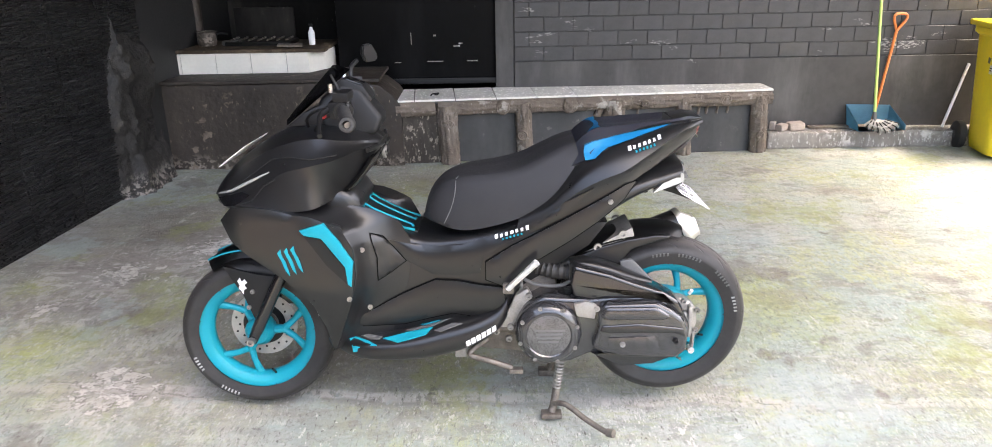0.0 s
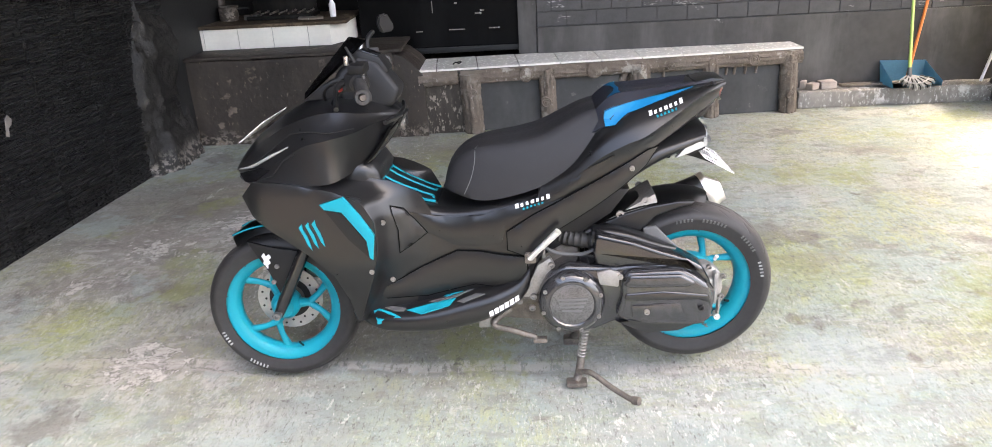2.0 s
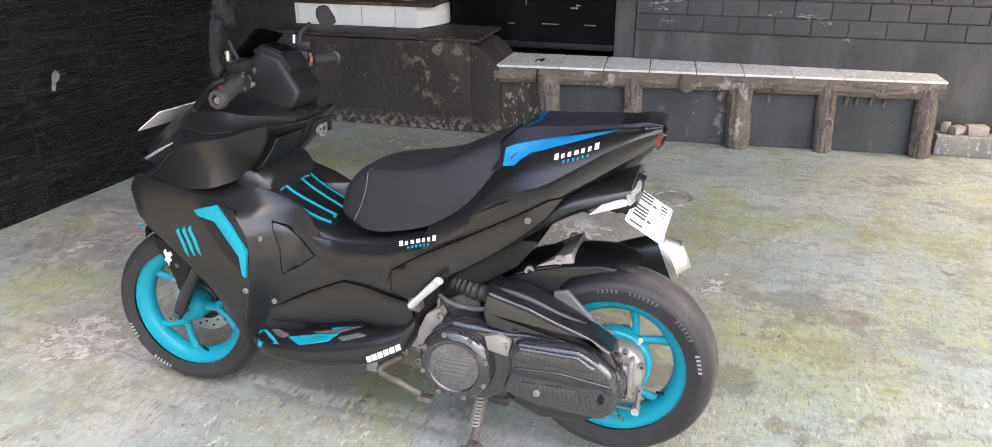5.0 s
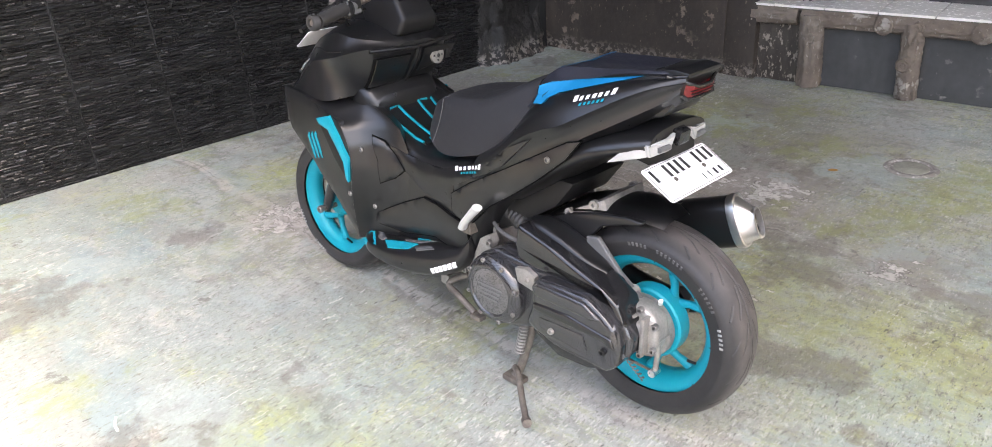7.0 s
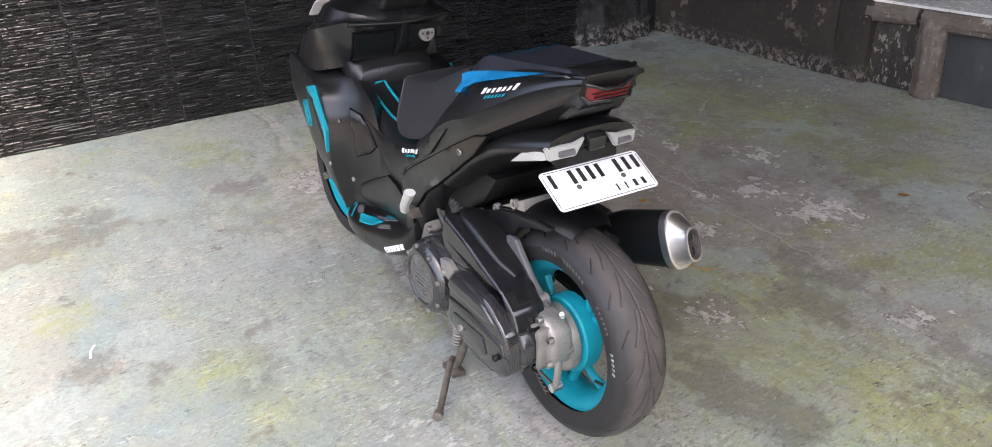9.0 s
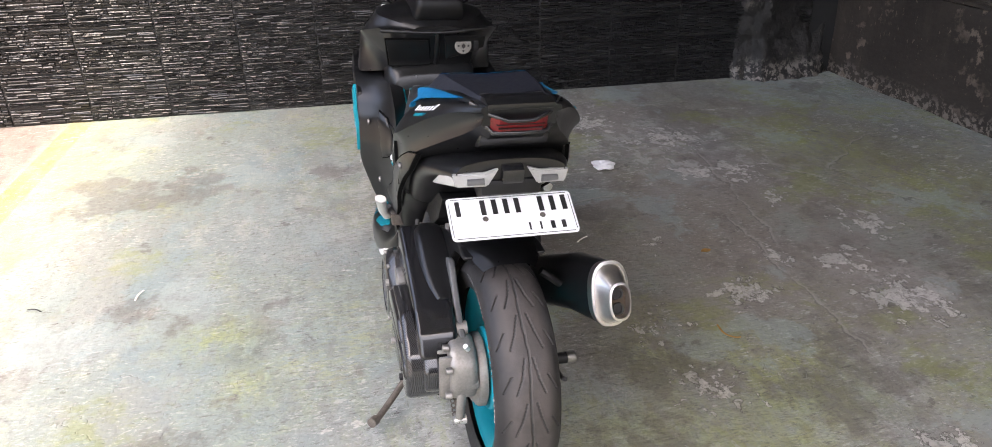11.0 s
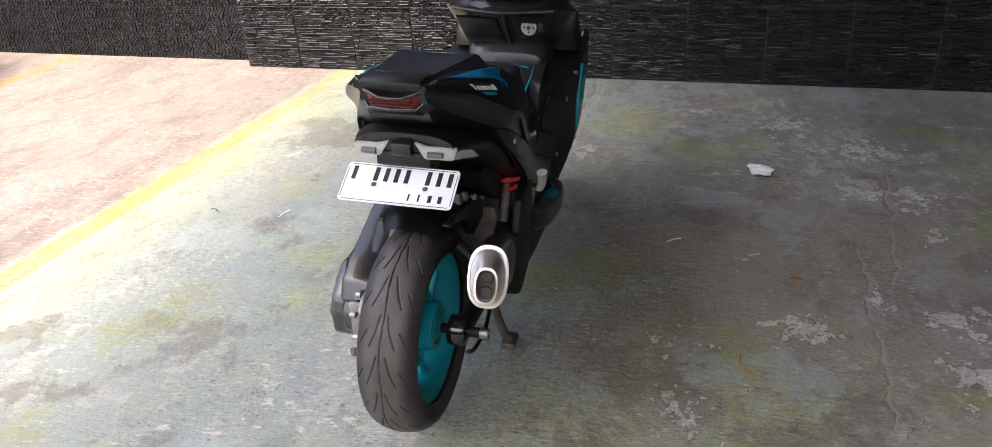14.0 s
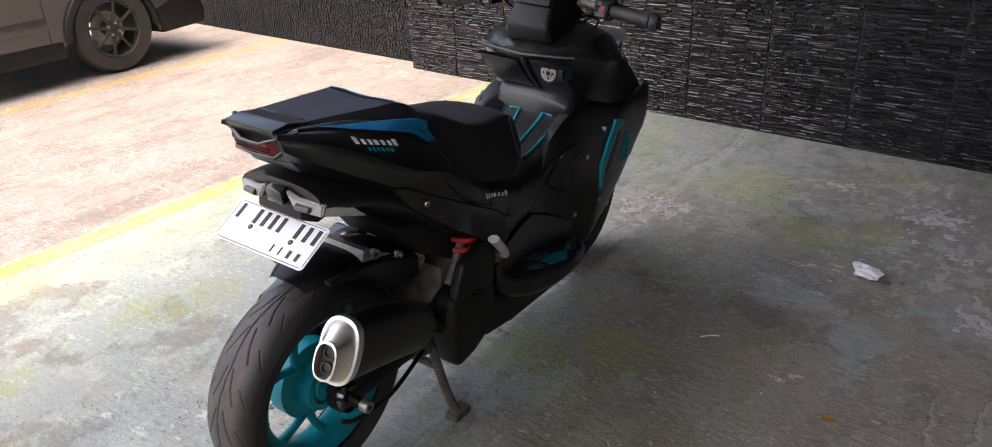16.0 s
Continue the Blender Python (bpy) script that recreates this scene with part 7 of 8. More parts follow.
part("belly_guard", prism([(0.30, 0.27), (0.40, 0.225), (0.50, 0.232), (0.575, 0.262), (0.45, 0.275)], -0.10, -0.215, 0.010), GLOSS, case)
# air box above the case, bellows hose
part("air_box", prism([(0.245, 0.566), (0.235, 0.50), (0.245, 0.462), (0.30, 0.452), (0.43, 0.452), (0.52, 0.455), (0.565, 0.40), (0.605, 0.385), (0.575, 0.445), (0.52, 0.478), (0.44, 0.505), (0.36, 0.535)], -0.110, -0.205, 0.024, segments=4), GLOSS, bike, "glossy black air box")
part("air_box_top", Loft([(0.235, 0.50, 0.53, 0.56, 0.03, 3.6, 3.6), (0.28, 0.49, 0.53, 0.568, 0.042, 3.6, 3.6), (0.36, 0.48, 0.515, 0.55, 0.042, 3.6, 3.6), (0.44, 0.46, 0.49, 0.515, 0.035, 3.6, 3.6), (0.50, 0.45, 0.47, 0.49, 0.02, 2.6, 2.6)], 4, -0.13).mesh(20), PLASTIC, bike)
hose = [(0.09, -0.075, 0.535), (0.13, -0.09, 0.525), (0.18, -0.105, 0.515), (0.245, -0.12, 0.512)]
hp = curved(hose, 10)
part("bellows_hose", tube(hp, [0.024 + (0.0045 if i % 3 == 0 else 0) for i in range(len(hp))], 14), RUBBER, bike, "ribbed black intake hose")
part("throttle_body", box(0.03, 0.10, -0.09, 0.02, 0.48, 0.57, 0.015), ALLOY, bike)
part("cable", tube(curved([(0.02, -0.10, 0.56), (0.10, -0.135, 0.49), (0.20, -0.14, 0.475), (0.26, -0.13, 0.50)]), 0.006, 8), GREY, bike)
rack = part("rack_plate", prism([(0.215, 0.530), (0.44, 0.652), (0.45, 0.618), (0.235, 0.500)], -0.085, 0.085, 0.006), ALLOY, bike, "dirty cast frame plate")
for x in (0.25, 0.33, 0.41):
    for s in (-1, 1):
        z = 0.523 + 0.545 * (x - 0.235)
        part("eyelet", lathe([(0.006, 0.006), (0.013, 0.006), (0.013, -0.006), (0.006, -0.006)], (x, s * 0.088, z + 0.012), "y", 16, closed=True), ALLOY, rack)
part("inner_body", prism([(-0.05, 0.45), (0.10, 0.56), (0.30, 0.68), (0.36, 0.68), (0.30, 0.60), (0.18, 0.52), (0.08, 0.46)], -0.11, 0.12, 0.01), DARK, bike)


# hugger over the rear wheel
def hugger():
    """A broad guard over the rear tyre, bent down at both sides."""
    bm = bmesh.new()
    top = catmull([(0.250, 0.560, 0.088), (0.30, 0.594, 0.090), (0.36, 0.618, 0.091), (0.43, 0.636, 0.091), (0.51, 0.647, 0.088), (0.57, 0.643, 0.080), (0.615, 0.630, 0.060)], 5)
    vs = []
    for x, z, w in top:
        vs.append([bm.verts.new((x - 0.012 * abs(k / 7 - 1) ** 2, w * (k / 7 - 1), z - 0.022 * abs(k / 7 - 1) ** 3)) for k in range(15)])
    for a, b in zip(vs, vs[1:]):
        for i in range(14):
            bm.faces.new((a[i], a[i + 1], b[i + 1], b[i]))
    bmesh.ops.solidify(bm, geom=list(bm.faces), thickness=0.005)
    hg = part("hugger", bm, PLASTIC, bike, "black rear wheel hugger")
    part("hugger_stay", prism([(0.400, 0.545), (0.439, 0.552), (0.512, 0.476), (0.601, 0.412), (0.606, 0.392), (0.580, 0.392), (0.47, 0.455), (0.405, 0.515)], -0.092, -0.108, 0.005, segments=3), GREY, hg, "grey metal stay")
    part("hugger_side", prism([(0.262, 0.50), (0.256, 0.555), (0.34, 0.590), (0.423, 0.613), (0.513, 0.628), (0.565, 0.626), (0.555, 0.614), (0.515, 0.606), (0.439, 0.580), (0.410, 0.545), (0.364, 0.494)], -0.072, -0.096, 0.010, segments=3), PLASTIC, hg)
    part("hugger_side", prism([(0.262, 0.50), (0.256, 0.555), (0.34, 0.590), (0.423, 0.613), (0.513, 0.628), (0.565, 0.626), (0.555, 0.614), (0.515, 0.606), (0.439, 0.580), (0.410, 0.545), (0.364, 0.494)], 0.072, 0.096, 0.010, segments=3), PLASTIC, hg)


hugger()
# gear case, drum lever and nuts on the left of the rear hub
gear = part("gear_case", lathe([(0.0, -0.098), (0.030, -0.098), (0.034, -0.090), (0.066, -0.086), (0.076, -0.080), (0.080, -0.074), (0.086, -0.072), (0.089, -0.066), (0.089, -0.052), (0.076, -0.046)], REAR, "y", 44), ALLOY, bike, "dull cast aluminium gear case")
part("gear_housing", prism([(0.535, 0.330), (0.552, 0.292), (0.600, 0.282), (0.645, 0.300), (0.655, 0.345), (0.648, 0.395), (0.610, 0.425), (0.560, 0.428), (0.532, 0.400)], -0.075, -0.140, 0.018, segments=3), ALLOY, gear)
part("gear_cap", prism([(0.552, 0.345), (0.570, 0.312), (0.612, 0.310), (0.632, 0.345), (0.618, 0.385), (0.575, 0.390)], -0.130, -0.158, 0.010, segments=3), ALLOY, gear)
for x in (0.560, 0.592, 0.624):
    part("gear_rib", box(x - 0.006, x + 0.006, -0.164, -0.10, 0.300, 0.408, 0.005), ALLOY, gear)
part("gear_boss", tube([(0.548, -0.150, 0.430), (0.548, -0.085, 0.430)], 0.018, 14), ALLOY, gear)
part("breather", tube([(0.632, -0.098, 0.428), (0.638, -0.106, 0.442)], 0.006, 10), PEG, gear)
for x, z in ((0.545, 0.338), (0.560, 0.297), (0.612, 0.292), (0.648, 0.318), (0.650, 0.388), (0.605, 0.420), (0.540, 0.405)):
    bolt("bolt", (x, -0.138, z), 0.009, 0.014, gear)
bolt("stay_nut", (0.548, -0.148, 0.430), 0.012, 0.012, gear)
part("brake_arm", tube(curved([(0.640, -0.112, 0.335), (0.646, -0.116, 0.290), (0.643, -0.118, 0.238)]), 0.011, 10, flat=0.6), ALLOY, gear)
part("arm_joint", tube([(0.641, -0.132, 0.238), (0.641, -0.102, 0.238)], 0.011, 10), CHROME, gear)
part("arm_pivot", tube([(0.640, -0.124, 0.338), (0.640, -0.075, 0.338)], 0.014, 12), ALLOY, gear)
part("return_spring", tube([(0.56 + 0.006 * math.cos(i * 1.1) + i * 0.0016, -0.12 + 0.006 * math.sin(i * 1.1), 0.24 - i * 0.0012) for i in range(34)], 0.0018, 6), DIRTY, gear)
part("brake_rod", tube([(0.30, -0.10, 0.235), (0.638, -0.118, 0.238)], 0.004, 6), DIRTY, gear)
part("brake_drum", lathe([(0.050, -0.048), (0.064, -0.048), (0.066, -0.040), (0.064, 0.02), (0.060, 0.05), (0.045, 0.05), (0.045, -0.03), (0.050, -0.04)], REAR, "y", 40, closed=True), TEAL, rear_wheel)
part("hub_flange", lathe([(0.055, -0.046), (0.095, -0.046), (0.100, -0.041), (0.100, 0.0), (0.060, 0.010)], REAR, "y", 44), TEAL, rear_wheel)

# exhaust
MUF = [Vector((0.30, 0.150, 0.405)), Vector((0.36, 0.165, 0.430)), Vector((0.52, 0.198, 0.510)), Vector((0.655, 0.214, 0.556))]
md = (MUF[3] - MUF[1]).normalized()
mb = md.cross(Vector((0, 1, 0))).normalized()
my = mb.cross(md).normalized()


def oval(c, hw, hh, n=32, shift=0.0):
    sup = lambda v: math.copysign(abs(v) ** 0.78, v)
    return [c + my * (hw * sup(math.cos(2 * math.pi * k / n))) + mb * (hh * sup(math.sin(2 * math.pi * k / n)) + shift) for k in range(n)]


bm = bmesh.new()
rings(bm, [oval(MUF[0], 0.022, 0.022), oval(MUF[1] - md * 0.02, 0.040, 0.048), oval(MUF[1], 0.046, 0.062), oval(MUF[2], 0.0465, 0.071), oval(MUF[3], 0.0455, 0.072)])
muf = part("muffler", bm, PLASTIC, bike, "black oval muffler")
bm = bmesh.new()
rings(bm, [oval(MUF[3] - md * 0.004, 0.0465, 0.0730), oval(MUF[3] + md * 0.010, 0.0480, 0.0750), oval(MUF[3] + md * 0.018, 0.0475, 0.0740), oval(MUF[3] + md * 0.019, 0.0420, 0.068), oval(MUF[3] + md * 0.016, 0.0405, 0.066), oval(MUF[3] + md * 0.052, 0.0265, 0.042, shift=-0.014), oval(MUF[3] + md * 0.060, 0.0270, 0.0425, shift=-0.014), oval(MUF[3] + md * 0.061, 0.0225, 0.037, shift=-0.014),
           oval(MUF[3] + md * 0.040, 0.0220, 0.036, shift=-0.014)])
part("end_cap", bm, STEEL, muf, "brushed steel end cap")
for s in (-1, 1):
    c = MUF[3] + md * 0.0440 - mb * 0.014 + mb * 0.017 * s
    bm = bmesh.new()
    rings(bm, [oval(c, 0.014, 0.014, 18), oval(c + md * 0.006, 0.013, 0.013, 18), oval(c + md * 0.006, 0.010, 0.010, 18), oval(c + md * 0.001, 0.010, 0.010, 18)])
    part("outlet", bm, INK, muf)
bm = bmesh.new()
rings(bm, [oval(MUF[3] + md * (0.0405 + 0.003 * i), 0.0218 - 0.0006 * i, 0.0355 - 0.0006 * i, shift=-0.014) for i in (0, 1)])
part("outlet_plate", bm, RIM, muf, "soot-brown inner plate")
part("heat_bracket", tube([MUF[2] + my * -0.05, Vector((0.52, 0.10, 0.55))], 0.010, 8), DARK, bike)
part("header_pipe", tube(curved([(0.30, 0.15, 0.405), (0.22, 0.14, 0.33), (0.10, 0.11, 0.26), (-0.05, 0.06, 0.25)]), 0.019, 12), DARK, bike)
part("swing_arm", tube(curved([(0.22, 0.12, 0.38), (0.40, 0.125, 0.335), (0.572, 0.115, 0.322)]), [0.03] * 6 + [0.024] * 7, 12), DARK, bike)
part("axle_end", tube([(0.565, 0.06, 0.322), (0.565, 0.165, 0.322)], 0.014, 12), DARK, bike)
part("axle_collar", lathe([(0.0, 0.13), (0.035, 0.13), (0.04, 0.12), (0.04, 0.085), (0.0, 0.085)], (0.565, 0, 0.322), "y", 20), GLOSS, bike)
part("brake_cable", tube(curved([(0.30, 0.13, 0.30), (0.45, 0.15, 0.27), (0.57, 0.15, 0.275), (0.62, 0.145, 0.30)]), 0.006, 8), DARK, bike)
bolt("axle_nut", (0.565, 0.165, 0.322), 0.016, -0.022, bike)
# radiator shroud low on the right, belly
part("radiator_guard", prism([(0.05, 0.27), (0.045, 0.42), (0.15, 0.47), (0.25, 0.43), (0.25, 0.31), (0.225, 0.212), (0.15, 0.225)], 0.11, 0.195, 0.03, segments=3), DARK, bike)
part("shock_guard", prism([(0.06, 0.42), (0.05, 0.53), (0.12, 0.555), (0.20, 0.53), (0.24, 0.44), (0.15, 0.40)], 0.165, 0.195, 0.010, segments=3), DARK, bike)
# rear shocks with red springs
lo, hi = Vector((0.19, 0.135, 0.45)), Vector((0.09, 0.135, 0.61))
part("shock_rod", tube([lo, hi], 0.014, 10), DIRTY, bike)
part("spring", tube([lo.lerp(hi, 0.52 + 0.42 * i / 70) + Vector((0.028 * math.cos(i * 0.27), 0.028 * math.sin(i * 0.27), 0.01 * math.cos(i * 0.27))) for i in range(71)], 0.0068, 7), RED, bike, "red coil spring")
part("exhaust_guard", prism([(-0.36, 0.235), (-0.33, 0.205), (-0.05, 0.215), (0.08, 0.235), (0.12, 0.30), (0.06, 0.36), (-0.06, 0.33), (-0.25, 0.28)], 0.10, 0.185, 0.020, segments=3), DARK, bike)
part("lower_cover", prism([(-0.02, 0.34), (-0.02, 0.56), (0.06, 0.60), (0.13, 0.50), (0.14, 0.40), (0.08, 0.32)], 0.10, 0.165, 0.015), DARK, bike)
# pillion pegs folded up
for s in (-1, 1):
    pg = part("pillion_peg", tube([(0.040, s * 0.212, 0.495), (0.060, s * 0.224, 0.520), (0.128, s * 0.236, 0.590)], [0.014, 0.013, 0.016], 10, flat=0.7), PEG, bike, "bare aluminium folding peg")
    part("peg_hinge", box(0.022, 0.058, s * 0.18 - 0.02, s * 0.18 + 0.02, 0.470, 0.505, 0.006), DIRTY, pg)

# centre stand on the floor and folded side stand
stand = part("centre_stand", tube([(0.21, -0.105, 0.18), (0.21, 0.105, 0.18)], 0.012, 10), DIRTY, bike, "dirty steel centre stand")
for s in (-1, 1):
    z0 = 0.012 if s < 0 else 0.020
    part("stand_leg", tube(curved([(0.215, s * 0.09, 0.25), (0.205, s * 0.11, 0.15), (0.19, s * 0.135, 0.05), (0.178, s * 0.15, z0 + 0.008)]), 0.0135, 10), DIRTY, stand)
    part("stand_foot", box(0.145, 0.215, s * 0.15 - 0.022, s * 0.15 + 0.022, z0 - 0.012 - 0.004 * s, z0 + 0.010, 0.006), DIRTY, stand)
part("stand_lever", tube(curved([(0.185, -0.155, 0.055), (0.225, -0.185, 0.07), (0.29, -0.24, 0.045), (0.345, -0.285, 0.030), (0.362, -0.300, 0.034)]), 0.0095, 10), DIRTY, stand)
part("lever_tip", tube([(0.352, -0.292, 0.030), (0.370, -0.306, 0.034)], 0.014, 10), DIRTY, stand)
part("stand_spring", tube([(0.214 - 0.018 * i / 130 + 0.013 * math.cos(i * 0.55), -0.135 - 0.012 * i / 130 + 0.013 * math.sin(i * 0.55), 0.235 - 0.125 * i / 130) for i in range(131)], 0.0032, 6), ALLOY, stand)
side_stand = part("side_stand", tube(curved([(-0.03, -0.13, 0.285), (-0.09, -0.16, 0.245), (-0.02, -0.175, 0.225), (0.05, -0.185, 0.205)]), 0.010, 10), DIRTY, bike, "folded dirty steel side stand")
part("stand_pad", box(0.04, 0.085, -0.20, -0.172, 0.190, 0.205, 0.004), DIRTY, side_stand)
part("stand_bracket", box(-0.14, -0.10, -0.15, -0.10, 0.225, 0.26, 0.006), ALLOY, side_stand)
part("belly_pan", prism([(-0.10, 0.27), (-0.06, 0.23), (0.10, 0.215), (0.26, 0.235), (0.25, 0.30), (0.0, 0.33)], -0.09, 0.10, 0.015), DIRTY, bike)


# ---- the parked car in the yard ----
def car():
    th = empty("car", pose(-2.67, -2.12, 0, 0, 0, 0), "dark grey parked car with black alloy wheels", "car")
    L, W = 4.35, 1.72
    # side outline with wheel arches, x back from the nose
    def arch(cx, r, n=12):
        return [(cx - r * math.cos(math.pi * i / n), 0.30 + r * math.sin(math.pi * i / n)) for i in range(n + 1)]
    low = [(0.02, 0.34), (0.10, 0.24), (0.42, 0.24)] + [p for p in arch(0.80, 0.37) if p[1] > 0.25] + [(1.25, 0.22), (2.95, 0.22)] + [p for p in arch(3.42, 0.37) if p[1] > 0.25] + [(3.9, 0.26), (4.3, 0.32)]
    up = [(4.35, 0.60), (4.33, 0.95), (4.2, 1.05), (3.0, 1.06), (1.5, 1.02), (0.95, 0.98), (0.3, 0.86), (0.05, 0.72), (0.0, 0.5)]
    bm = prism(low + up, 0.0, -W, 0.03)
    body = part("body", bm, CAR_PAINT, th, angle=30)
    cab = [(1.0, 1.0), (1.75, 1.52), (2.2, 1.62), (3.4, 1.62), (4.0, 1.50), (4.25, 1.04)]
    part("cabin", prism(cab, -0.10, -W + 0.10, 0.05), CAR_PAINT, th, angle=30)
    for pts in ([(1.32, 1.08), (1.85, 1.47), (2.35, 1.54), (2.4, 1.09)], [(2.48, 1.09), (2.44, 1.54), (3.3, 1.54), (3.45, 1.10)], [(3.52, 1.10), (3.4, 1.53), (3.75, 1.48), (4.05, 1.12)]):
        part("side_window", prism(pts, -0.094, -0.102, 0.002), GLASS_DARK, th)
    part("windscreen", prism([(1.03, 1.04), (1.70, 1.515), (1.72, 1.50), (1.06, 1.03)], -0.18, -W + 0.18, 0.002), GLASS_DARK, th)
    for x in (1.30, 2.42, 3.48):
        part("door_gap", box(x, x + 0.006, -0.003, 0.0015, 0.32, 1.0), DARK, th, smooth=False)
    part("sill_trim", box(1.22, 2.98, -0.05, 0.02, 0.20, 0.32, 0.02), DARK, th)
    part("door_moulding", box(1.30, 3.0, -0.01, 0.012, 0.42, 0.50, 0.006), CAR_PAINT, th)
    part("bumper", prism([(-0.04, 0.34), (-0.02, 0.24), (0.40, 0.22), (0.42, 0.42), (0.02, 0.56)], 0.012, -W - 0.012, 0.025), DARK, th)
    part("headlamp", prism([(0.02, 0.72), (0.30, 0.83), (0.55, 0.82), (0.25, 0.70)], 0.006, -0.3, 0.01), CLEAR_LENS, th)
    for x in (0.80, 3.42):
        part("arch_trim", tube([(x - 0.37 * math.cos(math.pi * i / 16), 0.0, 0.30 + 0.37 * math.sin(math.pi * i / 16)) for i in range(17)], 0.03, 8), DARK, th)
        for y, s in ((-0.10, 1), (-W + 0.10, -1)):
            c = (x, y, 0.332)
            tyre = part("wheel", lathe([(0.20, 0.09), (0.31, 0.105), (0.328, 0.08), (0.332, 0.0), (0.328, -0.08), (0.31, -0.105), (0.20, -0.09)], c, "y", 48, closed=True), RUBBER, th)
            part("rim", lathe([(0.215, s * 0.10), (0.205, s * 0.085), (0.195, s * 0.03), (0.19, -s * 0.08), (0.205, -s * 0.09), (0.217, -s * 0.08), (0.222, s * 0.09)], c, "y", 40, closed=True), BRONZE, tyre)
            part("brake_disc", lathe([(0.0, s * 0.0), (0.13, s * 0.0), (0.13, -s * 0.012), (0.0, -s * 0.012)], c, "y", 30), ALLOY, tyre)
            for k in range(8):
                a = 2 * math.pi * k / 8 + 0.2
                ca, sa = math.cos(a), math.sin(a)
                part("spoke", tube([(x + 0.045 * ca, y + s * 0.075, 0.332 + 0.045 * sa), (x + 0.12 * ca, y + s * 0.088, 0.332 + 0.12 * sa), (x + 0.202 * ca, y + s * 0.09, 0.332 + 0.202 * sa)], [0.017, 0.010, 0.013], 8), BRONZE, tyre)
            part("hub", lathe([(0.0, s * 0.085), (0.03, s * 0.085), (0.060, s * 0.07), (0.060, s * 0.0)], c, "y", 20), BRONZE, tyre)
            for k in range(4):
                a = 2 * math.pi * (k + 0.3) / 4
                bolt("wheel_nut", (x + 0.047 * math.cos(a), y + s * 0.078, 0.332 + 0.047 * math.sin(a)), 0.011, -0.020 * s, tyre, CHROME)
    for s in (0, 1):
        part("mirror", box(1.30, 1.42, 0.03 if not s else -W - 0.15, 0.15 if not s else -W - 0.03, 1.0, 1.13, 0.03), CAR_PAINT, th)
    return th


car()


# ---- litter on the floor ----
def litter(name, label, m, pts, w, mat, category):
    ob = part(name, tube(pts, w, 8, flat=0.5), mat)
    ob.matrix_world = m
    return tagged(ob, label, category, group="floor litter")


def leaf(m, size, mat, label, curl=0.3):
    bm = bmesh.new()
    rows = []
    for i in range(7):
        u = i / 6
        w = size * 0.32 * math.sin(math.pi * (0.08 + 0.9 * u))
        z = 0.004 + curl * size * (u - 0.5) ** 2
        rows.append([bm.verts.new((size * (u - 0.5), s * w, z + abs(s) * w * 0.35)) for s in (-1, 0, 1)])
    for a, b in zip(rows, rows[1:]):
        for i in range(2):
            bm.faces.new((a[i], a[i + 1], b[i + 1], b[i]))
    bmesh.ops.solidify(bm, geom=list(bm.faces), thickness=0.0015)
    ob = part("leaf", bm, mat)
    ob.matrix_world = m
    return tagged(ob, label, "leaf", group="floor litter")


leaf(pose(0.315, 4.33, 0.003, 0, 0, 40), 0.05, LEAF, "small orange dry leaf on the floor")
leaf(pose(-0.31, 3.47, 0.003, 0, 0, 100), 0.045, LEAF, "small orange dry leaf on the floor")
litter("twig", "thin curled orange-brown twig on the floor", pose(0.20, 3.27, 0.004, 0, 0, 10), curved([(-0.05, 0.0, 0.0), (0.0, -0.014, 0.003), (0.035, -0.004, 0.006), (0.05, 0.012, 0.010)]), 0.0035, LEAF, "twig")
litter("straw", "thin pale dry straw on the floor", pose(-0.62, 1.37, 0.004, 0, 0, 160), curved([(-0.035, 0.0, 0.0), (0.0, 0.006, 0.002), (0.03, 0.0, 0.004)]), 0.004, TILE, "straw")
litter("twig", "short dark dry twig on the floor", pose(-0.62, 1.02, 0.004, 0, 0, 60), curved([(-0.03, 0.0, 0.0), (0.0, 0.006, 0.003), (0.03, 0.0, 0.002)]), 0.003, DARK, "twig")
def crumpled(a, b, h):
    """A creased ball of thin paper pressed flat."""
    bm = bmesh.new()
    bmesh.ops.create_icosphere(bm, subdivisions=3, radius=1.0)
    for v in bm.verts:
        k = 1 + 0.55 * noise.noise(v.co * 1.7 + Vector((3, 1, 0))) + 0.25 * noise.noise(v.co * 4.5)
        v.co = Vector((v.co.x * a * k, v.co.y * b * k, max((v.co.z * k + 0.6) * h * 0.62, 0.0)))
    return bm


scrap = part("paper_scrap", crumpled(0.055, 0.034, 0.036), WHITE, smooth=False)
scrap.matrix_world = pose(-1.215, 3.41, 0.006, 0, 0, 70)
tagged(scrap, "crumpled white paper scrap on the floor", "paper", group="floor litter")


DULL_LID = material("dull_lid", (0.22, 0.22, 0.18), 0.7, vary=0.4, scale=9, bump=0.002, bump_scale=60)


def drain_cap():
    th = empty("drain_cover", pose(0.58, 4.57, 0.0), "round worn drain cover with a rusty broken rim in the floor", "drain")
    part("rim", noisy(lathe([(0.085, 0.001), (0.09, 0.006), (0.105, 0.008), (0.118, 0.001)], (0, 0, 0), "z", 40), 0.003, 25, 3.0), KERB, th)
    part("lid", lathe([(0.0, 0.005), (0.07, 0.005), (0.076, 0.003), (0.076, 0.001)], (0, 0, 0), "z", 36), DULL_LID, th, "dull grey-green lid")
    return th


drain_cap()
litter("straw", "thin pale dry straw on the floor", pose(-0.55, 3.05, 0.004, 0, 0, 120), curved([(-0.03, 0.0, 0.0), (0.0, 0.004, 0.002), (0.03, 0.0, 0.003)]), 0.0035, TILE, "straw")


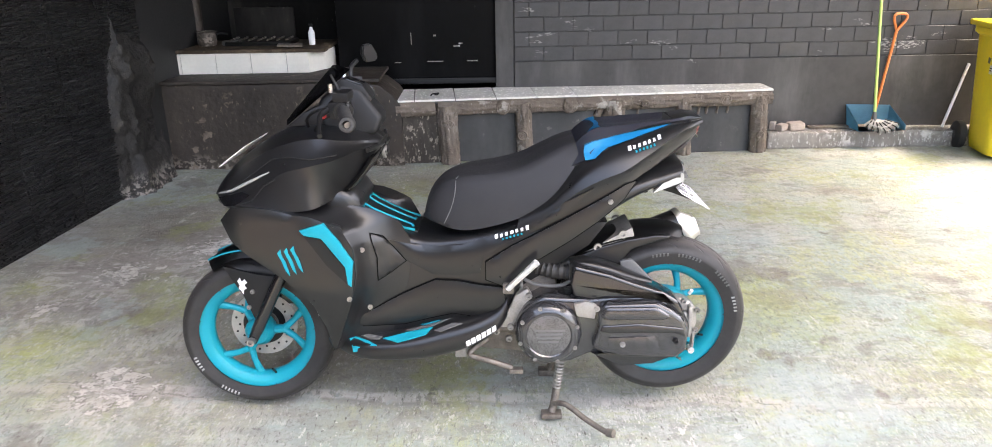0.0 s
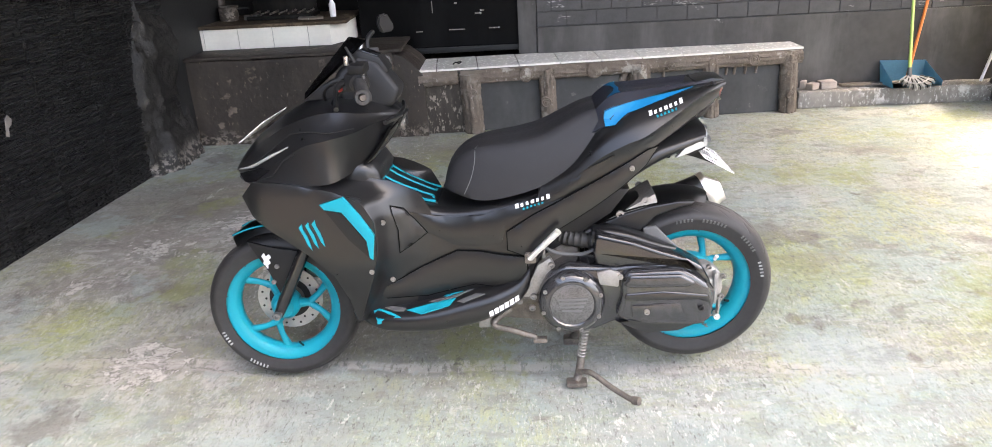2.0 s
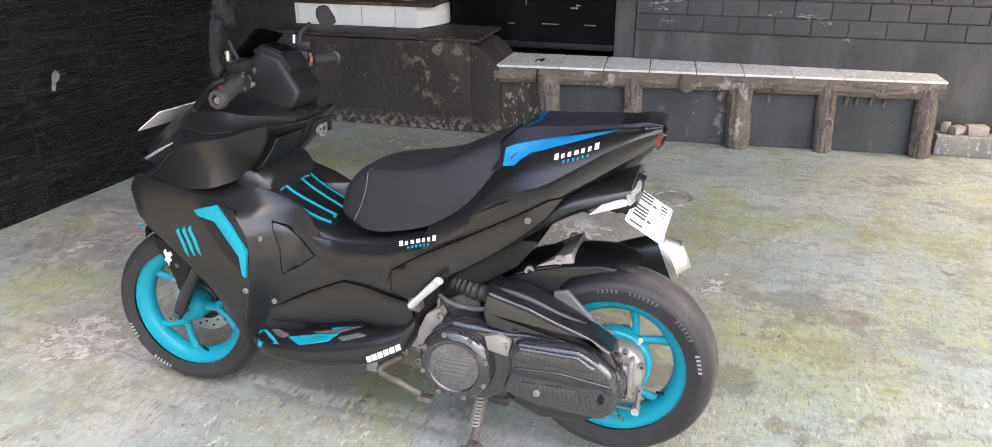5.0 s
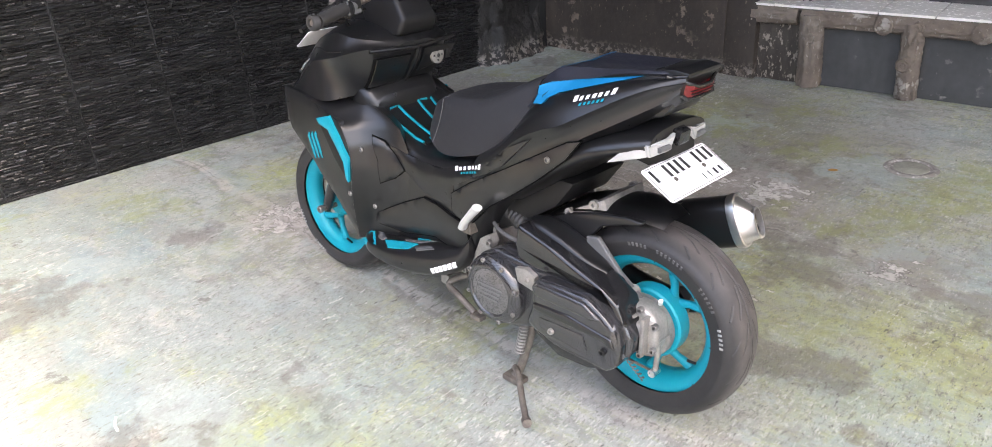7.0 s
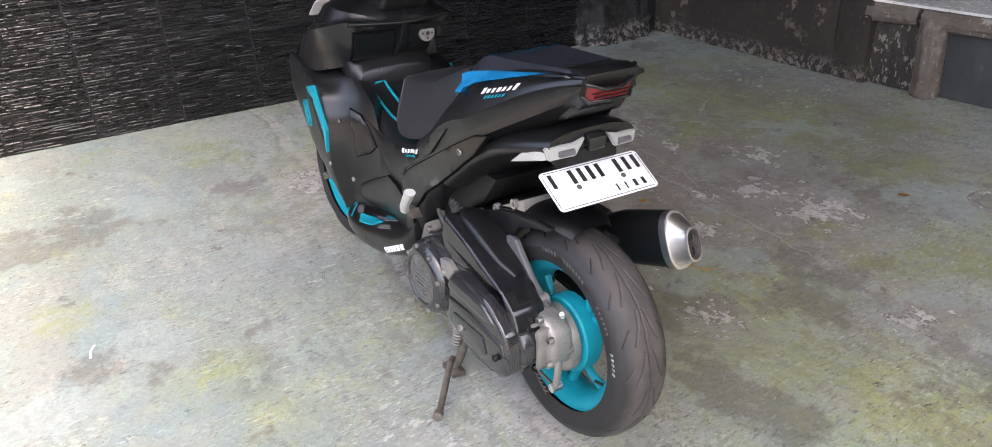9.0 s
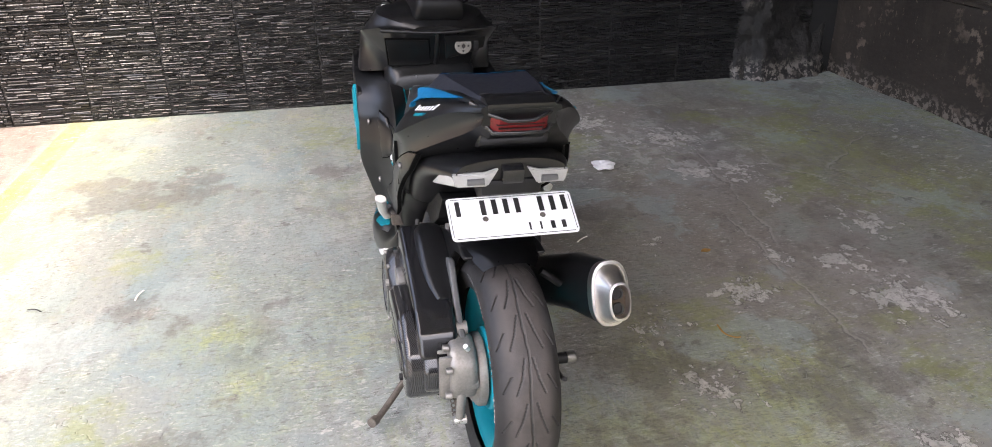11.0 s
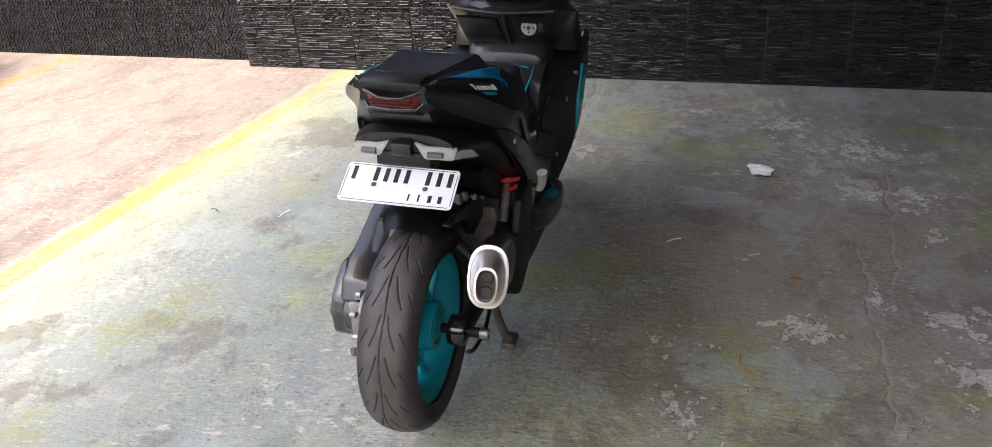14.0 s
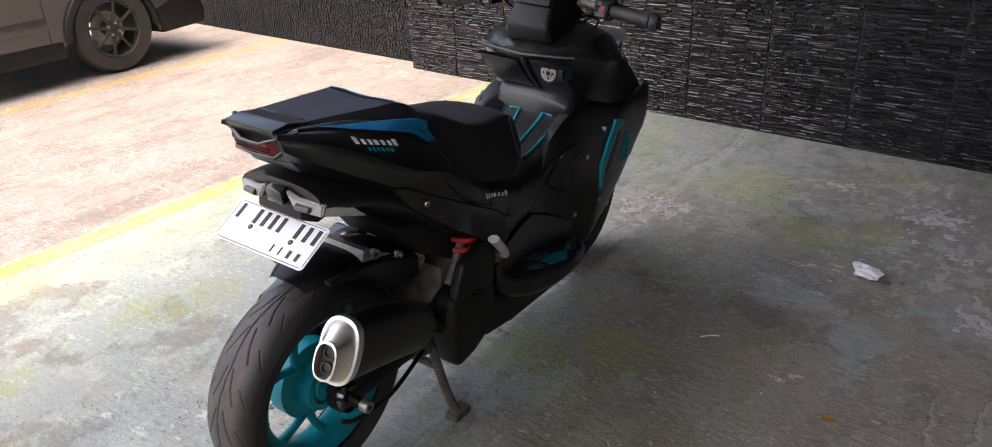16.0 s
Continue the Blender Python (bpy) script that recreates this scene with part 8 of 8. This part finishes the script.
# ---- wall pieces ----
def split_stone(w, h, rows, seed, depth=0.016, small=False):
    """One ribbed cladding panel: rows of ledges of uneven length and depth under a plain lip; local x along, y out, z up."""
    rnd = random.Random(seed)
    bm = bmesh.new()
    lip = 0.0 if small else 0.006
    cuts = [rnd.uniform(0.7, 1.3) for _ in range(rows)]
    unit = (h - 0.006 - lip) / sum(cuts)

    def ledge(x, x1, za, zc, d0, d1, low, chamfer, slope, shine):
        zb, ze = zc - chamfer * rnd.uniform(0.7, 1.3), zc - chamfer * rnd.uniform(0.7, 1.3)
        p = [(x, 0, za), (x1, 0, za), (x1, 0, zc), (x, 0, zc), (x + 0.001, d0 * low, za + 0.001), (x1 - 0.001, d1 * low, za + 0.001), (x1 - 0.001, d1, zb), (x + 0.001, d0, ze), (x1 - 0.002, d1 - slope, zc), (x + 0.002, d0 - slope * rnd.uniform(0.6, 1.4), zc)]
        v = [bm.verts.new(q) for q in p]
        for f in ((4, 5, 6, 7), (7, 6, 8, 9), (0, 1, 5, 4), (2, 3, 9, 8), (1, 2, 8, 6, 5), (3, 0, 4, 7, 9)):
            bm.faces.new([v[i] for i in f]).material_index = 1 if shine and f == (7, 6, 8, 9) else 0

    ragged = rnd.random() < 0.8
    for r in range(rows):
        z0 = 0.004 + unit * sum(cuts[:r])
        z1 = z0 + unit * cuts[r] - 0.0014
        x = 0.002 + rnd.uniform(0, 0.004)
        end = w - 0.002 - rnd.uniform(0, 0.004)
        if small and r % 2:
            x += 0.016
        while x < end - 0.006:
            if small:
                ln = rnd.uniform(0.024, 0.036)
            elif ragged and rnd.random() < 0.8:
                ln = rnd.uniform(0.012, 0.042)
            else:
                ln = rnd.uniform(0.04, 0.12)
            x1 = min(x + ln, end)
            d0 = rnd.uniform(0.35, 1) * depth
            d1 = d0 * (rnd.uniform(0.3, 0.5) if small else rnd.uniform(0.75, 1.25))
            ledge(x, x1, z0 + rnd.uniform(-0.002, 0.002), z1 + rnd.uniform(-0.004, 0.0015), d0, d1, rnd.uniform(0.4, 0.9), rnd.uniform(0.002, 0.0055), rnd.uniform(0.002, 0.0065), rnd.random() < 0.6)
            x = x1 + rnd.uniform(0.0008, 0.003)
    if lip:
        x = 0.003
        while x < w - 0.004:
            x1 = min(x + rnd.uniform(0.08, 0.2), w - 0.003)
            ledge(x, x1, h - 0.002 - lip, h - 0.002 + rnd.uniform(-0.0006, 0.0006), depth * 1.05, depth * 1.05, 0.9, 0.003, 0.004, True)
            x = x1 + 0.0005
    me = bpy.data.meshes.new("stone_panel")
    bmesh.ops.recalc_face_normals(bm, faces=bm.faces)
    bm.to_mesh(me)
    bm.free()
    me.materials.append(WALL_BLACK)
    me.materials.append(WALL_EDGE)
    return me


def lay(name, me, m, parent):
    ob = new(name, me)
    ob.parent = parent
    ob.matrix_basis = parent.matrix_world.inverted() @ m
    return ob


PW, PH = 0.445, 0.1465
variants = [split_stone(PW, PH, 9, 100 + i) for i in range(10)]
rnd = random.Random(5)
count = 0
for r in range(14):
    for c in range(12):
        y = 0.0 + PW * c - 0.055
        if y > 4.9:
            continue
        lay("stone_panel", rnd.choice(variants), wall_pose(y + PW, PH * r + 0.0, 0.0) @ pose(0, -0.022, 0), wall_west)
small = [split_stone(0.40, 0.20, 12, 300 + i, 0.015, True) for i in range(5)]
for r in range(10):
    for c in range(20):
        y = -0.07 - 0.40 * (c + 1)
        lay("stone_panel", rnd.choice(small), wall_pose(y + 0.40, 0.20 * r, 0.0) @ pose(0, -0.165, 0), wall_yard)

# bricks of the back wall
BW, BH = 0.222, 0.108


def brick_mesh(w, seed):
    bm = box(0.0025, w - 0.0025, -0.007, 0.0, 0.0025, BH - 0.0025, 0.002, segments=1)
    me = bpy.data.meshes.new("brick")
    bmesh.ops.recalc_face_normals(bm, faces=bm.faces)
    bm.to_mesh(me)
    bm.free()
    me.materials.append(BRICK)
    return me


wall_north = bpy.data.objects["wall_north"]
full, half_brick = brick_mesh(BW, 1), brick_mesh(BW / 2, 2)
for r in range(11):
    z = 0.668 + BH * r
    x = 0.16
    k = 0
    while x < 5.3:
        if k == 0 and r % 2:
            lay("brick", half_brick, pose(x, BACK + 0.0185 + rnd.uniform(-0.001, 0.001), z), wall_north)
            x += BW / 2
        else:
            lay("brick", full, pose(x, BACK + 0.0185 + rnd.uniform(-0.0015, 0.0015), z), wall_north)
            x += BW
        k += 1
